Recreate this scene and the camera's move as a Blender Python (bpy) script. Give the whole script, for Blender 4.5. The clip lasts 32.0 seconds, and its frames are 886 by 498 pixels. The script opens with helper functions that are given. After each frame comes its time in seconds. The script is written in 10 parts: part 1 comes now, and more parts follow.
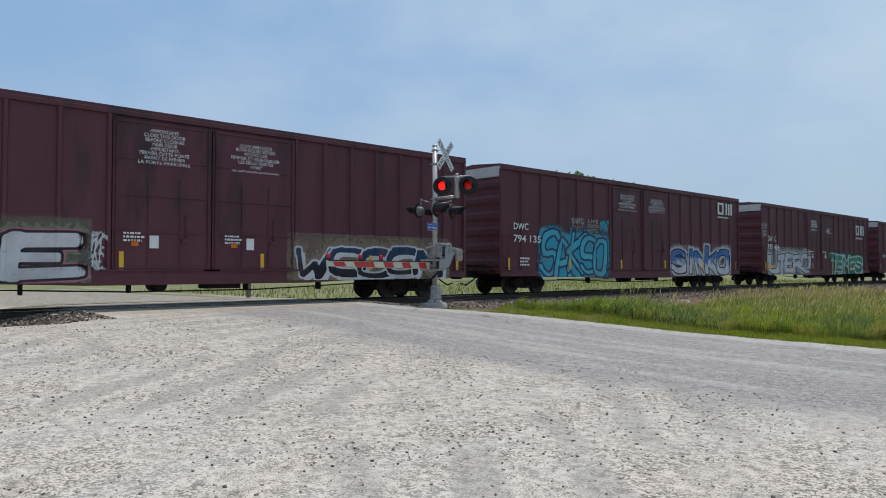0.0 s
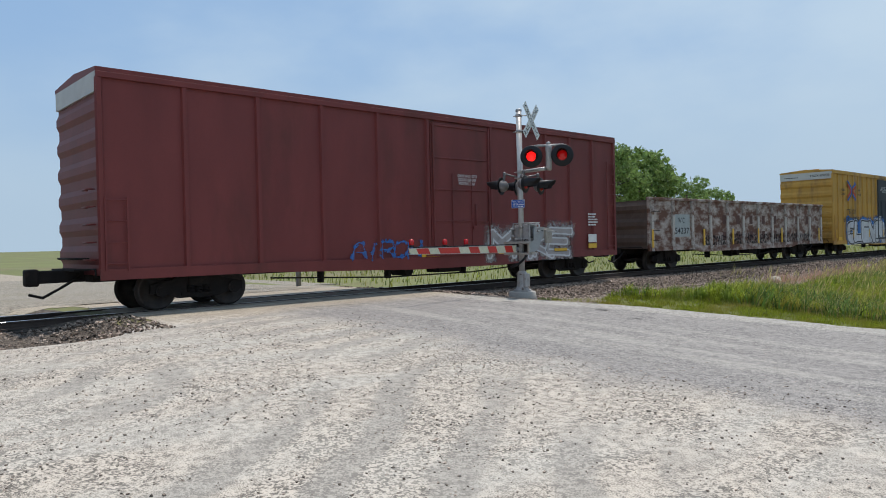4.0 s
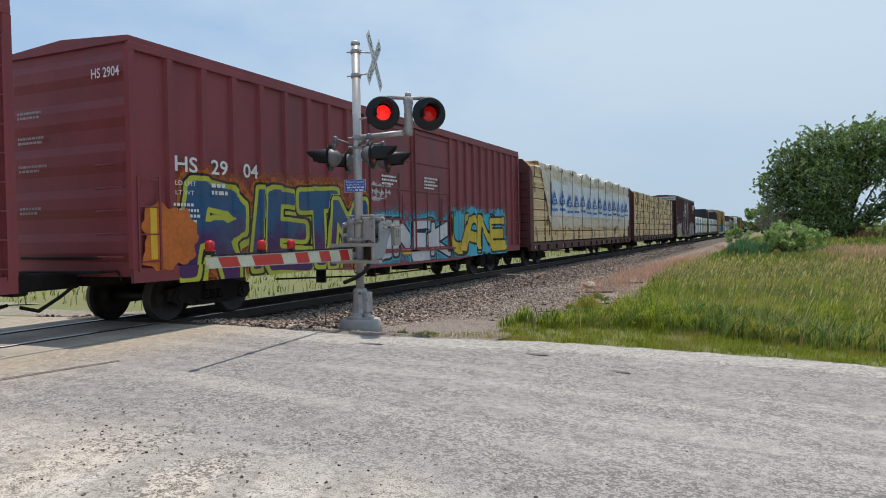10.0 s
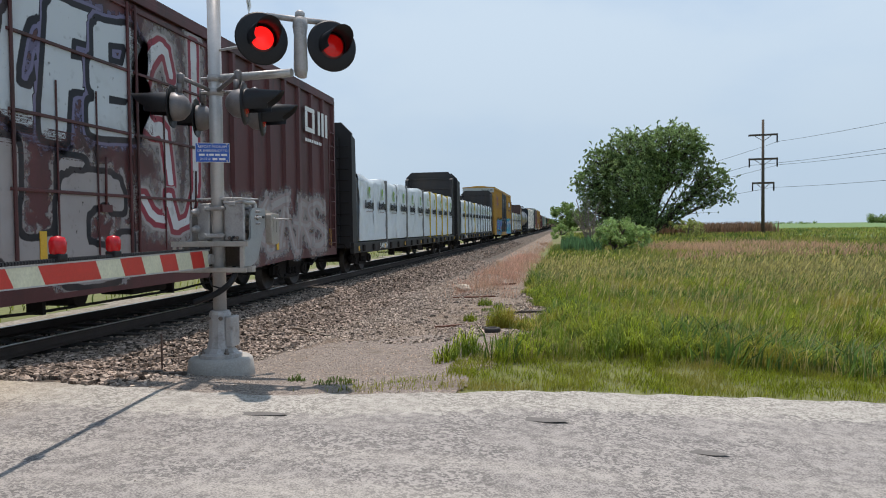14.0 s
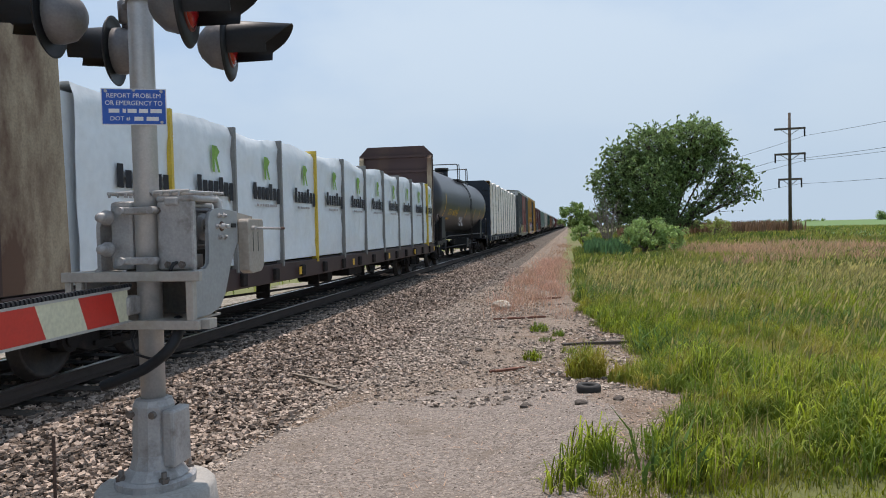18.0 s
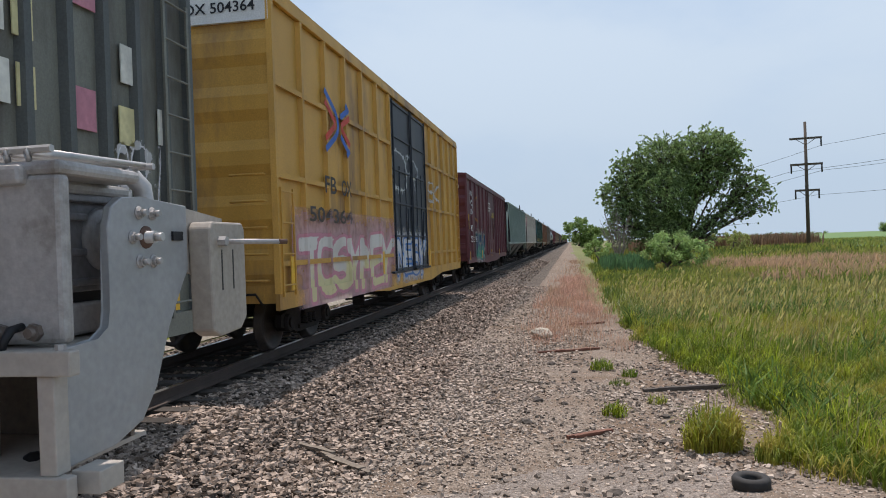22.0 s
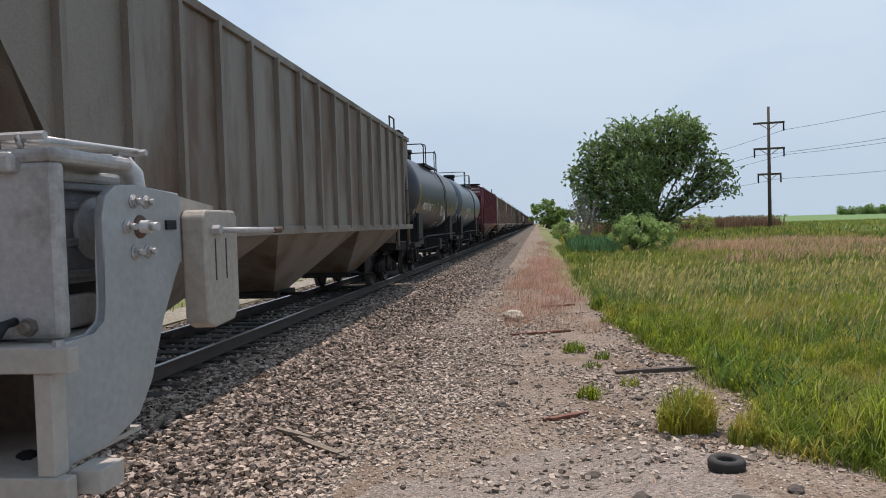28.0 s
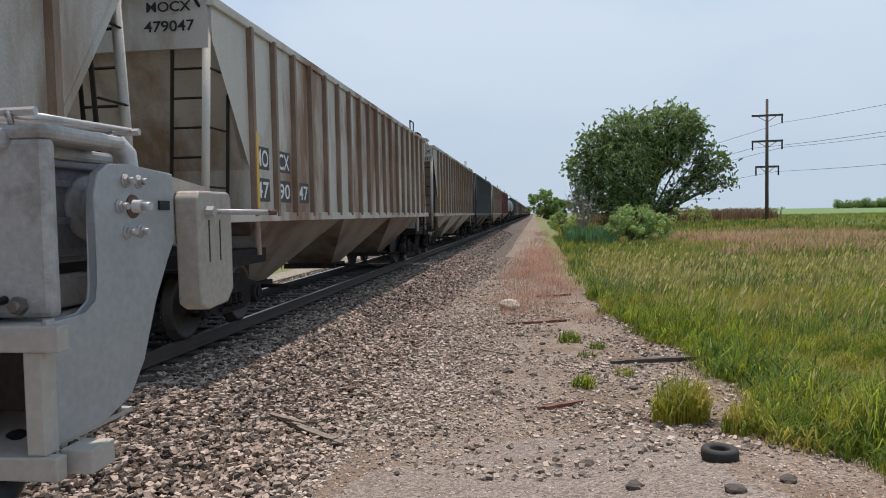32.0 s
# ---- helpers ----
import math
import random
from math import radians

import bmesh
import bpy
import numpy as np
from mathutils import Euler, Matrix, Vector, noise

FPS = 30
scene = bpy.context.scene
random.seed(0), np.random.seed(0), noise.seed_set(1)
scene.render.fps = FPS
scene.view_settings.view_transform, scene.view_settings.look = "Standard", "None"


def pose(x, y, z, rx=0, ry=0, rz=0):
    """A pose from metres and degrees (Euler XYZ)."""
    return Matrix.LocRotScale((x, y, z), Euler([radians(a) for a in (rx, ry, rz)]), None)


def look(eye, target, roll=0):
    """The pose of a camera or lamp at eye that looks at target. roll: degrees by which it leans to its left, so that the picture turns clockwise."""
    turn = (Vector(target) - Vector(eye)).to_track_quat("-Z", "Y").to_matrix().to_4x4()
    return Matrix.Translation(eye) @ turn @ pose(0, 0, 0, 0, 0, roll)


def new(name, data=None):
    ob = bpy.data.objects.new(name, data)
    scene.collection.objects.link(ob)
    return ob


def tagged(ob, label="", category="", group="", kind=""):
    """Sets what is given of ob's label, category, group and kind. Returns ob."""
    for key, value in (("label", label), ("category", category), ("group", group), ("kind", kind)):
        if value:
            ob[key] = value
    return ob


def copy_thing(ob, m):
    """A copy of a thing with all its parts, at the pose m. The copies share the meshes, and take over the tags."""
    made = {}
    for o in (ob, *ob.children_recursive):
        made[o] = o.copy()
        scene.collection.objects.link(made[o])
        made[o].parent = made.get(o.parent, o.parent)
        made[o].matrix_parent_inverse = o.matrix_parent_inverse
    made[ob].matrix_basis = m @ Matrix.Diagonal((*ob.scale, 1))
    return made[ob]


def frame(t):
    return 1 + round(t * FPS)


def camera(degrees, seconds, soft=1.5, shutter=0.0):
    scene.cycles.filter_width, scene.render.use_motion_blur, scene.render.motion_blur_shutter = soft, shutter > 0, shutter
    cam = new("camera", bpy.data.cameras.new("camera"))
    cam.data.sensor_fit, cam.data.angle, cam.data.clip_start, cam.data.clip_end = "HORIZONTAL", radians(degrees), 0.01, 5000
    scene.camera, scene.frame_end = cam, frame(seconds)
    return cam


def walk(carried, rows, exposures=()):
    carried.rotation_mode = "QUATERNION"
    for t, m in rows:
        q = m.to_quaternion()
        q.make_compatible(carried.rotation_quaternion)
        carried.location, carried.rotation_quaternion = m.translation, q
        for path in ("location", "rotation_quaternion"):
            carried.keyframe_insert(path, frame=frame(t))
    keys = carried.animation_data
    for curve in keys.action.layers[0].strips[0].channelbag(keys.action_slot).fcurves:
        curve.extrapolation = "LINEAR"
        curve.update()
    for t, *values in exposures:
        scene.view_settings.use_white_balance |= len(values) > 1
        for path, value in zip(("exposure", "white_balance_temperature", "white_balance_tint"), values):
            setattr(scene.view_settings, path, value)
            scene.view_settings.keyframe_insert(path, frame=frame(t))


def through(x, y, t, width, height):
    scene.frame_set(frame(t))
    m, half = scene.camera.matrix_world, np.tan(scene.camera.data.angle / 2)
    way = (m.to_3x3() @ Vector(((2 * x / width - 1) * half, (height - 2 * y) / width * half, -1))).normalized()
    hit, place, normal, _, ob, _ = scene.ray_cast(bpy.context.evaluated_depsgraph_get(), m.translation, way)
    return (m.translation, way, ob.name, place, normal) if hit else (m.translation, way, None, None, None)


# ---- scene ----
PATH = [
    (0, (21.461, -15.943, 1.067), (20.001, -14.577, 1.124), -0.0),
    (0.5, (21.255, -16.087, 1.068), (19.799, -14.716, 1.105), 0.0),
    (1, (20.901, -16.149, 1.068), (19.458, -14.766, 1.006), -0.5),
    (1.5, (20.49, -16.198, 1.088), (18.992, -14.874, 1.058), -0.7),
    (2, (19.922, -16.113, 1.13), (18.414, -14.799, 1.13), -0.1),
    (2.5, (19.42, -16.038, 1.175), (17.978, -14.653, 1.174), 0.0),
    (4.5, (17.155, -15.177, 1.482), (15.667, -13.84, 1.455), -1.6),
    (5, (16.57, -14.79, 1.481), (15.136, -13.397, 1.424), -0.6),
    (5.5, (16.033, -14.37, 1.459), (14.676, -12.904, 1.367), -1.1),
    (6, (15.582, -14.172, 1.468), (14.25, -12.681, 1.454), -1.0),
    (6.5, (15.019, -13.968, 1.476), (13.81, -12.375, 1.499), -2.8),
    (7, (14.36, -13.62, 1.509), (13.246, -11.959, 1.501), -1.4),
    (7.5, (13.748, -13.303, 1.518), (12.654, -11.629, 1.499), -1.6),
    (8, (13.152, -13.006, 1.485), (12.168, -11.266, 1.44), -1.6),
    (8.5, (12.567, -12.586, 1.488), (11.653, -10.811, 1.369), -1.6),
    (9, (12.019, -12.344, 1.544), (11.145, -10.546, 1.508), -1.4),
    (9.5, (11.549, -12.046, 1.522), (10.761, -10.208, 1.5), -1.4),
    (10, (11.121, -11.661, 1.548), (10.287, -9.843, 1.506), -1.0),
    (10.5, (10.702, -11.292, 1.516), (10.005, -9.418, 1.479), -2.3),
    (11, (10.32, -10.909, 1.441), (9.694, -9.01, 1.401), -3.1),
    (11.5, (9.992, -10.504, 1.5), (9.271, -8.639, 1.446), -3.0),
    (12, (9.588, -10.11, 1.507), (8.959, -8.212, 1.462), -2.2),
    (12.5, (9.189, -9.636, 1.476), (8.572, -7.734, 1.442), -2.1),
    (13, (8.873, -9.206, 1.496), (8.323, -7.284, 1.436), -0.7),
    (13.5, (8.524, -8.714, 1.516), (8.16, -6.749, 1.453), -1.1),
    (14, (8.245, -8.246, 1.539), (7.909, -6.275, 1.478), -0.7),
    (14.5, (7.984, -7.693, 1.539), (7.597, -5.732, 1.474), -1.2),
    (15, (7.75, -7.215, 1.605), (7.431, -5.241, 1.54), -2.4),
    (15.5, (7.5, -6.682, 1.647), (7.208, -4.703, 1.624), -1.1),
    (17.5, (6.95, -4.777, 1.627), (6.569, -2.814, 1.58), -0.9),
    (18, (6.818, -4.385, 1.638), (6.468, -2.417, 1.581), -1.3),
    (18.5, (6.685, -3.91, 1.658), (6.243, -1.96, 1.602), -1.9),
    (19, (6.419, -3.495, 1.67), (5.984, -1.544, 1.721), -2.0),
    (19.5, (6.237, -3.127, 1.673), (5.779, -1.181, 1.698), -2.3),
    (20, (6.136, -2.768, 1.686), (5.637, -0.831, 1.689), -1.5),
    (20.5, (5.972, -2.487, 1.664), (5.556, -0.53, 1.671), -1.6),
    (21, (5.833, -2.162, 1.671), (5.436, -0.202, 1.707), -1.5),
    (21.5, (5.767, -1.896, 1.627), (5.363, 0.062, 1.648), -1.6),
    (22, (5.711, -1.733, 1.631), (5.359, 0.236, 1.622), -2.0),
    (22.5, (5.661, -1.69, 1.627), (5.355, 0.287, 1.593), -2.5),
    (23, (5.621, -1.706, 1.642), (5.336, 0.273, 1.581), -2.3),
    (23.5, (5.619, -1.707, 1.649), (5.332, 0.271, 1.573), -2.1),
    (24, (5.613, -1.706, 1.642), (5.319, 0.271, 1.566), -2.0),
    (24.5, (5.601, -1.685, 1.651), (5.305, 0.291, 1.57), -2.1),
    (25, (5.596, -1.69, 1.653), (5.288, 0.285, 1.581), -2.1),
    (25.5, (5.6, -1.687, 1.659), (5.308, 0.291, 1.599), -2.1),
    (26, (5.622, -1.697, 1.659), (5.341, 0.282, 1.603), -2.0),
    (26.5, (5.63, -1.697, 1.664), (5.343, 0.282, 1.612), -2.3),
    (28.5, (5.587, -1.719, 1.666), (5.327, 0.263, 1.598), -1.6),
    (29, (5.59, -1.715, 1.661), (5.301, 0.263, 1.592), -1.5),
    (29.5, (5.588, -1.714, 1.671), (5.319, 0.267, 1.593), -1.4),
    (30, (5.58, -1.726, 1.665), (5.293, 0.252, 1.601), -1.4),
    (30.5, (5.582, -1.716, 1.663), (5.288, 0.261, 1.597), -1.4),
    (31, (5.585, -1.722, 1.652), (5.317, 0.258, 1.581), -1.4),
    (31.5, (5.585, -1.721, 1.655), (5.312, 0.259, 1.573), -1.1),
    (32, (5.596, -1.699, 1.647), (5.34, 0.282, 1.552), -1.1),
]
cam = camera(63.5, 32.0, soft=1.0, shutter=0.0)
walk(cam, [(t, look(eye, target, roll)) for t, eye, target, roll in PATH], [(0, -0.22, 6350, 12.5), (1, -0.03, 6700, 13), (2.2, -0.06, 6550, 12.5), (5, -0.12, 6500, 12.5), (12, 0.02, 6750, 14.5), (18, 0.04, 6800, 17), (32, 0.05, 6950, 18.5)])

# ---- light ----
SUN_UP, SUN_FROM = 73.0, -14.0   # degrees: height, and bearing with the track (+y) as 0


def make_world():
    world = bpy.data.worlds.new("sky")
    scene.world = world
    world.use_nodes = True
    nt = world.node_tree
    bg = nt.nodes["Background"]
    sky = nt.nodes.new("ShaderNodeTexSky")
    sky.sky_type, sky.sun_disc = "NISHITA", False
    sky.sun_elevation, sky.sun_rotation = radians(SUN_UP), radians(SUN_FROM)
    sky.air_density, sky.dust_density, sky.ozone_density = 1.0, 0.35, 2.5
    wisps = nt.nodes.new("ShaderNodeTexNoise")
    wisps.inputs["Scale"].default_value, wisps.inputs["Detail"].default_value = 1.5, 7
    wisps.inputs["Roughness"].default_value = 0.5
    drawn = nt.nodes.new("ShaderNodeMapping")      # thin sheets of cloud, drawn out sideways
    drawn.inputs["Scale"].default_value = (1, 1, 2.2)
    ramp = nt.nodes.new("ShaderNodeMapRange")
    ramp.interpolation_type = "SMOOTHSTEP"
    ramp.inputs["From Min"].default_value, ramp.inputs["From Max"].default_value = 0.36, 0.66
    ramp.inputs["To Min"].default_value, ramp.inputs["To Max"].default_value = 0.05, 0.85
    # haze thickens towards the horizon
    where = nt.nodes.new("ShaderNodeTexCoord")
    axes = nt.nodes.new("ShaderNodeSeparateXYZ")
    haze = nt.nodes.new("ShaderNodeMapRange")
    haze.interpolation_type = "SMOOTHSTEP"
    for k, q in zip(("From Min", "From Max", "To Min", "To Max"), (-0.02, 0.30, 0.95, 0.0)):
        haze.inputs[k].default_value = q
    low = nt.nodes.new("ShaderNodeMix")
    low.data_type = "RGBA"
    low.inputs["B"].default_value = (5.0, 6.65, 8.1, 1)
    mix = nt.nodes.new("ShaderNodeMix")
    mix.data_type = "RGBA"
    mix.inputs["B"].default_value = (6.6, 8.3, 9.6, 1)
    nt.links.new(where.outputs["Generated"], axes.inputs[0])
    nt.links.new(where.outputs["Generated"], drawn.inputs["Vector"])
    nt.links.new(drawn.outputs["Vector"], wisps.inputs["Vector"])
    nt.links.new(axes.outputs["Z"], haze.inputs["Value"])
    nt.links.new(wisps.outputs["Fac"], ramp.inputs["Value"])
    nt.links.new(ramp.outputs["Result"], mix.inputs["Factor"])
    veil = nt.nodes.new("ShaderNodeMix")      # thin blue summer haze over the whole sky
    veil.data_type = "RGBA"
    veil.inputs["Factor"].default_value = 0.75
    veil.inputs["B"].default_value = (3.7, 6.1, 9.3, 1)
    nt.links.new(sky.outputs["Color"], veil.inputs["A"])
    nt.links.new(veil.outputs["Result"], mix.inputs["A"])
    nt.links.new(mix.outputs["Result"], low.inputs["A"])
    nt.links.new(haze.outputs["Result"], low.inputs["Factor"])
    nt.links.new(low.outputs["Result"], bg.inputs["Color"])
    bg.inputs["Strength"].default_value = 0.092
    lamp = bpy.data.lights.new("sun", "SUN")
    lamp.energy, lamp.angle, lamp.color = 3.9, radians(0.6), (1.0, 0.955, 0.89)
    a, e = radians(SUN_FROM), radians(SUN_UP)
    way = Vector((math.sin(a) * math.cos(e), math.cos(a) * math.cos(e), math.sin(e)))
    sun = new("sun", lamp)
    sun.matrix_world = look(way * 50, (0, 0, 0))


make_world()


# ---- materials ----
def mat(name, rgb, rough=0.6, metal=0.0, spread=0.18, scale=3.0, fine=40.0, bump=0.15, dirt=None, dirt_amount=0.0, streak=1.0,
        by_piece=0.0, emit=None, emit_power=0.0, spec=0.5):
    """A painted or natural surface: a base colour that varies at two scales, dirt in patches, and fine relief."""
    m = bpy.data.materials.new(name)
    m.use_nodes = True
    nt = m.node_tree
    b = nt.nodes["Principled BSDF"]
    b.inputs["Roughness"].default_value, b.inputs["Metallic"].default_value = rough, metal
    b.inputs["Specular IOR Level"].default_value = spec
    link = nt.links.new
    co = nt.nodes.new("ShaderNodeTexCoord")
    mp = nt.nodes.new("ShaderNodeMapping")
    mp.inputs["Scale"].default_value = (1, 1, 1 / streak)
    link(co.outputs["Object"], mp.inputs["Vector"])
    big = nt.nodes.new("ShaderNodeTexNoise")
    big.inputs["Scale"].default_value, big.inputs["Detail"].default_value = scale, 6
    link(mp.outputs["Vector"], big.inputs["Vector"])
    small = nt.nodes.new("ShaderNodeTexNoise")
    small.inputs["Scale"].default_value, small.inputs["Detail"].default_value = fine, 3
    link(co.outputs["Object"], small.inputs["Vector"])
    add = nt.nodes.new("ShaderNodeMath")
    add.operation = "MULTIPLY_ADD"
    add.inputs[1].default_value = 0.5
    link(small.outputs["Fac"], add.inputs[0])
    half = nt.nodes.new("ShaderNodeMath")
    half.operation = "MULTIPLY"
    half.inputs[1].default_value = 0.5
    link(big.outputs["Fac"], half.inputs[0])
    link(half.outputs[0], add.inputs[2])
    rng = nt.nodes.new("ShaderNodeMapRange")
    rng.inputs["From Min"].default_value, rng.inputs["From Max"].default_value = 0.32, 0.68
    rng.inputs["To Min"].default_value, rng.inputs["To Max"].default_value = 1 - spread, 1 + spread
    link(add.outputs[0], rng.inputs["Value"])
    last = rng.outputs["Result"]
    if by_piece:
        info = nt.nodes.new("ShaderNodeNewGeometry")
        ob = nt.nodes.new("ShaderNodeObjectInfo")
        plus = nt.nodes.new("ShaderNodeMath")
        plus.operation = "ADD"
        link(info.outputs["Random Per Island"], plus.inputs[0])
        link(ob.outputs["Random"], plus.inputs[1])
        fr = nt.nodes.new("ShaderNodeMath")
        fr.operation = "FRACT"
        link(plus.outputs[0], fr.inputs[0])
        pr = nt.nodes.new("ShaderNodeMapRange")
        pr.inputs["To Min"].default_value, pr.inputs["To Max"].default_value = 1 - by_piece, 1 + by_piece
        link(fr.outputs[0], pr.inputs["Value"])
        mul = nt.nodes.new("ShaderNodeMath")
        mul.operation = "MULTIPLY"
        link(last, mul.inputs[0])
        link(pr.outputs["Result"], mul.inputs[1])
        last = mul.outputs[0]
    tint = nt.nodes.new("ShaderNodeVectorMath")
    tint.operation = "SCALE"
    tint.inputs[0].default_value = rgb
    link(last, tint.inputs["Scale"])
    colour = tint.outputs["Vector"]
    if dirt:
        d = nt.nodes.new("ShaderNodeTexNoise")
        d.inputs["Scale"].default_value, d.inputs["Detail"].default_value = scale * 0.7, 9
        d.inputs["Roughness"].default_value = 0.65
        link(mp.outputs["Vector"], d.inputs["Vector"])
        dr = nt.nodes.new("ShaderNodeMapRange")
        dr.inputs["From Min"].default_value, dr.inputs["From Max"].default_value = 0.62 - 0.3 * dirt_amount, 0.78 - 0.3 * dirt_amount
        link(d.outputs["Fac"], dr.inputs["Value"])
        mx = nt.nodes.new("ShaderNodeMix")
        mx.data_type = "RGBA"
        mx.inputs["B"].default_value = (*dirt, 1)
        link(dr.outputs["Result"], mx.inputs["Factor"])
        link(colour, mx.inputs["A"])
        colour = mx.outputs["Result"]
    link(colour, b.inputs["Base Color"])
    if bump:
        bp = nt.nodes.new("ShaderNodeBump")
        bp.inputs["Strength"].default_value, bp.inputs["Distance"].default_value = bump, 0.02
        link(add.outputs[0], bp.inputs["Height"])
        link(bp.outputs["Normal"], b.inputs["Normal"])
    if emit:
        b.inputs["Emission Color"].default_value, b.inputs["Emission Strength"].default_value = (*emit, 1), emit_power
    return m


M = {}


def paint(name, rgb, dirt=(0.10, 0.075, 0.06), amount=0.25, rough=0.55):
    """Car paint with streaked grime."""
    if name not in M:
        M[name] = mat(name, rgb, rough, 0, 0.22, 1.3, 60, 0.05, dirt, amount, streak=3.5, spec=0.35)
    return M[name]


def plain(name, rgb, rough=0.6, metal=0.0, **kw):
    if name not in M:
        M[name] = mat(name, rgb, rough, metal, **kw)
    return M[name]


def gravel(name, dark, pale, dirt, scale=34.0, patch=0.5, lift=0.9):
    """Packed stones: cells of their own shade with sunk joints, under drifts of dirt."""
    m = bpy.data.materials.new(name)
    m.use_nodes = True
    nt = m.node_tree
    link = nt.links.new
    b = nt.nodes["Principled BSDF"]
    b.inputs["Roughness"].default_value = 0.93
    b.inputs["Specular IOR Level"].default_value = 0.25
    co = nt.nodes.new("ShaderNodeTexCoord")

    def made(kind, **vals):
        n = nt.nodes.new(kind)
        for k, v in vals.items():
            n.inputs[k.replace("_", " ")].default_value = v
        return n

    warp = made("ShaderNodeTexNoise", Scale=scale * 0.8, Detail=2)
    link(co.outputs["Object"], warp.inputs["Vector"])
    bend = nt.nodes.new("ShaderNodeVectorMath")
    bend.operation = "MULTIPLY_ADD"
    bend.inputs[1].default_value = (0.5 / scale,) * 3
    link(warp.outputs["Color"], bend.inputs[0])
    link(co.outputs["Object"], bend.inputs[2])
    cell = made("ShaderNodeTexVoronoi", Scale=scale)
    link(bend.outputs["Vector"], cell.inputs["Vector"])
    split = nt.nodes.new("ShaderNodeSeparateColor")
    link(cell.outputs["Color"], split.inputs["Color"])
    grain = made("ShaderNodeTexNoise", Scale=scale * 3.5, Detail=3)
    link(co.outputs["Object"], grain.inputs["Vector"])
    tone = nt.nodes.new("ShaderNodeMath")
    tone.operation = "MULTIPLY_ADD"
    tone.inputs[1].default_value = 0.65
    link(split.outputs["Red"], tone.inputs[0])
    half = nt.nodes.new("ShaderNodeMath")
    half.operation = "MULTIPLY_ADD"
    half.inputs[1].default_value, half.inputs[2].default_value = 0.7, -0.17
    link(grain.outputs["Fac"], half.inputs[0])
    link(half.outputs[0], tone.inputs[2])
    mix = nt.nodes.new("ShaderNodeMix")
    mix.data_type = "RGBA"
    mix.inputs["A"].default_value, mix.inputs["B"].default_value = (*dark, 1), (*pale, 1)
    link(tone.outputs[0], mix.inputs["Factor"])
    drift = made("ShaderNodeTexNoise", Scale=0.9, Detail=9, Roughness=0.7)
    link(co.outputs["Object"], drift.inputs["Vector"])
    rng2 = nt.nodes.new("ShaderNodeMapRange")
    for k, q in zip(("From Min", "From Max", "To Min", "To Max"), (0.66 - 0.3 * patch, 0.80 - 0.3 * patch, 0.0, 0.8)):
        rng2.inputs[k].default_value = q
    link(drift.outputs["Fac"], rng2.inputs["Value"])
    soil = nt.nodes.new("ShaderNodeMix")
    soil.data_type = "RGBA"
    soil.inputs["B"].default_value = (*dirt, 1)
    link(rng2.outputs["Result"], soil.inputs["Factor"])
    link(mix.outputs["Result"], soil.inputs["A"])
    link(soil.outputs["Result"], b.inputs["Base Color"])
    bp = nt.nodes.new("ShaderNodeBump")
    bp.invert = True
    bp.inputs["Strength"].default_value, bp.inputs["Distance"].default_value = lift, 0.7 / scale
    link(cell.outputs["Distance"], bp.inputs["Height"])
    link(bp.outputs["Normal"], b.inputs["Normal"])
    return m


M["pale_gravel"] = gravel("pale_gravel", (0.095, 0.072, 0.054), (0.37, 0.30, 0.24), (0.155, 0.105, 0.07), 38, 0.66)
M["yard_gravel"] = gravel("yard_gravel", (0.13, 0.115, 0.09), (0.42, 0.375, 0.31), (0.22, 0.19, 0.13), 14, 0.5)
M["apron_gravel"] = gravel("apron_gravel", (0.08, 0.065, 0.055), (0.38, 0.325, 0.28), (0.17, 0.135, 0.105), 46, 0.42)
M["soil"] = mat("soil", (0.135, 0.145, 0.045), 0.95, 0, 0.35, 0.05, 6, 0.5, (0.17, 0.13, 0.07), 0.3)
M["crop"] = mat("crop", (0.105, 0.185, 0.05), 0.9, 0, 0.15, 0.02, 3, 0.3)
M["bed"] = gravel("bed", (0.022, 0.018, 0.015), (0.20, 0.165, 0.135), (0.07, 0.052, 0.04), 26, 0.4)
M["stone"] = mat("stone", (0.275, 0.218, 0.178), 0.95, 0, 0.3, 9, 60, 0.4, (0.10, 0.07, 0.05), 0.4, by_piece=0.95, spec=0.15)
M["pebble"] = mat("pebble", (0.31, 0.255, 0.21), 0.95, 0, 0.2, 4, 60, 0.2, by_piece=0.72, spec=0.2)
M["rail_side"] = mat("rail_side", (0.060, 0.043, 0.035), 0.8, 0.1, 0.2, 5, 60, 0.2)
M["rail_top"] = mat("rail_top", (0.62, 0.61, 0.60), 0.30, 1.0, 0.1, 5, 60, 0.05)
M["tie"] = mat("tie", (0.055, 0.046, 0.038), 0.9, 0, 0.3, 6, 50, 0.4, by_piece=0.3)
M["galv"] = mat("galv", (0.46, 0.45, 0.44), 0.45, 0.4, 0.12, 9, 70, 0.08, (0.36, 0.36, 0.36), 0.2)
M["cast"] = mat("cast", (0.38, 0.365, 0.355), 0.52, 0.25, 0.18, 7, 60, 0.15, (0.22, 0.20, 0.18), 0.3)
M["concrete"] = mat("concrete", (0.36, 0.34, 0.31), 0.9, 0, 0.2, 4, 50, 0.3)
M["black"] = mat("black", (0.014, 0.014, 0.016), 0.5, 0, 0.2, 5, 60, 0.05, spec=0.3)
M["running"] = mat("running", (0.020, 0.017, 0.016), 0.85, 0.0, 0.3, 4, 40, 0.3, (0.045, 0.034, 0.027), 0.25, spec=0.2)
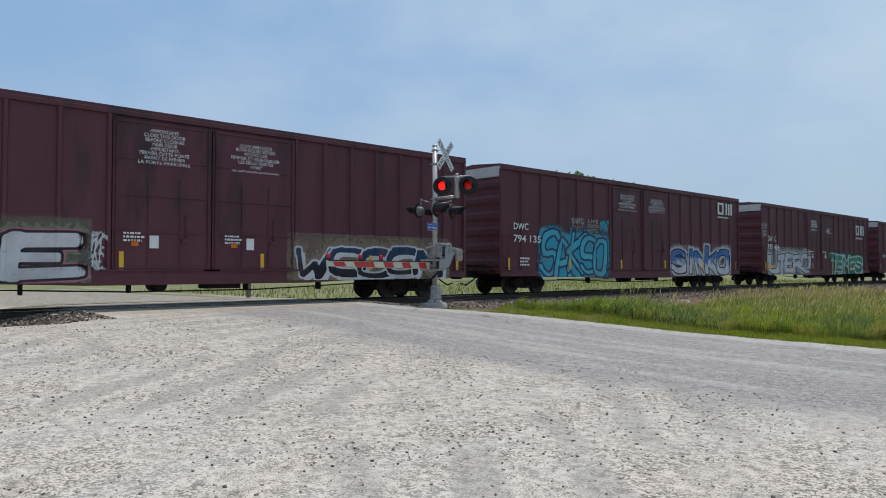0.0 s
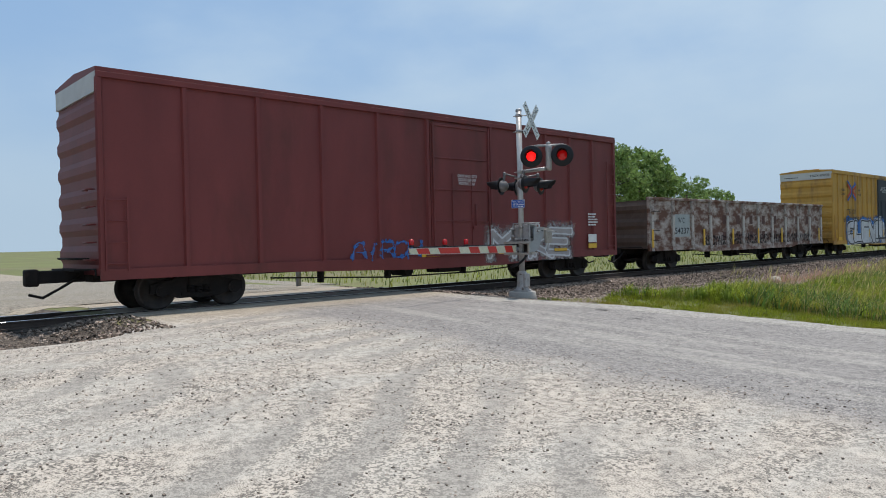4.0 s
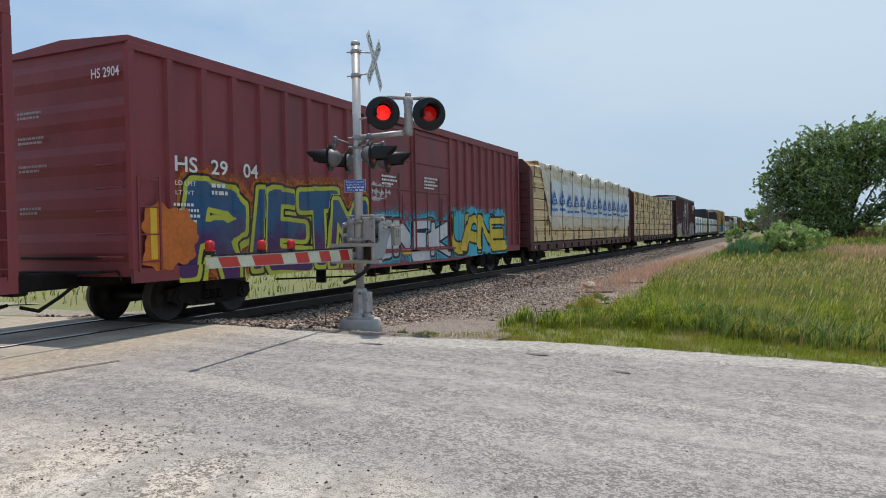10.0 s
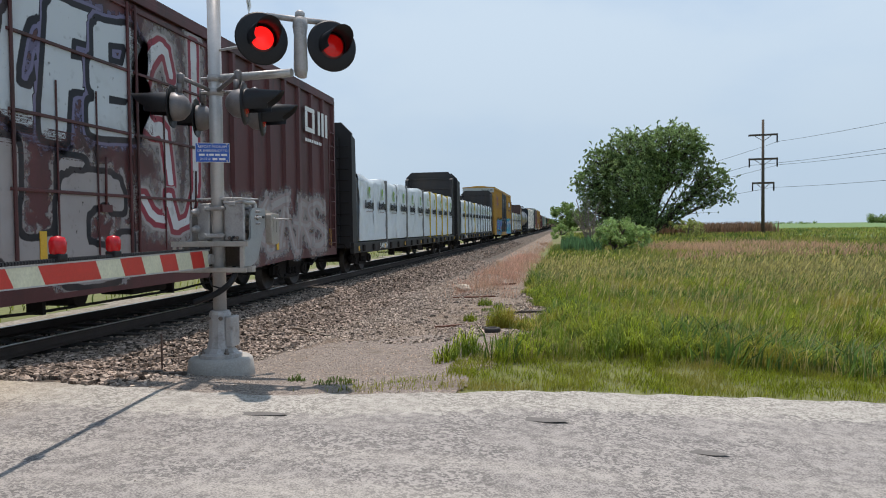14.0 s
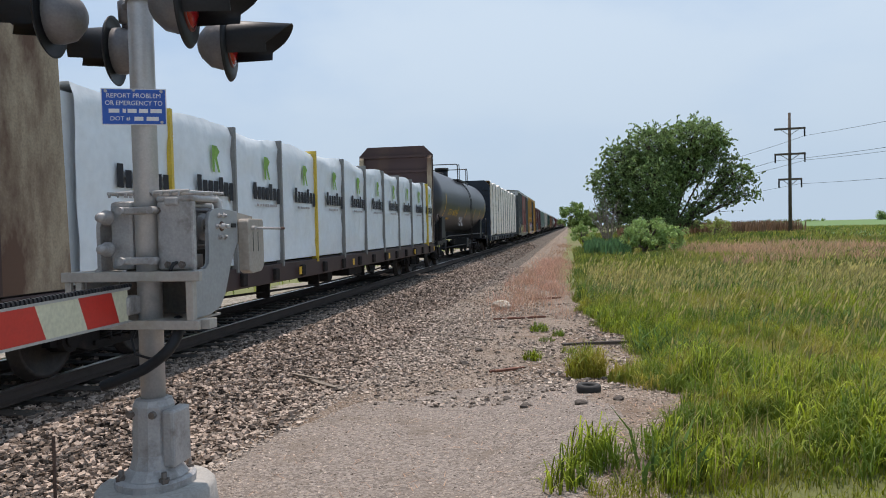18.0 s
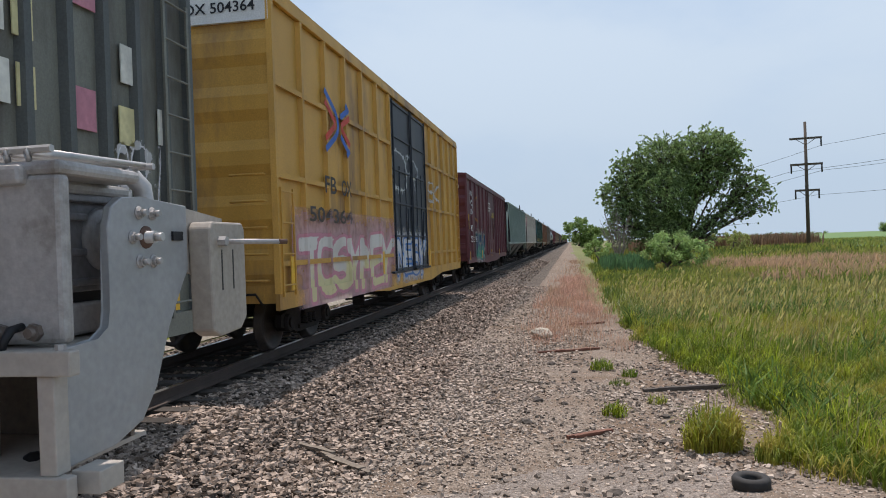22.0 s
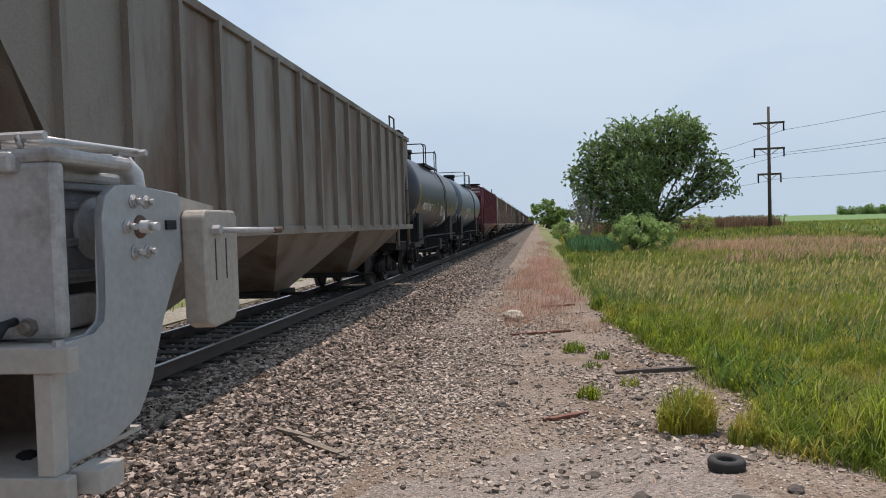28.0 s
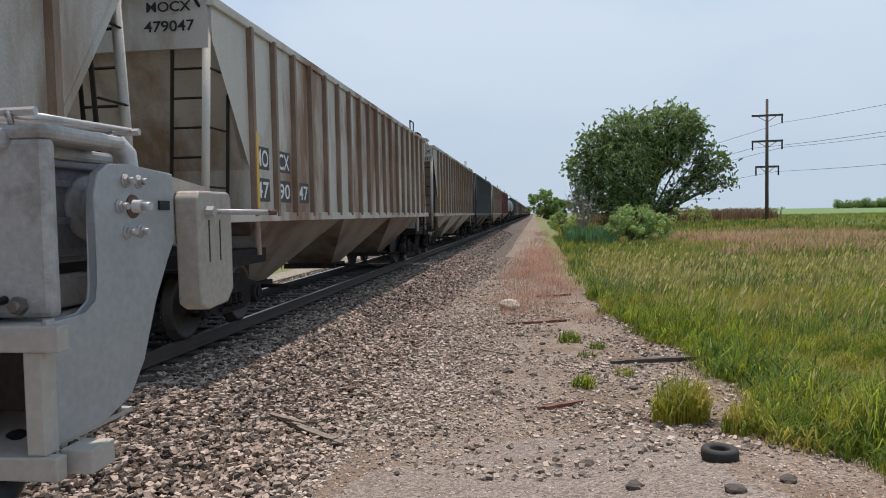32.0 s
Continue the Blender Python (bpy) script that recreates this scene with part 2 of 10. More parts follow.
M["wheel"] = mat("wheel", (0.05, 0.04, 0.034), 0.6, 0.3, 0.25, 4, 40, 0.2, (0.025, 0.021, 0.02), 0.4)
M["steel"] = mat("steel", (0.17, 0.14, 0.12), 0.55, 0.5, 0.25, 4, 40, 0.2)
M["white"] = mat("white", (0.72, 0.72, 0.70), 0.55, 0, 0.08, 6, 50, 0.03)
M["red"] = mat("red", (0.55, 0.035, 0.025), 0.4, 0, 0.1, 6, 50, 0.03)
M["yellow"] = mat("yellow", (0.72, 0.42, 0.03), 0.45, 0, 0.12, 6, 50, 0.03)


# ---- mesh helpers ----
def box(bm, x0, x1, y0, y1, z0, z1, mi=0, bevel=0.0):
    vs = [bm.verts.new((x, y, z)) for x in (x0, x1) for y in (y0, y1) for z in (z0, z1)]
    for f in ((0, 1, 3, 2), (4, 6, 7, 5), (0, 4, 5, 1), (2, 3, 7, 6), (0, 2, 6, 4), (1, 5, 7, 3)):
        bm.faces.new([vs[i] for i in f]).material_index = mi
    if bevel:
        es = {e for v in vs for e in v.link_edges}
        bmesh.ops.bevel(bm, geom=list(es), offset=bevel, segments=2, affect="EDGES", profile=0.5)
    return vs


def rod(bm, a, b, r, n=8, mi=0, r2=None):
    """A round bar from a to b."""
    a, b = Vector(a), Vector(b)
    d = (b - a).normalized()
    u = d.orthogonal().normalized()
    w = d.cross(u)
    r2 = r if r2 is None else r2
    rings = []
    for p, q in ((a, r), (b, r2)):
        rings.append([bm.verts.new(p + (u * math.cos(k * math.tau / n) + w * math.sin(k * math.tau / n)) * q) for k in range(n)])
    for k in range(n):
        f = bm.faces.new((rings[0][k], rings[0][(k + 1) % n], rings[1][(k + 1) % n], rings[1][k]))
        f.material_index, f.smooth = mi, n > 6
    bm.faces.new(rings[0][::-1]).material_index = mi
    bm.faces.new(rings[1]).material_index = mi


def pipe(bm, pts, r, n=6, mi=0):
    """A round tube swept along the points, in one piece."""
    pts = [Vector(p) for p in pts]
    u, rings = None, []
    for k, p in enumerate(pts):
        d = (pts[min(k + 1, len(pts) - 1)] - pts[max(k - 1, 0)]).normalized()
        u = d.orthogonal().normalized() if u is None else (u - d * u.dot(d)).normalized()
        w = d.cross(u)
        a = 1.0
        if 0 < k < len(pts) - 1:
            c = (pts[k + 1] - p).normalized().dot((p - pts[k - 1]).normalized())
            a = min(1.6, 1 / max(0.5, math.sqrt((1 + c) / 2)))
        rings.append([bm.verts.new(p + (u * math.cos(q * math.tau / n) + w * math.sin(q * math.tau / n)) * r * a) for q in range(n)])
    for a, b in zip(rings, rings[1:]):
        for q in range(n):
            f = bm.faces.new((a[q], a[(q + 1) % n], b[(q + 1) % n], b[q]))
            f.material_index, f.smooth = mi, n > 4
    bm.faces.new(rings[0][::-1]).material_index = mi
    bm.faces.new(rings[-1]).material_index = mi


def lathe(bm, profile, m=Matrix(), n=24, mi=0, smooth=True):
    """A body turned about local z: profile of (radius, z)."""
    rings = []
    for r, z in profile:
        if r < 1e-5:
            rings.append([bm.verts.new(m @ Vector((0, 0, z)))])
        else:
            rings.append([bm.verts.new(m @ Vector((r * math.cos(k * math.tau / n), r * math.sin(k * math.tau / n), z))) for k in range(n)])
    for p, q in zip(rings, rings[1:]):
        for k in range(n):
            k2 = (k + 1) % n
            vs = [p[0], q[k], q[k2]][::-1] if len(p) == 1 else ([p[k], p[k2], q[0]] if len(q) == 1 else [p[k], p[k2], q[k2], q[k]])
            f = bm.faces.new(vs)
            f.material_index, f.smooth = mi, smooth


def prism(bm, outline, x0, x1, mi=0):
    """A (y, z) outline pushed through from x0 to x1."""
    a = [bm.verts.new((x0, y, z)) for y, z in outline]
    b = [bm.verts.new((x1, y, z)) for y, z in outline]
    n = len(outline)
    bm.faces.new(a).material_index = mi
    bm.faces.new(b[::-1]).material_index = mi
    for k in range(n):
        bm.faces.new((a[k], b[k], b[(k + 1) % n], a[(k + 1) % n])).material_index = mi


def mesh_of(name, bm, mats):
    bmesh.ops.recalc_face_normals(bm, faces=bm.faces)
    me = bpy.data.meshes.new(name)
    bm.to_mesh(me)
    bm.free()
    for m in mats if isinstance(mats, (list, tuple)) else [mats]:
        me.materials.append(m)
    return me


def part(name, bm, mats, parent=None, label="", m=None):
    """Links a bmesh, or a mesh made before, as one object under its thing."""
    ob = new(name, bm if isinstance(bm, bpy.types.Mesh) else mesh_of(name, bm, mats))
    if parent:
        ob.parent = parent
    if m is not None:
        ob.matrix_basis = m
    if label:
        ob["label"] = label
    return ob


def bunch(name, verts, faces, mats, label, kind="stuff", category="", smooth=False):
    me = bpy.data.meshes.new(name)
    me.from_pydata(verts, [], faces)
    for m in mats if isinstance(mats, (list, tuple)) else [mats]:
        me.materials.append(m)
    if smooth:
        me.shade_smooth()
    return tagged(new(name, me), label, category, kind=kind)


# ---- the lie of the land ----
def step(a, b, v):
    t = np.clip((v - a) / (b - a), 0, 1)
    return t * t * (3 - 2 * t)


def ripple(x, y):
    return 0.5 * np.sin(x * 1.7 + 0.6 * np.sin(y * 0.9)) * np.sin(y * 1.3 + 0.8 * np.sin(x * 0.7)) + 0.5 * np.sin(x * 0.43 + 2) * np.sin(y * 0.51 + 1)


def road_north(x):
    """The road's northern edge, which swings away from the crossing."""
    x = np.asarray(x, float)
    return np.interp(x, [4.5, 5.5, 6, 7, 8, 9.2, 10.3, 11.5, 13, 16, 20, 40, 80], [-1.6, -1.66, -1.5, -1.08, -0.8, -0.5, -0.27, -0.08, 0.04, 0.12, 0.2, 1.0, 2.0]) + 0.03 * np.sin(x * 0.9) + 0.03 * np.sin(x * 2.3 + 1)


def ground_z(x, y):
    x, y = np.asarray(x, float), np.asarray(y, float)
    side = np.abs(x)
    road = -0.03 - 0.05 * step(1.6, 4.5, side) - 0.40 * step(4, 15, side) - 0.14 * step(13, 24, side)
    low = -0.55 + 0.02 * ripple(x, y) + 0.12 * step(9, 40, x) + 0.45 * step(20, 75, y) * step(8, 20, x)
    low = low + 0.26 * step(5.6, 7.2, x) * (1 - step(2.5, 8.0, y)) * (1 - step(9, 13, x)) + 0.2 * (1 - step(0.5, 5.5, y)) * (1 - step(8, 13, x))
    bank = -0.24 - 0.34 * step(1.75, 3.0, side)
    k = np.maximum(step(-0.1, 2.8, y - road_north(x)), 1 - step(-12.4, -10.3, y)) * np.ones_like(x)
    k = np.where(y < -10, k * (1 - step(2.6, 5.0, side)), k)
    off = np.where(side < 3.2, np.maximum(bank, low * step(2.6, 3.2, side) + (1 - step(2.6, 3.2, side)) * -9), low)
    off = np.where(y < -6, np.where(side < 3, bank, -0.6), off)
    return road * (1 - k) + off * k


def grass_edge(y):
    """Where the weeds begin beside the gravel."""
    return np.interp(y, [-1, 0.2, 1.2, 2, 3, 4, 4.8, 5.3, 6.2, 7.4, 9.2, 11, 12, 14, 18, 22, 44, 120, 400], [6.7, 6.9, 7.2, 7.6, 7.95, 7.8, 7.5, 7.5, 7.7, 7.85, 7.8, 7.4, 7.25, 7.05, 6.85, 6.85, 7.1, 7.0, 6.4]) + 0.10 * np.sin(y * 2.1) + 0.08 * np.sin(y * 5.3)


def sheet(name, xs, ys, lift, keep, mats, label, kind="structure", category=""):
    """A piece of the ground's surface, where keep(x, y) holds."""
    gx, gy = np.meshgrid(xs, ys)
    z = ground_z(gx, gy) + lift
    verts = np.stack([gx, gy, z], -1).reshape(-1, 3).tolist()
    nx = len(xs)
    cx, cy = (gx[:-1, :-1] + gx[1:, 1:]) / 2, (gy[:-1, :-1] + gy[1:, 1:]) / 2
    ok = keep(cx, cy)
    faces = [(j * nx + i, j * nx + i + 1, (j + 1) * nx + i + 1, (j + 1) * nx + i) for j, i in zip(*np.nonzero(ok))]
    return bunch(name, verts, faces, mats, label, kind, category, smooth=True)

# ---- ground, road and track ----
def axis(*stretches):
    out = []
    for a, b, n in stretches:
        out += list(np.linspace(a, b, n, endpoint=False))
    return np.array(out + [stretches[-1][1]])


def blend_road():
    """The asphalt's material, with limestone dust and stones drifting over its southern side."""
    m = bpy.data.materials.new("worn_road")
    m.use_nodes = True
    nt = m.node_tree
    link = nt.links.new
    b = nt.nodes["Principled BSDF"]
    b.inputs["Roughness"].default_value = 0.93
    co = nt.nodes.new("ShaderNodeTexCoord")
    xyz = nt.nodes.new("ShaderNodeSeparateXYZ")
    link(co.outputs["Object"], xyz.inputs[0])

    def tex(scale, detail, stretch=None):
        n = nt.nodes.new("ShaderNodeTexNoise")
        n.inputs["Scale"].default_value, n.inputs["Detail"].default_value = scale, detail
        if stretch:
            mp = nt.nodes.new("ShaderNodeMapping")
            mp.inputs["Scale"].default_value = stretch
            link(co.outputs["Object"], mp.inputs["Vector"])
            link(mp.outputs["Vector"], n.inputs["Vector"])
        else:
            link(co.outputs["Object"], n.inputs["Vector"])
        return n.outputs["Fac"]

    def num(op, a, bb, c=None):
        n = nt.nodes.new("ShaderNodeMath")
        n.operation = op
        for i, v in enumerate((a, bb, c)):
            if v is None:
                continue
            if isinstance(v, (int, float)):
                n.inputs[i].default_value = v
            else:
                link(v, n.inputs[i])
        return n.outputs[0]

    def span(v, a, bb, c=0.0, d=1.0):
        n = nt.nodes.new("ShaderNodeMapRange")
        n.interpolation_type = "SMOOTHSTEP"
        for k, q in zip(("From Min", "From Max", "To Min", "To Max"), (a, bb, c, d)):
            n.inputs[k].default_value = q
        link(v, n.inputs["Value"])
        return n.outputs["Result"]

    def blend(f, a, bb):
        n = nt.nodes.new("ShaderNodeMix")
        n.data_type = "RGBA"
        link(f, n.inputs["Factor"])
        for k, v in (("A", a), ("B", bb)):
            if isinstance(v, tuple):
                n.inputs[k].default_value = (*v, 1)
            else:
                link(v, n.inputs[k])
        return n.outputs["Result"]

    def grain(dark, pale, fac):
        return blend(fac, dark, pale)

    fine, mid, big = tex(70, 2), tex(9, 5), tex(0.55, 4)
    streaks = tex(1.0, 5, (0.25, 2.2, 1))
    tracks = tex(1.0, 4, (1.4, 0.35, 1))
    cell = nt.nodes.new("ShaderNodeTexVoronoi")
    cell.inputs["Scale"].default_value = 42
    link(co.outputs["Object"], cell.inputs["Vector"])
    shade = nt.nodes.new("ShaderNodeSeparateColor")
    link(cell.outputs["Color"], shade.inputs["Color"])
    coarse = span(tex(1.3, 6), 0.40, 0.62, 0.06, 0.34)
    speck = num("ADD", num("ADD", num("MULTIPLY", fine, 0.6), num("MULTIPLY", mid, 0.4)), num("MULTIPLY", num("SUBTRACT", shade.outputs["Red"], 0.55), coarse))
    tar = grain((0.13, 0.12, 0.113), (0.335, 0.31, 0.285), span(speck, 0.34, 0.64))
    tar = blend(span(streaks, 0.45, 0.72), tar, grain((0.22, 0.205, 0.185), (0.40, 0.37, 0.33), span(speck, 0.36, 0.62)))
    stone = grain((0.12, 0.105, 0.088), (0.55, 0.485, 0.405), span(speck, 0.34, 0.60))
    stone = blend(span(tracks, 0.42, 0.66), stone, grain((0.25, 0.232, 0.20), (0.52, 0.475, 0.41), span(speck, 0.38, 0.60)))
    # wheel tracks that swing round towards the crossing
    ruts = nt.nodes.new("ShaderNodeTexWave")
    ruts.wave_type, ruts.rings_direction = "RINGS", "Z"
    for k, q in zip(("Scale", "Distortion", "Detail", "Detail Scale"), (0.30, 9.0, 5, 0.6)):
        ruts.inputs[k].default_value = q
    mp = nt.nodes.new("ShaderNodeMapping")
    mp.inputs["Location"].default_value = (-24.0, 2.0, 0)
    link(co.outputs["Object"], mp.inputs["Vector"])
    link(mp.outputs["Vector"], ruts.inputs["Vector"])
    worn = num("MULTIPLY", span(ruts.outputs["Fac"], 0.45, 0.85), span(tex(0.3, 3), 0.42, 0.6))
    stone = blend(num("MULTIPLY", worn, 0.75), stone, grain((0.22, 0.20, 0.175), (0.34, 0.315, 0.275), span(speck, 0.36, 0.62)))
    y = num("ADD", xyz.outputs["Y"], num("MULTIPLY", num("SUBTRACT", big, 0.5), 2.6))
    y = num("ADD", y, num("MULTIPLY", num("SUBTRACT", mid, 0.5), 1.2))
    over = span(y, -8.3, -6.5, 1.0, 0.0)
    verge = nt.nodes.new("ShaderNodeAttribute")
    verge.attribute_name = "shoulder"
    edge = span(num("ADD", verge.outputs["Fac"], num("MULTIPLY", num("SUBTRACT", mid, 0.5), 0.5)), 0.30, 0.50, 0.0, 0.95)
    sandy = span(num("ADD", xyz.outputs["X"], num("MULTIPLY", mid, 0.8)), 2.6, 4.2, 0.75, 0.0)
    col = blend(over, tar, stone)
    col = blend(edge, col, grain((0.20, 0.185, 0.16), (0.43, 0.405, 0.36), span(speck, 0.35, 0.6)))
    col = blend(sandy, col, grain((0.24, 0.20, 0.15), (0.42, 0.35, 0.25), span(speck, 0.35, 0.62)))
    link(col, b.inputs["Base Color"])
    bp = nt.nodes.new("ShaderNodeBump")
    bp.inputs["Strength"].default_value, bp.inputs["Distance"].default_value = 0.7, 0.012
    link(speck, bp.inputs["Height"])
    link(bp.outputs["Normal"], b.inputs["Normal"])
    return m


def make_ground():
    xs = axis((-3000, -300, 6), (-300, -40, 10), (-40, -6, 14), (-6, 9, 90), (9, 30, 42), (30, 80, 16), (80, 300, 8), (300, 3000, 6))
    ys = axis((-2500, -200, 5), (-200, -40, 6), (-40, -18, 10), (-18, 12, 120), (12, 40, 60), (40, 120, 30), (120, 400, 12), (400, 3500, 6))
    sheet("ground", xs, ys, -0.012, lambda x, y: x > -1e9, M["soil"], "flat ground of dry earth and thin grass to the horizon", category="ground")
    worn = blend_road()
    near = lambda x, y: (y < road_north(x) + 0.1 * ripple(x * 3, y * 3)) & (np.abs(x) > 1.76) & ~((y < -10.0) & (np.abs(x) < 3.4 + 0.3 * np.sin(y * 2)))
    split = lambda x: -7.2 + 0.4 * np.sin(x * 0.35 + 1)
    gx, gy = axis((-60, -8, 20), (-8, -1.76, 16), (-1.76, 1.76, 2), (1.76, 30, 190), (30, 60, 12)), axis((-60, -22, 14), (-22, -0.2, 200))
    sheet("gravel_lot", gx, gy, 0.0, lambda x, y: near(x, y) & (y < split(x)), worn, "pale crushed limestone gravel lot with tyre marks", category="ground")
    # the road follows its own edges: rows run from the lot to the verge
    for tag, rx in (("near", axis((1.76, 34, 300), (34, 80, 24))), ("far", axis((-60, -8, 20), (-8, -1.76, 16)))):
        rt = np.linspace(0, 1, 36)
        a, b = split(rx) - 0.15, road_north(rx) + 0.05 * np.sin(rx * 5.1) * np.sin(rx * 1.9) + 0.025 * np.sin(rx * 13.0)
        ry = a[None] + (b - a)[None] * rt[:, None]
        rz = ground_z(rx[None] * np.ones_like(ry), ry) + 0.001 + 0.013 * rt[:, None]
        n = len(rx)
        faces = [(j * n + i, j * n + i + 1, (j + 1) * n + i + 1, (j + 1) * n + i) for j in range(35) for i in range(n - 1)]
        bunch("road", np.stack([rx[None] * np.ones_like(ry), ry, rz], -1).reshape(-1, 3).tolist(), faces, worn,
              "worn grey asphalt road with dust and loose stones" if tag == "near" else "dusty grey road beyond the track", "structure", "road", smooth=True).data.attributes.new("shoulder", "FLOAT", "POINT").data.foreach_set("value", np.clip(1 - (b[None] - ry) / 1.3, 0, 1).astype(np.float32).ravel())
    bed = lambda x, y: ((np.abs(x) < 3.3) | ((x > 0) & (y > 13))) & ((y > -1.9) | (y < -10.1))
    sheet("ballast_bed", axis((-3.3, 3.3, 50), (3.3, 4.3, 8)), axis((-80, -9.5, 60), (-2.0, 40, 140), (40, 3000, 200)), 0.004, bed, M["bed"], "grey crushed stone ballast bed", category="ballast")
    # thin crack beside the crossing
    bm = bmesh.new()
    pts = [(2.95, -6.7), (3.15, -5.6), (3.3, -4.9)]
    for (x0, y0), (x1, y1) in zip(pts, pts[1:]):
        vs = [bm.verts.new((x, y, float(ground_z(x, y)) + 0.018)) for x, y in ((x0 - 0.02, y0), (x0 + 0.02, y0), (x1 + 0.02, y1), (x1 - 0.02, y1))]
        bm.faces.new(vs)
    tagged(part("road_crack", bm, plain("tar", (0.05, 0.048, 0.045), 0.7)), "thin dark crack beside the crossing", "crack", kind="structure")
    # dark grey patches on the road
    for x0, y0, rx, ry, k in ((5.59, -2.34, 0.2, 0.07, 1), (8.0, -1.87, 0.22, 0.09, 2), (9.33, -2.42, 0.14, 0.06, 3)):
        bm = bmesh.new()
        ring = [bm.verts.new((x0 + rx * (1 + 0.25 * math.sin(3 * a + k)) * math.cos(a), y0 + ry * (1 + 0.3 * math.sin(2 * a + k)) * math.sin(a), float(ground_z(x0, y0)) + 0.0175)) for a in np.linspace(0, math.tau, 22, endpoint=False)]
        bm.faces.new(ring)
        tagged(part("tar_smear", bm, plain("patch_grey", (0.13, 0.12, 0.11), 0.85)), "dark oval patch on the road", "smear", kind="structure")
    # far side of the track: pale lot
    sheet("gravel_yard", axis((-70, -8, 24), (-8, -3.4, 12)), axis((-60, -2, 30), (-2, 120, 60)), 0.02, lambda x, y: (x > -40 - 0.2 * y) & ((y < 3 + 1.5 * np.sin(x * 0.3)) | (x > -4.6 + 0.3 * np.sin(y))), M["yard_gravel"],
          "pale gravel yard beyond the track", category="ground")
    # service track between ballast and weeds
    sheet("gravel_path", axis((2.9, 8.2, 90)), axis((-2.2, 12, 150), (12, 30, 70), (30, 900, 90)), 0.006,
          lambda x, y: (x > 2.95 + 1.1 * step(11, 26, y) + 0.15 * ripple(x * 4, y * 2)) & (x < grass_edge(y) + 0.35 + 0.2 * ripple(x * 3, y * 3) - 1.0 * step(12, 30, y)) & (y > road_north(x) - 0.15), M["pale_gravel"],
          "strip of fine pale gravel beside the ballast", category="ground")
    sheet("gravel_apron", axis((2.9, 8.2, 120)), axis((-2.2, 7, 150)), 0.010,
          lambda x, y: (x > 3.3 + 0.25 * ripple(x * 2, y * 2)) & (x < 7.1 + 0.3 * ripple(x * 3, y * 3)) & (y > road_north(x) - 0.15) & (y < -0.6 + 4.8 * step(3.3, 4.3, x) + 1.1 * step(4.2, 6.0, x) + 0.25 * ripple(x * 2, y * 2 + 3)), M["apron_gravel"],
          "pale fine gravel apron beside the road", category="ground")
    sheet("crop_field", axis((26, 60, 16), (60, 900, 24)), axis((60, 120, 16), (120, 2500, 30)), 0.25, lambda x, y: x > 24 + 0.12 * y, M["crop"],
          "flat green field of young crops", category="field")
    # crossing panel between and beside the rails
    bm = bmesh.new()
    for x0, x1 in ((-1.75, -0.86), (-0.60, 0.60), (0.86, 1.75)):
        for k in range(4):
            box(bm, x0, x1, -10.0 + k * 2.05, -10.0 + k * 2.05 + 2.04, -0.2, -0.012, bevel=0.01)
    ob = part("crossing", bm, plain("crossing_plank", (0.33, 0.29, 0.235), 0.9, spread=0.3, scale=1.5, bump=0.4))
    tagged(ob, "sandy worn crossing panels between the rails", "crossing", kind="structure")


def rail_mesh(length):
    prof = [(-0.07, -0.17), (0.07, -0.17), (0.07, -0.155), (0.012, -0.13), (0.012, -0.045), (0.036, -0.035), (0.036, -0.006), (0.028, 0.0), (-0.028, 0.0),
            (-0.036, -0.006), (-0.036, -0.035), (-0.012, -0.045), (-0.012, -0.13), (-0.07, -0.155)]
    bm = bmesh.new()
    a = [bm.verts.new((x, 0, z)) for x, z in prof]
    b = [bm.verts.new((x, length, z)) for x, z in prof]
    n = len(prof)
    for k in range(n):
        bm.faces.new((a[k], a[(k + 1) % n], b[(k + 1) % n], b[k])).material_index = 1 if 6 <= k <= 8 else 0
    bm.faces.new(a), bm.faces.new(b)
    return mesh_of("rail", bm, [M["rail_side"], M["rail_top"]])


def make_track():
    track = tagged(new("railway_track"), "single railway track on timber ties in stone ballast", "track", kind="structure")
    for side in (-0.7525, 0.7525):
        part("rail", rail_mesh(3000), None, track, "worn steel rail with a bright head", pose(side, -120, 0))
    bm = bmesh.new()
    box(bm, -1.3, 1.3, -0.115, 0.115, -0.37, -0.185, bevel=0.012)
    tie = mesh_of("tie", bm, M["tie"])
    rnd = random.Random(4)
    rest = bmesh.new()
    for k in range(-60, 420):
        y = 0.55 * k
        if -10.1 < y < -2.0:
            continue
        if -2.0 < y < 150:
            part("tie", tie, None, track, m=pose(rnd.uniform(-0.04, 0.04), y + rnd.uniform(-0.02, 0.02), rnd.uniform(-0.01, 0.004), 0, 0, rnd.uniform(-0.6, 0.6)))
        else:
            box(rest, -1.3, 1.3, y - 0.115, y + 0.115, -0.37, -0.185)
    part("ties", rest, M["tie"], track)["kind"] = "stuff"


make_ground()
make_track()

# ---- the crossing signal ----
def turned(x, y, z, angle):
    """A frame at x, y, z whose -y side faces the given direction (degrees from +x, anticlockwise)."""
    return pose(x, y, z, 0, 0, angle + 90)


M["lens_rim"] = mat("lens_rim", (0.10, 0.006, 0.008), 0.3)
M["housing"] = mat("housing", (0.16, 0.15, 0.15), 0.45, 0.3, 0.2, 6, 60, 0.1)


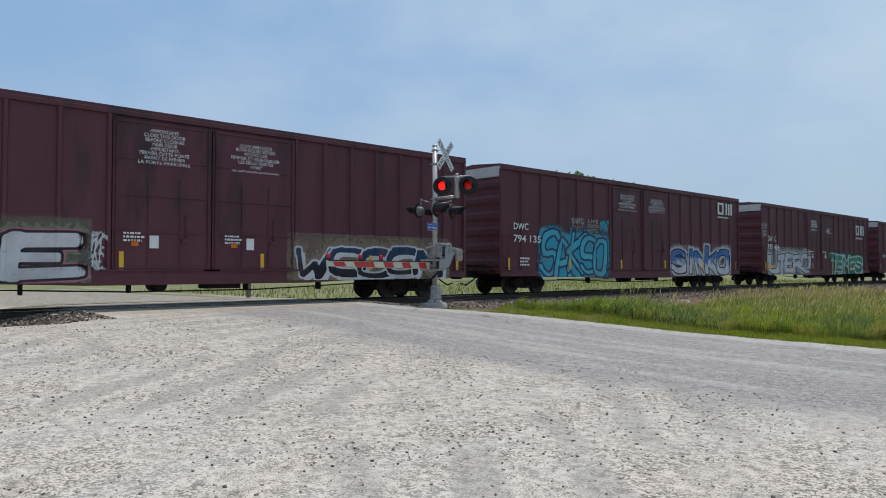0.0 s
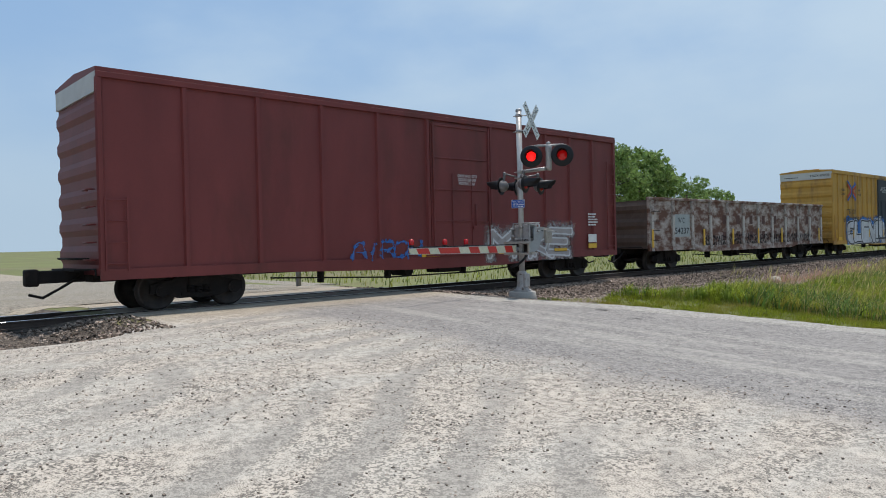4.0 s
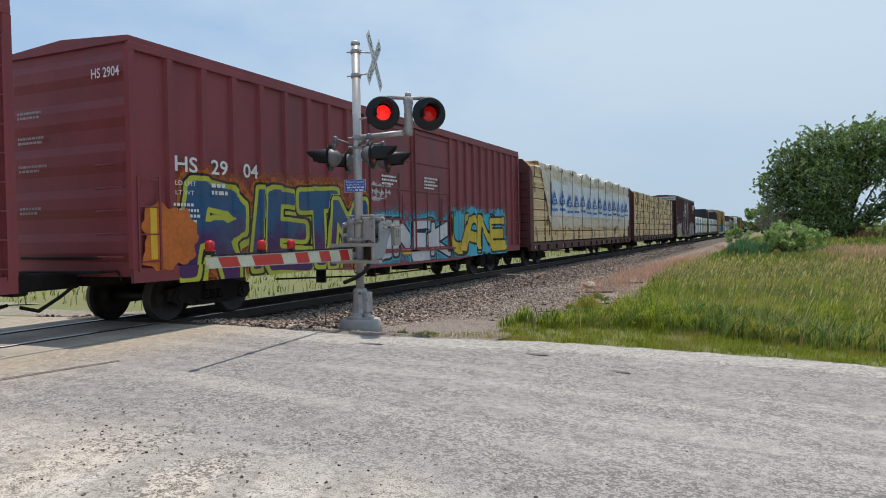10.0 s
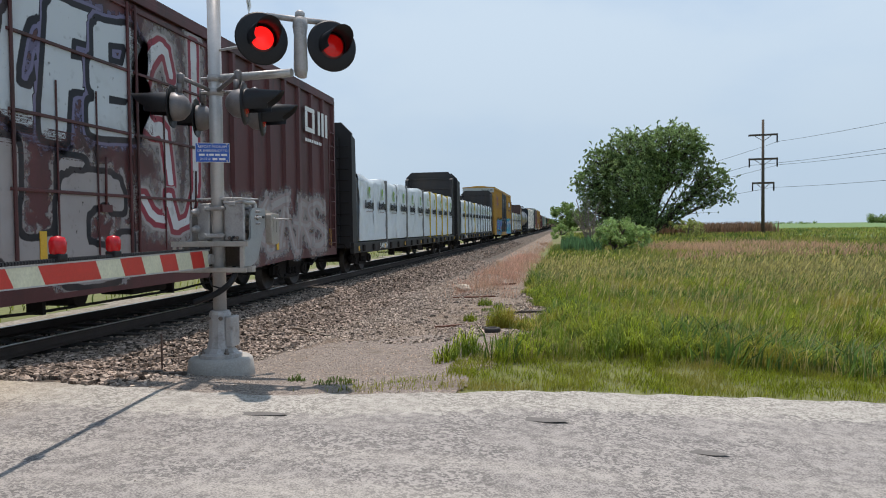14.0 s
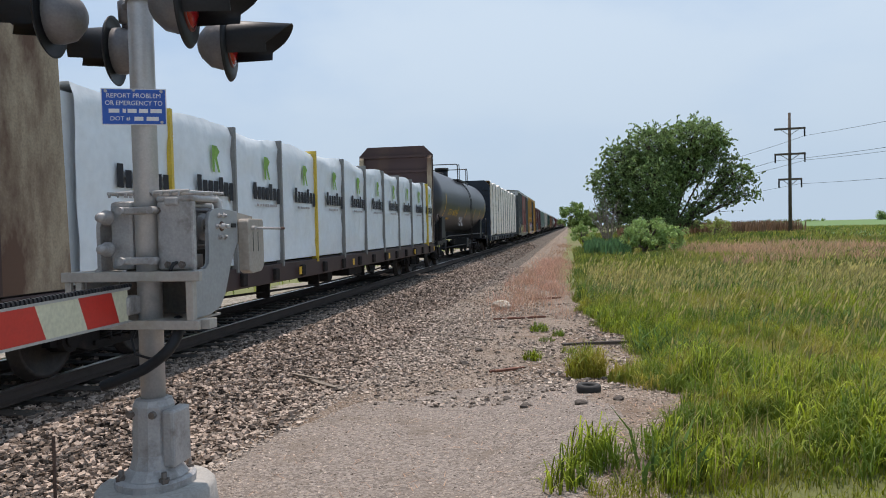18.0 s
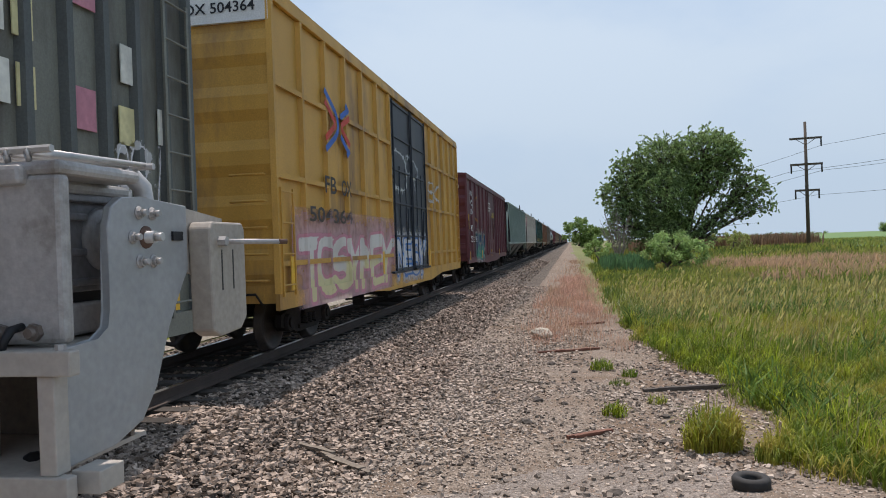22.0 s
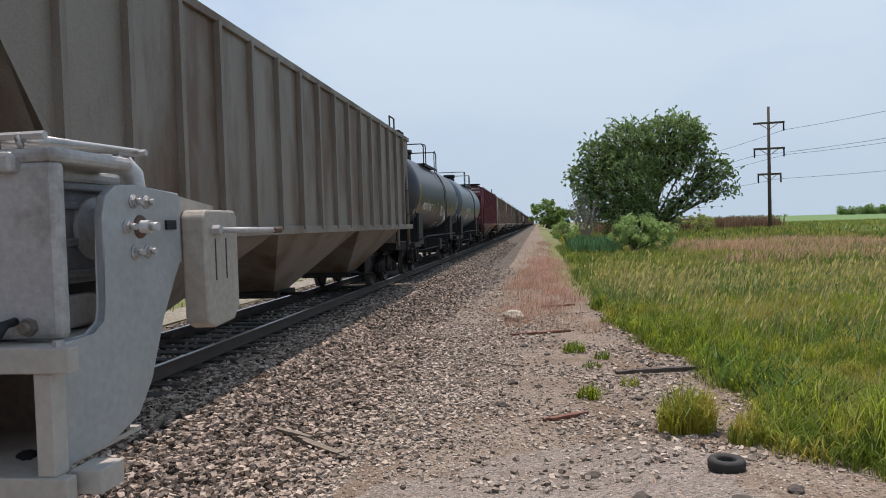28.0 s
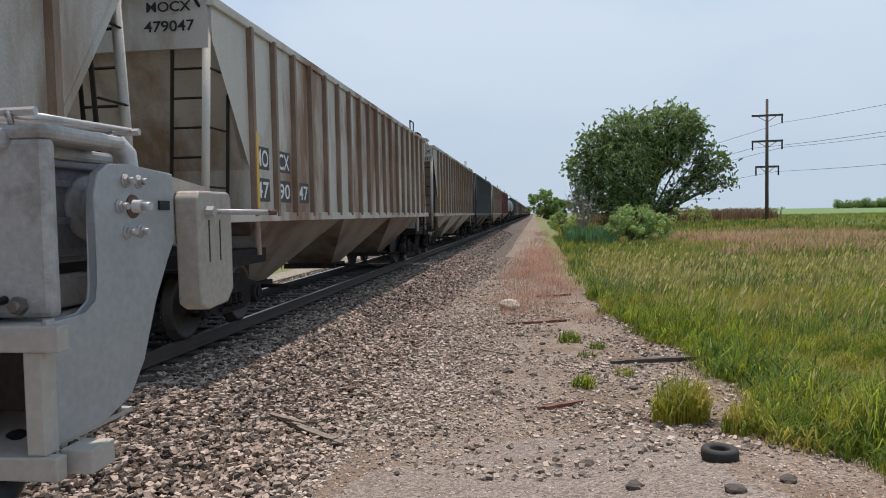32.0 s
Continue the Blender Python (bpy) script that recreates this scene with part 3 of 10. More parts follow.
def lamp_unit(sig, x, y, z, angle, lens, disc=0.305):
    """One flashing light: background disc, housing, hood and lens. It faces along angle."""
    m = turned(x, y, z, angle)
    ahead = m @ Matrix.Rotation(math.pi / 2, 4, "X")      # local z runs out of the lens
    bm = bmesh.new()
    lathe(bm, [(0.11, -0.004), (disc - 0.02, -0.004), (disc, -0.018), (disc, -0.012), (disc - 0.018, 0.004), (0.11, 0.004)], ahead, 40)
    back = part("background", bm, M["black"], sig, "black round background disc")
    bm = bmesh.new()
    lathe(bm, [(0.165, -0.02), (0.168, -0.07), (0.15, -0.14), (0.09, -0.2), (0.05, -0.22), (0.0, -0.225)], ahead, 24)
    rod(bm, ahead @ Vector((0, 0.15, -0.1)), ahead @ Vector((0, 0.27, -0.1)), 0.035, 8)
    part("housing", bm, M["housing"], back, "dark grey cast lamp housing")
    bm = bmesh.new()
    n = 20
    rows = []
    for d, r in ((0.005, 0.172), (0.30, 0.150)):
        row = []
        for k in range(n + 1):
            a = math.radians(-30 + 240 * k / n)
            dd = d if d < 0.1 else 0.27 + 0.17 * max(0.0, math.sin(a)) ** 0.6
            row.append([bm.verts.new(ahead @ Vector((q * math.cos(a), q * math.sin(a), dd))) for q in (r, r - 0.006)])
        rows.append(row)
    for k in range(n):
        for i in (0, 1):
            f = bm.faces.new((rows[0][k][i], rows[0][k + 1][i], rows[1][k + 1][i], rows[1][k][i]))
            f.smooth = True
        bm.faces.new((rows[1][k][0], rows[1][k + 1][0], rows[1][k + 1][1], rows[1][k][1]))
    part("hood", bm, M["black"], back, "black visor hood")
    bm = bmesh.new()
    lathe(bm, [(0.155, 0.006), (0.15, 0.012), (0.132, 0.016)], ahead, 32)
    part("lens_rim", bm, M["lens_rim"], back)
    bm = bmesh.new()
    lathe(bm, [(0.132, 0.014), (0.12, 0.022), (0.09, 0.034), (0.05, 0.042), (0.0, 0.044)], ahead, 32)
    part("lens", bm, lens, back, "round red lens")
    return back


def make_signal():
    sig = tagged(new("crossing_signal"), "galvanised railroad crossing signal mast with lowered striped gate", "crossing signal")
    X, Y = 4.03, 0.0
    bm = bmesh.new()
    lathe(bm, [(0.0, -0.44), (0.43, -0.44), (0.385, -0.06), (0.36, -0.03), (0.0, -0.03)], Matrix.Translation((X, Y, 0)), 28)
    tagged(part("signal_footing", bm, M["concrete"]), "round concrete footing under the signal mast", "footing", kind="structure")
    bm = bmesh.new()
    rod(bm, (X, Y, 0.3), (X, Y, 5.15), 0.080, 24)
    part("mast", bm, M["galv"], sig, "galvanised steel pipe")
    bm = bmesh.new()
    lathe(bm, [(0.0, 0), (0.088, 0), (0.088, 0.05), (0.07, 0.07), (0, 0.075)], Matrix.Translation((X, Y, 5.13)), 20)
    part("cap", bm, M["galv"], sig)
    # junction base casting with cover and bolts
    bm = bmesh.new()
    lathe(bm, [(0.0, -0.031), (0.26, -0.031), (0.26, 0.015), (0.235, 0.03), (0.0, 0.03)], Matrix.Translation((X, Y, 0)), 20, smooth=False)
    lathe(bm, [(0.215, 0.03), (0.165, 0.09), (0.145, 0.18), (0.135, 0.5), (0.118, 0.54), (0.085, 0.55)], Matrix.Translation((X, Y, 0)) @ Matrix.Rotation(math.pi / 4, 4, "Z"), 4 * 3, smooth=False)
    part("junction_base", bm, M["cast"], sig, "cast junction base")
    bm = bmesh.new()
    box(bm, X + 0.11, X + 0.2, Y - 0.1, Y + 0.12, 0.1, 0.48, bevel=0.02)
    part("cover", bm, M["cast"], sig)
    for a, b in ((-0.155, -0.155), (0.155, -0.155), (-0.155, 0.155), (0.155, 0.155)):
        bm = bmesh.new()
        rod(bm, (X + a, Y + b, -0.02), (X + a, Y + b, 0.09), 0.018, 8)
        rod(bm, (X + a, Y + b, 0.02), (X + a, Y + b, 0.05), 0.034, 6)
        part("anchor_bolt", bm, M["steel"], sig)
    for a in (-0.08, 0.08):
        bm = bmesh.new()
        rod(bm, (X + a, Y - 0.13, 0.46), (X + a, Y - 0.16, 0.46), 0.025, 6)
        part("bolt", bm, M["steel"], sig)
    # upper pair of lights on an outrigger
    lit = plain("lens_lit", (0.55, 0.01, 0.01), 0.25, emit=(1.0, 0.012, 0.01), emit_power=1.5)
    dim = plain("lens_dim", (0.28, 0.008, 0.008), 0.2, emit=(1.0, 0.01, 0.008), emit_power=0.16)
    side = plain("lens_side", (0.35, 0.01, 0.015), 0.2)
    cx, cy, cz = 5.17, -0.17, 3.73
    ax, ay = 0.803, 0.597
    bm = bmesh.new()
    pipe(bm, [(X, Y, cz - 0.34), (cx - 0.1, cy + 0.05, cz - 0.34)], 0.05, 12)
    part("outrigger", bm, M["galv"], sig, "galvanised outrigger arm")
    bm = bmesh.new()
    pipe(bm, [(X, Y, cz + 0.0), (4.55, -0.1, cz + 0.02)], 0.018, 8)
    part("brace", bm, M["galv"], sig)
    bm = bmesh.new()
    m = turned(cx, cy + 0.08, cz, -53)
    lathe(bm, [(0.0, -0.38), (0.07, -0.37), (0.085, -0.3), (0.075, 0.1), (0.09, 0.2), (0.085, 0.3), (0.0, 0.33)], m, 14)
    box(bm, cx - 0.05, cx + 0.06, cy + 0.03, cy + 0.15, cz - 0.40, cz - 0.26, bevel=0.03)
    lathe(bm, [(0.0, 0.30), (0.055, 0.30), (0.06, 0.36), (0.035, 0.39), (0.0, 0.395)], m, 12)
    part("light_bracket", bm, M["cast"], sig, "cast light bracket")
    bm = bmesh.new()
    pipe(bm, [(cx - ax * 0.40, cy - ay * 0.40 + 0.10, cz + 0.29), (cx + ax * 0.40, cy + ay * 0.40 + 0.10, cz + 0.29)], 0.035, 10)
    part("light_bar", bm, M["cast"], sig)
    back = math.degrees(math.atan2(-0.803, 0.597))
    lamp_unit(sig, cx - ax * 0.42, cy - ay * 0.42, cz, back, lit)
    lamp_unit(sig, cx + ax * 0.42, cy + ay * 0.42, cz, back, dim)
    # lower pairs, one on each side of the mast
    for pts in ([(X, 0.0, 3.22), (3.80, -0.40, 3.34)], [(X, 0.02, 3.22), (3.66, 0.38, 3.30)],
                [(X, 0.0, 3.22), (4.52, -0.40, 3.34)], [(X, 0.02, 3.22), (4.36, 0.40, 3.30)]):
        bm = bmesh.new()
        pipe(bm, pts, 0.026, 8)
        q = pts[1]
        lathe(bm, [(0.0, -0.12), (0.04, -0.12), (0.045, 0.03), (0.02, 0.05), (0.0, 0.05)], Matrix.Translation(q), 10)
        part("light_bar", bm, M["housing"], sig, "short dark lamp bracket arm")
    for x, y, z, a in ((3.70, -0.45, 2.99, 196), (3.55, 0.40, 2.99, 196), (4.63, -0.45, 2.99, 14), (4.47, 0.40, 2.97, 14)):
        lamp_unit(sig, x, y, z, a, side, 0.25)
    for z in (3.22, cz - 0.34, 4.55, 5.0):
        bm = bmesh.new()
        lathe(bm, [(0.081, -0.04), (0.095, -0.04), (0.095, 0.04), (0.081, 0.04)], Matrix.Translation((X, Y, z)), 20)
        rod(bm, (X - 0.16, Y - 0.05, z), (X + 0.16, Y - 0.05, z), 0.014, 6)
        part("clamp", bm, M["cast"], sig)
    # crossbuck
    bm = bmesh.new()
    pipe(bm, [(X, 0, 5.0), (4.24, 0.17, 5.0)], 0.014, 6)
    pipe(bm, [(X, 0, 4.55), (4.24, 0.17, 4.62)], 0.014, 6)
    part("bracket", bm, M["cast"], sig)
    ink = plain("sign_black", (0.02, 0.02, 0.02), 0.5)
    place = turned(4.31, 0.22, 4.84, 13)
    for k, (ang, words) in enumerate(((47, ("CROSSING",)), (-47, ("RAIL", "ROAD")))):
        m = place @ Matrix.Rotation(radians(ang), 4, "Y") @ Matrix.Translation((0, 0.004 * k, 0))
        bm = bmesh.new()
        if k == 0:
            box(bm, -0.61, 0.61, -0.004, 0.0, -0.115, 0.115)
        else:
            box(bm, -0.61, 0.61, 0.001, 0.004, -0.115, 0.115)
        bm.transform(m)
        board = part("crossbuck_board", bm, M["white"], sig, "white reflective crossbuck board")
        for i, w in enumerate(words):
            v, f = glyphs(w)
            half = 0.54 if len(words) == 1 else 0.40
            c = 0 if len(words) == 1 else (-0.36, 0.36)[i]
            if len(words) == 2:
                half = 0.2
            me = bpy.data.meshes.new("lettering")
            me.from_pydata([tuple(m @ Vector((c + (a - 0.5) * 2 * half, -0.0065 if k == 0 else -0.0015, (b - 0.5) * 0.15))) for a, b in v], [], f)
            me.materials.append(ink)
            part("lettering", me, None, board)
    # blue notice
    blue = plain("sign_blue", (0.012, 0.09, 0.42), 0.4, spread=0.06, bump=0.0)
    m = turned(4.03, -0.105, 2.478, -68)
    bm = bmesh.new()
    box(bm, -0.2, 0.2, -0.003, 0.0, -0.118, 0.118)
    bm.transform(m)
    notice = part("notice_plate", bm, M["white"], sig, "blue emergency notice with white lettering")
    bm = bmesh.new()
    box(bm, -0.194, 0.194, -0.0055, -0.0035, -0.112, 0.112)
    bm.transform(m)
    part("notice_face", bm, blue, notice)
    for text, z, w in (("REPORT PROBLEM", 0.072, 0.165), ("OR EMERGENCY TO", 0.024, 0.175), ("DOT #", -0.078, 0.06)):
        v, f = glyphs(text)
        me = bpy.data.meshes.new("lettering")
        shift = -0.085 if text.startswith("DOT") else 0.0
        me.from_pydata([tuple(m @ Vector((shift + (a - 0.5) * 2 * w, -0.0068, z + (b - 0.5) * 0.03))) for a, b in v], [], f)
        me.materials.append(M["white"])
        part("lettering", me, None, notice)
    bm = bmesh.new()
    for a, b, z in ((-0.155, -0.09, -0.027), (-0.07, -0.05, -0.027), (-0.04, 0.015, -0.027), (0.03, 0.085, -0.027), (0.1, 0.17, -0.027), (0.0, 0.055, -0.078), (0.075, 0.15, -0.078)):
        box(bm, a, b, -0.0068, -0.006, z - 0.013, z + 0.013)
    bm.transform(m)
    part("number_bar", bm, M["white"], notice)["kind"] = "stuff"
    for a, b in ((-0.17, 0.1), (0.17, 0.1), (0.0, 0.108), (0.17, -0.1)):
        bm = bmesh.new()
        rod(bm, m @ Vector((a, -0.004, b)), m @ Vector((a, -0.013, b)), 0.01, 8)
        part("rivet", bm, M["galv"], notice)
    # gate mechanism: two cast boxes clamped to the mast
    mech = make_mechanism(sig, X, Y)
    for k in range(9):
        bm = bmesh.new()
        x = X - 0.24 + k * 0.064
        pipe(bm, [(x, Y - 0.05, 1.895), (x, Y - 0.06, 1.92), (x + 0.04, Y + 0.42, 1.93)], 0.008, 6)
        part("guard_bar", bm, M["galv"], mech)
    for y in (Y - 0.05, Y + 0.42):
        bm = bmesh.new()
        rod(bm, (X - 0.25, y, 1.922), (X + 0.34, y, 1.925), 0.011, 6)
        part("guard_rail", bm, M["galv"], mech)
    for z in (1.47, 1.80):
        bm = bmesh.new()
        box(bm, X - 0.13, X + 0.13, Y - 0.125, Y - 0.085, z - 0.025, z + 0.025, bevel=0.012)
        rod(bm, (X - 0.11, Y - 0.15, z), (X - 0.11, Y - 0.08, z), 0.026, 8)
        rod(bm, (X + 0.11, Y - 0.15, z), (X + 0.11, Y - 0.08, z), 0.026, 8)
        part("clamp", bm, M["cast"], mech, "bolted pipe clamp")
    for z in (1.55, 1.76):
        bm = bmesh.new()
        lathe(bm, [(0.05, 0.0), (0.05, 0.02), (0.035, 0.03), (0.035, 0.06), (0.03, 0.09), (0.0, 0.105)], Matrix.Translation((X - 0.24, Y - 0.08, z)) @ Matrix.Rotation(math.pi / 2, 4, "X"), 14)
        part("knob", bm, M["cast"], mech)
    # side plates with the counterweight
    plate = mat("galv_plate", (0.335, 0.34, 0.345), 0.5, 0.25, 0.14, 4, 40, 0.05, (0.31, 0.31, 0.30), 0.35)
    outline = [(0.12, 1.72), (0.14, 1.78), (0.19, 1.81), (0.28, 1.815), (0.55, 1.80), (0.55, 1.58), (0.50, 1.53), (0.42, 1.40),
               (0.34, 1.22), (0.26, 1.13), (0.12, 1.09), (-0.08, 1.085), (-0.08, 1.40), (0.06, 1.40), (0.11, 1.43), (0.12, 1.48)]
    rust = plain("rust", (0.13, 0.075, 0.055), 0.75, 0.2, bump=0.3)
    iron = plain("weight_iron", (0.36, 0.32, 0.275), 0.6, 0.15, spread=0.2, bump=0.15)
    for x, nm in ((4.39, "near"), (3.60, "far")):
        bm = bmesh.new()
        prism(bm, outline, x - 0.012, x + 0.016)
        bmesh.ops.bevel(bm, geom=list(bm.edges), offset=0.005, segments=2, affect="EDGES", profile=0.5)
        p = part("side_plate", bm, plate, sig, "curved galvanised side plate")
        for a, b in ((0.27, 1.765), (0.34, 1.765), (0.235, 1.69), (0.27, 1.615), (0.34, 1.615)):
            bm = bmesh.new()
            lathe(bm, [(0.0, 0.016), (0.021, 0.016), (0.021, 0.020), (0.0, 0.0205)], Matrix.Translation((x, a, b)) @ Matrix.Rotation(math.pi / 2, 4, "Y"), 12)
            rod(bm, (x + 0.019, a, b), (x + 0.03, a, b), 0.016, 6)
            rod(bm, (x + 0.03, a, b), (x + 0.046, a, b), 0.010, 8)
            part("bolt", bm, M["cast"], p)
        bm = bmesh.new()
        lathe(bm, [(0.0, 0.016), (0.036, 0.016), (0.034, 0.021), (0.0, 0.0215)], Matrix.Translation((x, 0.305, 1.69)) @ Matrix.Rotation(math.pi / 2, 4, "Y"), 20)
        part("pivot", bm, rust, p, "rusty pivot washer")
        bm = bmesh.new()
        rod(bm, (x - 0.13 if nm == "near" else x - 0.02, 0.305, 1.69), (x + 0.05, 0.305, 1.69), 0.020, 12)
        rod(bm, (x + 0.05, 0.305, 1.69), (x + 0.075, 0.305, 1.69), 0.013, 8)
        part("shaft", bm, M["galv"], p)
        bm = bmesh.new()
        prism(bm, [(0.53, 1.798), (0.84, 1.765), (0.84, 1.60), (0.62, 1.56), (0.57, 1.57), (0.53, 1.57)], x - 0.018, x - 0.002)
        part("extension_plate", bm, iron, p, "drab steel extension plate")
        bm = bmesh.new()
        box(bm, x + 0.014, x + 0.024, 0.45, 0.51, 1.68, 1.71)
        part("slot", bm, M["black"], p)
        bm = bmesh.new()
        prism(bm, [(0.58, 1.72), (0.60, 1.745), (0.83, 1.745), (0.85, 1.72), (0.85, 1.39), (0.80, 1.345), (0.64, 1.335), (0.59, 1.36)], x + 0.0, x + 0.085)
        bmesh.ops.bevel(bm, geom=[e for e in bm.edges], offset=0.008, segments=2, affect="EDGES", profile=0.5)
        w = part("counterweight", bm, iron, p, "drab iron counterweight block")
        for s in (0.66, 0.745):
            bm = bmesh.new()
            box(bm, x + 0.082, x + 0.0862, s - 0.004, s + 0.004, 1.50, 1.645)
            part("slot", bm, M["black"], w)
        bm = bmesh.new()
        rod(bm, (x + 0.07, 0.645, 1.675), (x + 0.115, 0.645, 1.675), 0.018, 6)
        rod(bm, (x + 0.07, 0.645, 1.675), (x + 0.27, 0.80, 1.668), 0.010, 10)
        part("stud", bm, M["cast"], w)
        bm = bmesh.new()
        rod(bm, (x + 0.25, 0.785, 1.6688), (x + 0.275, 0.804, 1.6678), 0.0104, 10)
        part("stud_tip", bm, rust, w)
    # channels that carry the arm
    tan = mat("channel", (0.39, 0.355, 0.315), 0.6, 0.1, 0.12, 5, 40, 0.06, (0.33, 0.29, 0.24), 0.25)
    for z0, z1, x1 in ((1.335, 1.40, 0.44), (1.02, 1.08, 0.42)):
        bm = bmesh.new()
        box(bm, X - 0.56, X + x1, -0.14, -0.10, z0, z1, bevel=0.005)
        ch = part("channel", bm, tan, sig, "pale steel channel")
        bm = bmesh.new()
        box(bm, X - 0.54, X + x1 - 0.09, -0.10, 0.34, z1 - 0.016, z1 - 0.002)
        part("channel_plate", bm, tan, ch)
    bm = bmesh.new()
    box(bm, X + 0.385, X + 0.47, -0.08, 0.02, 1.02, 1.082, bevel=0.004)
    part("lug", bm, tan, sig)
    for x in (X - 0.54, X - 0.46):
        bm = bmesh.new()
        box(bm, x, x + 0.045, -0.13, -0.10, 1.08, 1.335, bevel=0.004)
        part("channel_post", bm, tan, sig)
    bm = bmesh.new()
    box(bm, X + 0.335, X + 0.385, -0.13, -0.078, 1.08, 1.335, bevel=0.004)
    part("channel_post", bm, tan, sig)
    bm = bmesh.new()
    box(bm, X - 0.40, X + 0.33, 0.26, 0.28, 1.08, 1.335)
    part("rear_plate", bm, M["steel"], sig)
    for a in (-0.3, -0.1, 0.40):
        bm = bmesh.new()
        rod(bm, (X + a, -0.12, 1.398), (X + a, -0.12, 1.415), 0.014, 6)
        part("bolt", bm, M["cast"], sig)
    # gate arm towards the far road edge
    a, b = Vector((3.97, -0.11, 1.19)), Vector((4.56, -4.62, 1.228))
    along = (b - a).normalized()
    up = Vector((0, 0, 1))
    nrm = along.cross(up).normalized()
    m = Matrix((along, up, nrm)).transposed().to_4x4()
    m.translation = a
    total = (b - a).length
    bm = bmesh.new()
    box(bm, -0.05, 0.12, -0.07, 0.055, -0.04, 0.04, bevel=0.02)
    bm.transform(m)
    arm = part("gate_arm", bm, M["cast"], sig, "tapered gate arm with red and white stripes")
    cream = plain("stripe_white", (0.62, 0.60, 0.44), 0.45, bump=0.02)
    ends = (0.10, 0.26, 0.63, 1.03, 1.42, 1.82, 2.24, 2.66, 3.47, 3.84, 4.28, total)
    n = len(ends) - 1
    for k in range(n):
        s0, s1 = ends[k], ends[k + 1]
        bm = bmesh.new()
        h0, h1 = 0.112 - 0.04 * s0 / total, 0.112 - 0.04 * s1 / total
        lean = 0.05
        pts = [(s0 - (lean if k else 0), -h0), (s1 - lean, -h1), (s1 + (lean if k < n - 1 else 0), h1), (s0 + (lean if k else 0), h0)]
        va = [bm.verts.new((p, q, -0.02)) for p, q in pts]
        vb = [bm.verts.new((p, q, 0.02)) for p, q in pts]
        bm.faces.new(va), bm.faces.new(vb[::-1])
        for i in range(4):
            bm.faces.new((va[i], vb[i], vb[(i + 1) % 4], va[(i + 1) % 4]))
        bm.transform(m)
        part("stripe", bm, M["red"] if k % 2 else cream, arm)
    for q in (0.108, -0.108):
        bm = bmesh.new()
        box(bm, 0.07, total, q - 0.008, q + 0.008, -0.024, 0.024)
        for v in bm.verts:
            v.co.y *= 1 - 0.36 * v.co.x / total
        bm.transform(m)
        part("edge_strip", bm, M["galv"], arm)
    bm = bmesh.new()
    for k in range(125):
        s = 0.05 + k * 0.035
        rod(bm, m @ Vector((s, 0.125 - 0.03 * s / total, -0.012)), m @ Vector((s + 0.02, 0.125 - 0.03 * s / total, -0.012)), 0.017, 6)
    part("corrugated_cable", bm, M["black"], arm, "black corrugated cable")
    glow = plain("gate_light", (0.45, 0.008, 0.012), 0.25, emit=(1, 0.01, 0.01), emit_power=0.02)
    for s in (4.46, 3.22, 2.36):
        bm = bmesh.new()
        q = m @ Vector((s, 0.15, 0))
        lathe(bm, [(0.05, 0.0), (0.062, 0.02), (0.065, 0.09), (0.05, 0.13), (0.0, 0.145)], Matrix.Translation(q), 14)
        lamp = part("gate_light", bm, glow, arm, "red gate arm light")
        bm = bmesh.new()
        box(bm, q.x - 0.05, q.x + 0.05, q.y - 0.05, q.y + 0.05, q.z - 0.05, q.z + 0.004, bevel=0.01)
        part("light_base", bm, M["black"], lamp)
    # loose black cable at the mast
    bm = bmesh.new()
    path = [Vector(q) for q in ((4.20, 0.05, 1.06), (4.27, -0.06, 1.01), (4.24, -0.15, 0.89), (4.10, -0.18, 0.78), (3.96, -0.20, 0.72), (3.80, -0.22, 0.66))]
    pts = []
    for k in range(len(path) - 1):
        p0, p1, p2, p3 = path[max(k - 1, 0)], path[k], path[k + 1], path[min(k + 2, len(path) - 1)]
        for i in range(10):
            t = i / 10
            pts.append(tuple(0.5 * (2 * p1 + (p2 - p0) * t + (2 * p0 - 5 * p1 + 4 * p2 - p3) * t * t + (3 * p1 - p0 - 3 * p2 + p3) * t ** 3)))
    pipe(bm, pts, 0.036, 12)
    part("cable", bm, M["black"], sig, "loose black cable loop")


    bm = bmesh.new()
    pipe(bm, [(3.98, -0.02, 1.12), (3.95, -0.1, 0.95), (4.0, -0.14, 0.86), (4.1, -0.13, 0.83), (4.2, -0.1, 0.86)], 0.009, 6)
    part("thin_cable", bm, M["black"], sig)


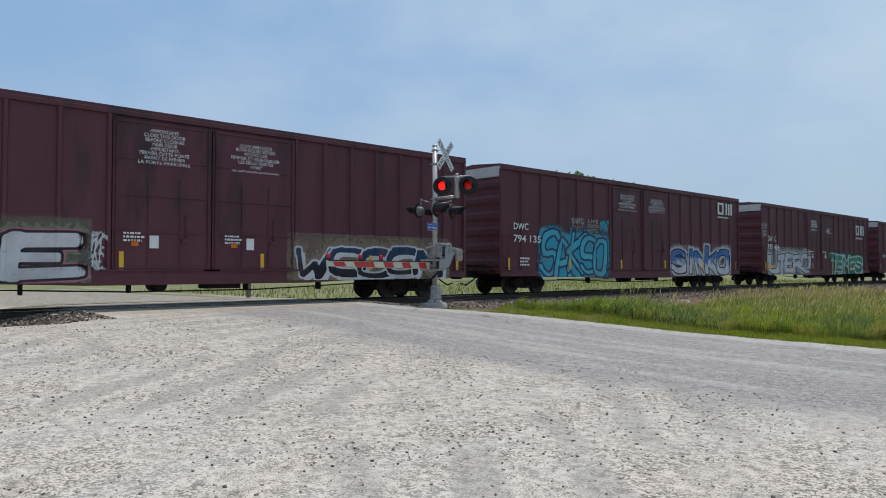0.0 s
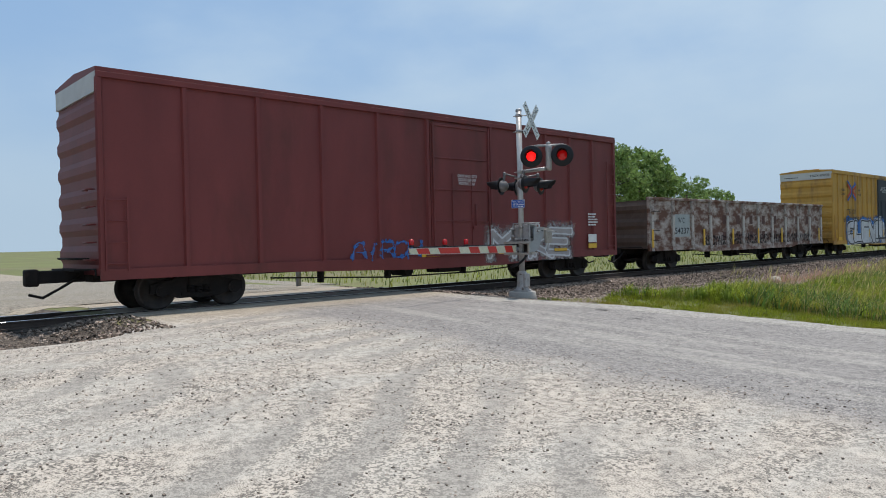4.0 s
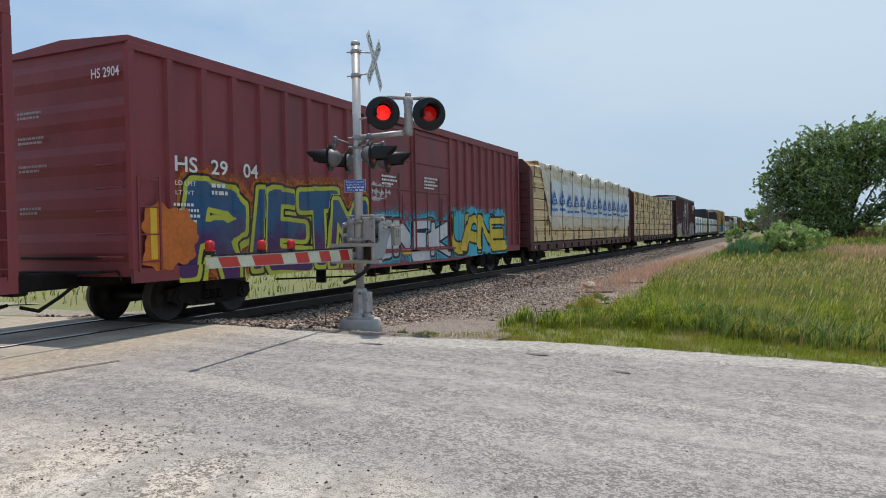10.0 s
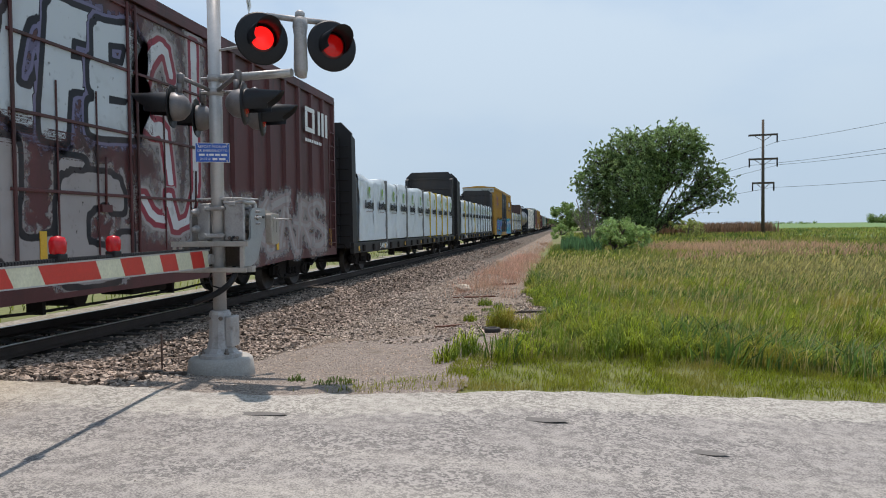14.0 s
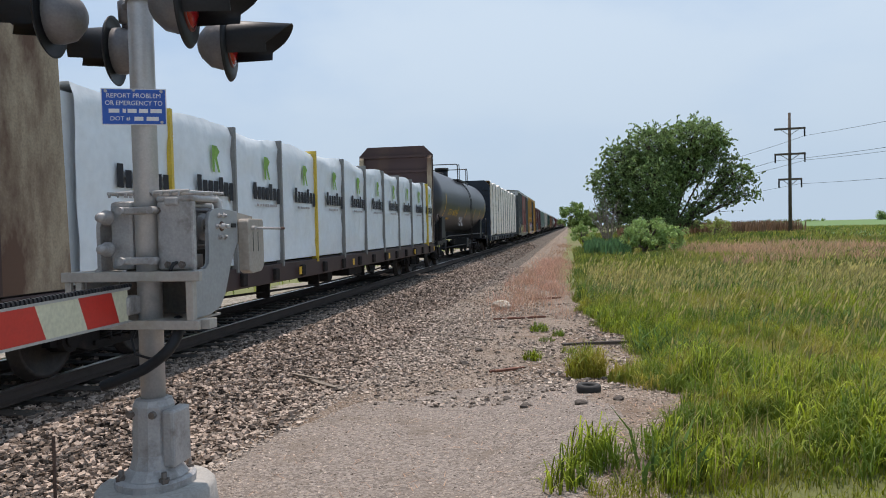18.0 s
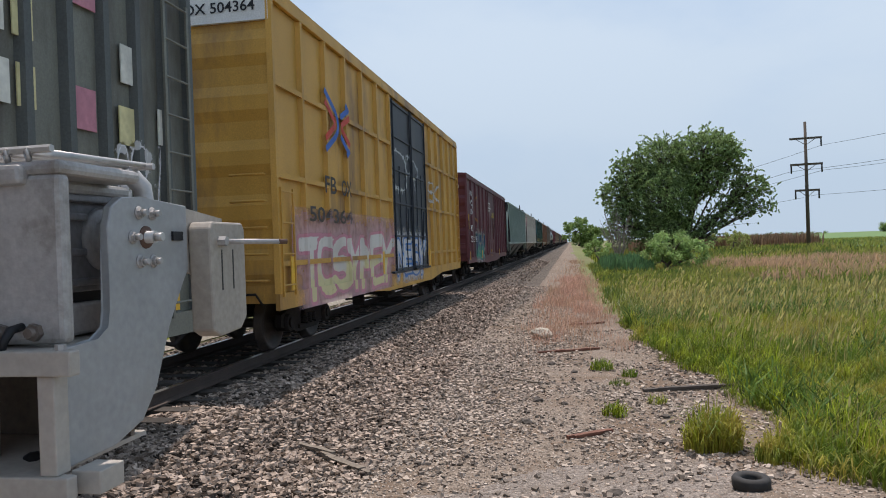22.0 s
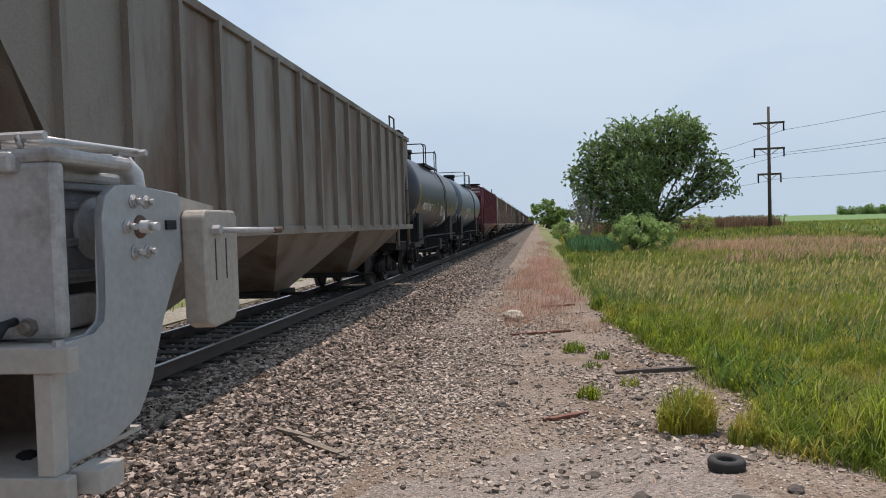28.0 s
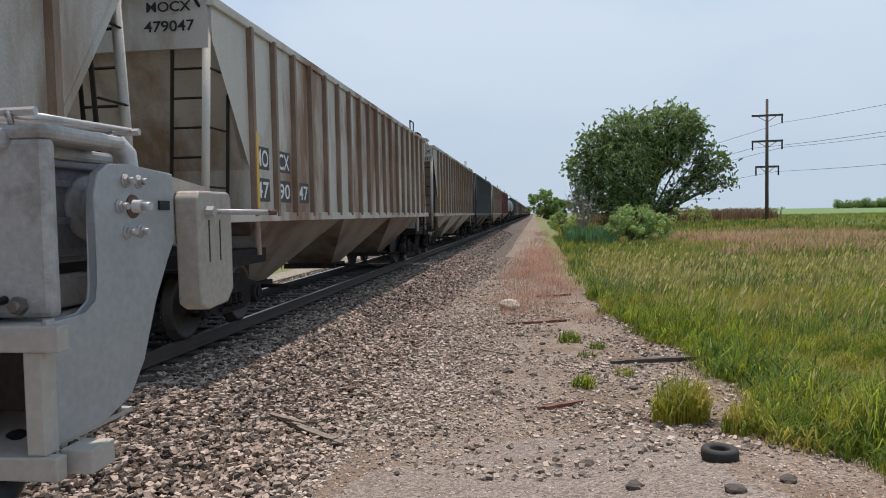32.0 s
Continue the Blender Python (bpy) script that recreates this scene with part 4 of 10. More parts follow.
def make_mechanism(sig, X, Y):
    """Two cast boxes clamped to the mast, with a lid, a drive disc and a bent guard strip."""
    bm = bmesh.new()
    box(bm, X + 0.095, X + 0.215, Y - 0.05, Y + 0.42, 1.405, 1.86, bevel=0.02)
    box(bm, X + 0.11, X + 0.365, Y - 0.058, Y - 0.012, 1.405, 1.86, bevel=0.016)
    mech = part("gate_mechanism", bm, M["cast"], sig, "cast grey gate mechanism box")
    # the casting's shaded side: shade is put into this darker grey
    shadecast = plain("shaded_casting", (0.19, 0.19, 0.20), 0.5, 0.3, spread=0.25, bump=0.3)
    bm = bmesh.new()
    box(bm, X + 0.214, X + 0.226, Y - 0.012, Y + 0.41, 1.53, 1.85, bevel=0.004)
    part("side_cover", bm, shadecast, mech, "cast side cover coloured dark for shade")
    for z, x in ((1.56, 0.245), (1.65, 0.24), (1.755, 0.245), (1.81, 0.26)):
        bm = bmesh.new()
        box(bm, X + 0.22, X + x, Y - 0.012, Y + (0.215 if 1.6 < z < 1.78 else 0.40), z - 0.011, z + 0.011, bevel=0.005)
        part("rib", bm, shadecast, mech)
    bm = bmesh.new()
    box(bm, X + 0.20, X + 0.265, Y + 0.02, Y + 0.40, 1.82, 1.858, bevel=0.012)
    part("top_flange", bm, M["cast"], mech)
    bm = bmesh.new()
    box(bm, X + 0.21, X + 0.25, Y + 0.10, Y + 0.27, 1.405, 1.50, bevel=0.01)
    part("foot_block", bm, M["cast"], mech)
    bm = bmesh.new()
    pipe(bm, [(X + 0.24, Y - 0.06, 1.455), (X + 0.24, Y - 0.10, 1.45), (X + 0.23, Y - 0.115, 1.42), (X + 0.22, Y - 0.115, 1.39)], 0.011, 8)
    part("wire_lead", bm, M["black"], mech)
    bm = bmesh.new()
    box(bm, X + 0.10, X + 0.37, Y - 0.062, Y + 0.30, 1.855, 1.895, bevel=0.015)
    box(bm, X + 0.17, X + 0.27, Y - 0.085, Y - 0.04, 1.83, 1.885, bevel=0.014)
    part("lid", bm, M["cast"], mech)
    # flat black slab imitating the shaded void below the side cover
    bm = bmesh.new()
    box(bm, X + 0.213, X + 0.224, Y - 0.01, Y + 0.40, 1.41, 1.535)
    part("recess", bm, M["black"], mech)
    bm = bmesh.new()
    lathe(bm, [(0.0, 0.20), (0.10, 0.20), (0.10, 0.234), (0.092, 0.24), (0.066, 0.24), (0.066, 0.252), (0.058, 0.258), (0.048, 0.256), (0.044, 0.246), (0.0, 0.246)], Matrix.Translation((X, Y + 0.305, 1.69)) @ Matrix.Rotation(math.pi / 2, 4, "Y"), 24)
    part("drive_disc", bm, M["cast"], mech)
    bm = bmesh.new()
    box(bm, X - 0.27, X - 0.095, Y - 0.02, Y + 0.40, 1.405, 1.87, bevel=0.03)
    part("switch_box", bm, M["cast"], mech)
    bm = bmesh.new()
    box(bm, X - 0.10, X + 0.10, Y + 0.10, Y + 0.40, 1.405, 1.85)
    part("back_plate", bm, M["cast"], mech)
    for q in ((X + 0.18, 1.44), (X + 0.28, 1.44), (X + 0.115, 1.80)):
        bm = bmesh.new()
        rod(bm, (q[0], Y - 0.09, q[1]), (q[0], Y - 0.03, q[1]), 0.014, 8)
        rod(bm, (q[0], Y - 0.075, q[1]), (q[0], Y - 0.045, q[1]), 0.024, 6)
        part("bolt", bm, M["steel"], mech)
    bm = bmesh.new()
    pipe(bm, [(X + 0.20, Y + 0.40, 1.905), (X + 0.25, Y + 0.43, 1.90), (X + 0.27, Y + 0.46, 1.86), (X + 0.275, Y + 0.465, 1.80), (X + 0.275, Y + 0.465, 1.68)], 0.03, 12)
    part("vent_tube", bm, M["galv"], mech, "bent pale steel tube")
    bm = bmesh.new()
    line = [(X - 0.37, 1.40), (X - 0.37, 1.70), (X - 0.36, 1.75), (X - 0.33, 1.79), (X - 0.27, 1.81), (X - 0.24, 1.81)]
    inner = [(x + 0.03 if k < 3 else x + 0.01, z - (0.0 if k < 2 else 0.03)) for k, (x, z) in enumerate(line)]
    for y0, y1 in ((Y - 0.02, Y + 0.12),):
        grid = [[bm.verts.new((x, y, z)) for y in (y0, y1)] for x, z in line + inner[::-1]]
        n = len(grid)
        for k in range(n):
            a, b = grid[k], grid[(k + 1) % n]
            bm.faces.new((a[0], a[1], b[1], b[0]))
        for j in (0, 1):
            for k in range(len(line) - 1):
                bm.faces.new((grid[k][j], grid[k + 1][j], grid[n - 2 - k][j], grid[n - 1 - k][j]))
    part("guard_strip", bm, M["cast"], mech, "bent steel guard strip")
    return mech

# ---- the train: kinds of wagon ----
RUN = [(0, 0.85), (1, 22.31), (2, 44.0), (3, 66.45), (4, 89.22), (5, 111.51), (6, 133.02), (7, 153.66), (8, 174.07), (9, 193.99), (10, 213.73), (11, 233.22),
       (12, 253.11), (13, 273.11), (14, 293.35), (15, 313.83), (16, 334.56), (17, 355.25), (18, 375.9), (19, 396.48), (20, 416.82), (21, 437.19),
       (22, 457.63), (23, 478.19), (24, 498.87), (25, 519.7), (26, 540.59), (27, 561.63), (28, 582.82), (29, 604.16), (30, 625.62), (31, 647.14), (32, 668.75)]
TRAIN = []
SIDE = 1.54          # half width of a wagon's side sheet
TYPE = {}


def glyphs(text, bold=0.0):
    """Vertices and faces of a line of text, fitted into 0..1 both ways."""
    if (text, bold) not in TYPE:
        cu = bpy.data.curves.new("type", "FONT")
        cu.body, cu.offset, cu.resolution_u = text, bold, 3
        ob = bpy.data.objects.new("type", cu)
        me = bpy.data.meshes.new_from_object(ob)
        v = np.array([p.co[:2] for p in me.vertices]) if len(me.vertices) else np.zeros((1, 2))
        lo, hi = v.min(0), v.max(0)
        TYPE[text, bold] = ((v - lo) / np.maximum(hi - lo, 1e-6), [list(p.vertices) for p in me.polygons])
        bpy.data.objects.remove(ob)
        bpy.data.curves.remove(cu)
        bpy.data.meshes.remove(me)
    return TYPE[text, bold]


def islands(n, faces):
    """Groups faces that hang together."""
    root = list(range(n))

    def find(i):
        while root[i] != i:
            root[i] = root[root[i]]
            i = root[i]
        return i

    for f in faces:
        for i in f[1:]:
            root[find(i)] = find(f[0])
    sets = {}
    for f in faces:
        sets.setdefault(find(f[0]), []).append(f)
    return list(sets.values())


def letters(car, text, y0, y1, z0, z1, m, x=None, nose=False, name="lettering", slant=0.0):
    """Text laid into a box on the side sheet (or the leading end): a part for each letter, or one small print."""
    v, f = glyphs(text, 0.014 if z1 - z0 > 0.11 else 0.0)
    v = [(a + slant * (b - 0.5) * 2 * (z1 - z0) / (y1 - y0) * 2, b) for a, b in v]
    x = SIDE + 0.042 if x is None else x
    vs = [(x, y0 + a * (y1 - y0), z0 + b * (z1 - z0)) if not nose else (y0 + a * (y1 - y0), x, z0 + b * (z1 - z0)) for a, b in v]
    big = z1 - z0 > 0.19
    for group in islands(len(vs), f) if big else [f]:
        used = sorted({i for q in group for i in q})
        place = {i: k for k, i in enumerate(used)}
        me = bpy.data.meshes.new("letter" if big else name)
        me.from_pydata([vs[i] for i in used], [], [[place[i] for i in q] for q in group])
        me.materials.append(m)
        ob = part("letter" if big else name, me, None, car)
        if not big:
            ob["kind"] = "stuff"
    return ob


def lines(car, y0, y1, z0, z1, n, m, seed=1, x=None, name="small_print", nose=False):
    """Small print as plain bars, on the side or on the leading end."""
    rnd = random.Random(seed)
    bm = bmesh.new()
    x = SIDE + 0.042 if x is None else x
    h = (z1 - z0) / n
    for k in range(n):
        a = y0
        end = y0 + (y1 - y0) * rnd.uniform(0.65, 1)
        while a < end - 0.02:
            b = min(end, a + rnd.uniform(0.1, 0.3) * max(h * 4, 0.2))
            vs = [bm.verts.new((p, x, q) if nose else (x, p, q)) for p, q in ((a, z1 - h * (k + 0.75)), (b, z1 - h * (k + 0.75)), (b, z1 - h * (k + 0.2)), (a, z1 - h * (k + 0.2)))]
            bm.faces.new(vs)
            a = b + h * 0.25
    ob = part(name, bm, m, car)
    ob["kind"] = "stuff"
    return ob


def notice_text(car, rows, yc, z1, h, m, x=None, wide=0.62):
    """Centred lines of stencilled text from z1 downwards, h metres a line."""
    for k, row in enumerate(rows):
        w = wide * h * len(row)
        letters(car, row, yc - w / 2, yc + w / 2, z1 - (k + 0.78) * h, z1 - k * h, m, x)


def patch(car, y0, y1, z0, z1, m, x=None, name="plate", label=""):
    bm = bmesh.new()
    x = SIDE + 0.04 if x is None else x
    box(bm, x - 0.012, x, y0, y1, z0, z1)
    return part(name, bm, m, car, label)


def blob(bm, y0, y1, z0, z1, x, seed, mi=0, rough=0.14):
    rnd = random.Random(seed)
    n = 46
    ph = [rnd.uniform(0, 6.3) for _ in range(4)]
    cy, cz, ry, rz = (y0 + y1) / 2, (z0 + z1) / 2, (y1 - y0) / 2, (z1 - z0) / 2
    ring = []
    for k in range(n):
        a = k * math.tau / n
        c, s = math.cos(a), math.sin(a)
        q = (abs(c) ** 4 + abs(s) ** 4) ** -0.25 * (1 - rough + rough * (0.5 * math.sin(3 * a + ph[0]) + 0.3 * math.sin(7 * a + ph[1]) + 0.4 * math.sin(13 * a + ph[2])))
        ring.append(bm.verts.new((x, cy + ry * q * c, cz + rz * q * s)))
    mid = bm.verts.new((x, cy, cz))
    for k in range(n):
        bm.faces.new((mid, ring[k], ring[(k + 1) % n])).material_index = mi


RGB = {}
RELIEF = {}          # per wagon: (posts' places, half width, depth, doors, sill's top)


def spray(name, rgb):
    RGB["spray_" + name] = rgb
    return plain("spray_" + name, rgb, 0.6, spread=0.22, scale=2.5, fine=14, bump=0.02, dirt=(rgb[0] * 0.6, rgb[1] * 0.6, rgb[2] * 0.6), dirt_amount=0.25, spec=0.3)


# letters as strokes on a grid of four by six
STROKES = {"A": "00 15 26 35 40|12 32", "B": "00 06 36 45 33 03|33 42 30 00", "C": "45 36 16 05 01 10 30 41", "D": "00 06 26 44 42 20 00", "E": "46 06 00 40|03 33",
           "F": "46 06 00|03 33", "G": "45 36 16 05 01 10 30 41 43 23", "H": "00 06|40 46|03 43", "I": "20 26", "J": "46 41 30 10 01", "K": "00 06|46 03 40", "L": "06 00 40",
           "M": "00 06 23 46 40", "N": "00 06 40 46", "O": "16 36 45 41 30 10 01 05 16", "P": "00 06 36 45 44 33 03", "R": "00 06 36 45 44 33 03|23 40",
           "S": "45 36 16 05 04 13 33 42 41 30 10 01", "T": "06 46|26 20", "U": "06 01 10 30 41 46", "V": "06 20 46", "W": "06 10 23 30 46", "X": "00 46|06 40", "Y": "06 23 46|23 20",
           "8": "13 33 44 36 16 04 13 02 10 30 42 33"}


LAYERS = {}


def paint_layer(fill, low, edge, rim, cloud, mist, e1, e2, soft):
    """Sprayed paint, read from the distances to the letters' strokes: fill, outline, outer rim, a cloud behind and a dusting of overspray."""
    key = (fill, low, edge, rim, cloud, mist, e1, e2, soft)
    if key in LAYERS:
        return LAYERS[key]
    m = LAYERS[key] = bpy.data.materials.new("sprayed_paint")
    m.use_nodes = True
    nt = m.node_tree
    link = nt.links.new
    b = nt.nodes["Principled BSDF"]
    b.inputs["Roughness"].default_value, b.inputs["Specular IOR Level"].default_value = 0.6, 0.3
    co = nt.nodes.new("ShaderNodeTexCoord")

    def read(name):
        n = nt.nodes.new("ShaderNodeAttribute")
        n.attribute_name = name
        return n.outputs["Fac"]

    def tex(scale, detail=3):
        n = nt.nodes.new("ShaderNodeTexNoise")
        n.inputs["Scale"].default_value, n.inputs["Detail"].default_value = scale, detail
        link(co.outputs["Object"], n.inputs["Vector"])
        return n.outputs["Fac"]

    def span(v, a, bb, c=0.0, d=1.0):
        n = nt.nodes.new("ShaderNodeMapRange")
        for k, q in zip(("From Min", "From Max", "To Min", "To Max"), (a, bb, c, d)):
            n.inputs[k].default_value = q
        link(v, n.inputs["Value"])
        return n.outputs["Result"]

    def num(op, *vals):
        n = nt.nodes.new("ShaderNodeMath")
        n.operation = op
        for i, v in enumerate(vals):
            if isinstance(v, (int, float)):
                n.inputs[i].default_value = v
            else:
                link(v, n.inputs[i])
        return n.outputs[0]

    def mix(f, a, bb):
        n = nt.nodes.new("ShaderNodeMix")
        n.data_type = "RGBA"
        link(f, n.inputs["Factor"])
        for k, v in (("A", a), ("B", bb)):
            if isinstance(v, tuple):
                n.inputs[k].default_value = (*v, 1)
            else:
                link(v, n.inputs[k])
        return n.outputs["Result"]

    ink, drop, back, rise = read("ink"), read("drop"), read("cloud"), read("rise")
    mottle, grit = tex(2.2), tex(26, 2)
    d = num("ADD", ink, num("MULTIPLY", num("SUBTRACT", grit, 0.5), 0.012))
    col = mix(span(num("ADD", rise, num("MULTIPLY", num("SUBTRACT", mottle, 0.5), 1.1)), 0.38, 0.62), low, fill)
    col = mix(span(tex(5.0, 4), 0.60, 0.72, 0.0, 0.55), col, tuple(q * 0.55 for q in fill))
    col = mix(span(d, -0.006, 0.006), col, edge)
    if rim:
        col = mix(span(d, e1 - 0.006, e1 + 0.006), col, rim)
    out = span(d, e2 - 0.006, e2 + 0.006)
    rest = mix(span(drop, -0.01, 0.01), edge, cloud or mist or rim or fill)
    col = mix(out, col, rest)
    inked = num("SUBTRACT", 1.0, out)
    shade = span(drop, -0.01, 0.01, 1.0, 0.0)
    dust = num("MULTIPLY", span(num("ADD", ink, num("MULTIPLY", num("SUBTRACT", tex(7, 5), 0.5), 0.5)), e2, e2 + max(soft, 0.001), 0.75 if soft else 0.0, 0.0), 1.0 if soft else 0.0)
    alpha = num("MAXIMUM", num("MAXIMUM", inked, shade), dust)
    if cloud:
        alpha = num("MAXIMUM", alpha, span(num("ADD", back, num("MULTIPLY", num("SUBTRACT", tex(4, 5), 0.5), 0.35)), -0.03, 0.10, 1.0, 0.0))
    # worn away where the panel's dirt shows through
    alpha = num("MULTIPLY", alpha, span(tex(9, 6), 0.66, 0.76, 1.0, 0.35))
    link(mix(span(tex(1.1, 6), 0.45, 0.8, 0.0, 0.45), col, (0.16, 0.11, 0.09)), b.inputs["Base Color"])
    clear = nt.nodes.new("ShaderNodeBsdfTransparent")
    sh = nt.nodes.new("ShaderNodeMixShader")
    link(alpha, sh.inputs["Fac"])
    link(clear.outputs[0], sh.inputs[1])
    link(b.outputs[0], sh.inputs[2])
    link(sh.outputs[0], nt.nodes["Material Output"].inputs["Surface"])
    return m


def graffiti(car, word, y0, y1, z0, z1, fill, edge, cloud=None, seed=1, lean=0.12, x=None, label="", thin=False, low=None, rim=None, calm=1.0, halo=0.1, fat=1.0, soft=None, block=None, mist=None):
    """Sprayed letters: a skin that follows the wagon's side, with the distance to each letter's strokes stored at its points."""
    rnd = random.Random(seed)
    tint = lambda q: RGB.get(q.name, (0.25, 0.10, 0.12)) if q else None
    word = word.upper()
    H = z1 - z0
    e1, e2 = (0.0, 0.0) if thin else (0.055 * min(H, 1.7), 0.055 * min(H, 1.7))
    if rim:
        e2 = e1 + 0.03 * min(H, 1.6)
    soft = (0.03 if thin else 0.22) if soft is None else soft
    pad = 0.06 if thin else max(0.34, halo + 0.3)
    cell = 0.019 if thin else 0.034
    posts, half, deep, doors, sill = RELIEF.get(car.name, ((), 0, 0, (), 0))
    ya, yb, za, zb = y0 - pad, y1 + pad, max(z0 - pad, sill - 0.3 if sill else z0 - pad), z1 + pad
    ys = set(np.arange(ya, yb + cell, cell).round(4))
    for q in posts if x is None else ():
        if ya < q < yb:
            ys |= {round(q + s * (half + e), 4) for s in (-1, 1) for e in (0.0, 0.028)}
    for q in [e for door in doors for e in door] if x is None else ():
        if ya < q < yb:
            ys |= {round(q - 0.004, 4), round(q + 0.004, 4)}
    ys = np.array(sorted(ys))
    zs = set(np.arange(za, zb + cell, cell).round(4))
    if x is None and sill and za < sill < zb:
        zs |= {round(sill + 0.004, 4), round(sill + 0.02, 4)}
    zs = np.array(sorted(zs))
    gy, gz = np.meshgrid(ys, zs)
    if x is None:
        gx = np.full(gy.shape, 0.004)
        for q in posts:
            gx = np.maximum(gx, np.interp(np.abs(gy - q), [half, half + 0.028], [deep + 0.003, 0.004]))
        for a, b in doors:
            gx = np.where((gy > a) & (gy < b), np.maximum(gx, 0.034), gx)
        if sill:
            gx = np.where(gz < sill + 0.006, np.maximum(gx, 0.040), gx)
        gx = gx + SIDE
        if not posts:
            gx[:] = SIDE + 0.046
    else:
        gx = np.full(gy.shape, x + 0.003)
    n, norm = len(word), rnd.uniform(3.0, 5.0)
    w = (y1 - y0) / n
    ink, drop = np.full(gy.shape, 9.0), np.full(gy.shape, 9.0)
    hw = rnd.uniform(0.011, 0.015) if thin else 0.125 * min(w, 0.8 * H) * fat
    for k, ch in enumerate(word):
        up, turn = rnd.uniform(-0.05, 0.05) * H * calm, rnd.uniform(-0.09, 0.09) * calm
        hh, ww = H * rnd.uniform(0.88, 1.0) - 2 * hw, w * (rnd.uniform(1.12, 1.30) if not thin else 1.0) - (1.4 * hw if not thin else 0)
        cy, cz = y0 + (k + 0.5) * w, (z0 + z1) / 2 + up
        best, low_best = np.full(gy.shape, 9.0), np.full(gy.shape, 9.0)
        ph, kk = rnd.uniform(0, 6.3), rnd.uniform(0.6, 1.3)
        for stroke in STROKES.get(ch, STROKES["O"]).split("|"):
            pts = []
            for q in stroke.split():
                a, b = int(q[0]) / 4 - 0.5 + rnd.uniform(-0.05, 0.05) * calm, int(q[1]) / 6 - 0.5 + rnd.uniform(-0.03, 0.03) * calm
                a += 0.07 * calm * math.sin(kk * 5 * b + ph)
                p, r = a * ww + lean * b * hh, b * hh
                pts.append(np.array((cy + p * math.cos(turn) - r * math.sin(turn), cz + p * math.sin(turn) + r * math.cos(turn))))
            if not thin and len(pts) > 1 and rnd.random() < 0.7:
                pts[-1] = pts[-1] + (pts[-1] - pts[-2]) / (np.linalg.norm(pts[-1] - pts[-2]) + 1e-6) * rnd.uniform(0.1, 0.6) * hw
            bend = 0.26 if ch in "OCSGU8" else 0.07
            if len(pts) > 3:
                smooth = [pts[0]]
                for a, b in zip(pts, pts[1:]):
                    smooth += [a * (1 - bend) + b * bend, a * bend + b * (1 - bend)]
                pts = smooth + [pts[-1]]
            total = len(pts) - 1
            for i, (a, b) in enumerate(zip(pts, pts[1:])):
                ab = b - a
                for best_of, oy, oz in ((0, 0.0, 0.0), (1, e2 + 0.09, -e2 - 0.09)):
                    if best_of and (thin or not block):
                        continue
                    py, pz = gy - a[0] - oy, gz - a[1] - oz
                    t = np.clip((py * ab[0] + pz * ab[1]) / (ab @ ab + 1e-9), 0, 1)
                    r = hw * (1.0 + (0 if thin else 0.30 * math.sin(3.1 * (i + 1) / max(1, total) * 2 + ph)))
                    py, pz = np.abs(py - t * ab[0]), np.abs(pz - t * ab[1])
                    dist = (np.hypot(py, pz) if thin else (py ** norm + pz ** norm) ** (1 / norm)) - r
                    if best_of:
                        low_best = np.minimum(low_best, dist)
                    else:
                        best = np.minimum(best, dist)
        near = best < e2
        ink = np.where(near, best, np.where(ink < e2, np.minimum(ink, 9), np.minimum(ink, best)))
        drop = np.minimum(drop, low_best)
    cyy, czz, ry, rz = (y0 + y1) / 2, (z0 + z1) / 2, (y1 - y0) / 2 + halo, H / 2 + 0.05 + 0.35 * (halo - 0.1)
    back = np.maximum(np.abs(gy - cyy) - ry, np.abs(gz - czz) - rz) + 0.10 * np.sin(gy * 2.1 + seed) + 0.07 * np.sin(gy * 4.7 + 2 * seed) + 0.05 * np.sin(gz * 5 + seed)
    rise = np.clip((gz - z0) / max(H, 0.01), 0, 1)
    keep = (ink < e2 + soft + 0.15) | (drop < 0.05)
    if cloud:
        keep |= back < 0.3
    ok = keep[:-1, :-1] | keep[1:, 1:] | keep[:-1, 1:] | keep[1:, :-1]
    nx = len(ys)
    me = bpy.data.meshes.new("graffiti")
    me.from_pydata(np.stack([gx, gy, gz], -1).reshape(-1, 3).tolist(), [], [(j * nx + i, j * nx + i + 1, (j + 1) * nx + i + 1, (j + 1) * nx + i) for j, i in zip(*(q.tolist() for q in np.nonzero(ok)))])
    for name, vals in (("ink", ink), ("drop", drop), ("cloud", back), ("rise", rise)):
        me.attributes.new(name, "FLOAT", "POINT").data.foreach_set("value", vals.astype(np.float32).ravel())
    f = tint(fill)
    me.materials.append(paint_layer(f, tint(low) or f, f if thin else tint(edge), tint(rim), tint(cloud), tint(mist), e1, e2, soft))
    return part("graffiti", me, None, car, label or "sprayed graffiti lettering")


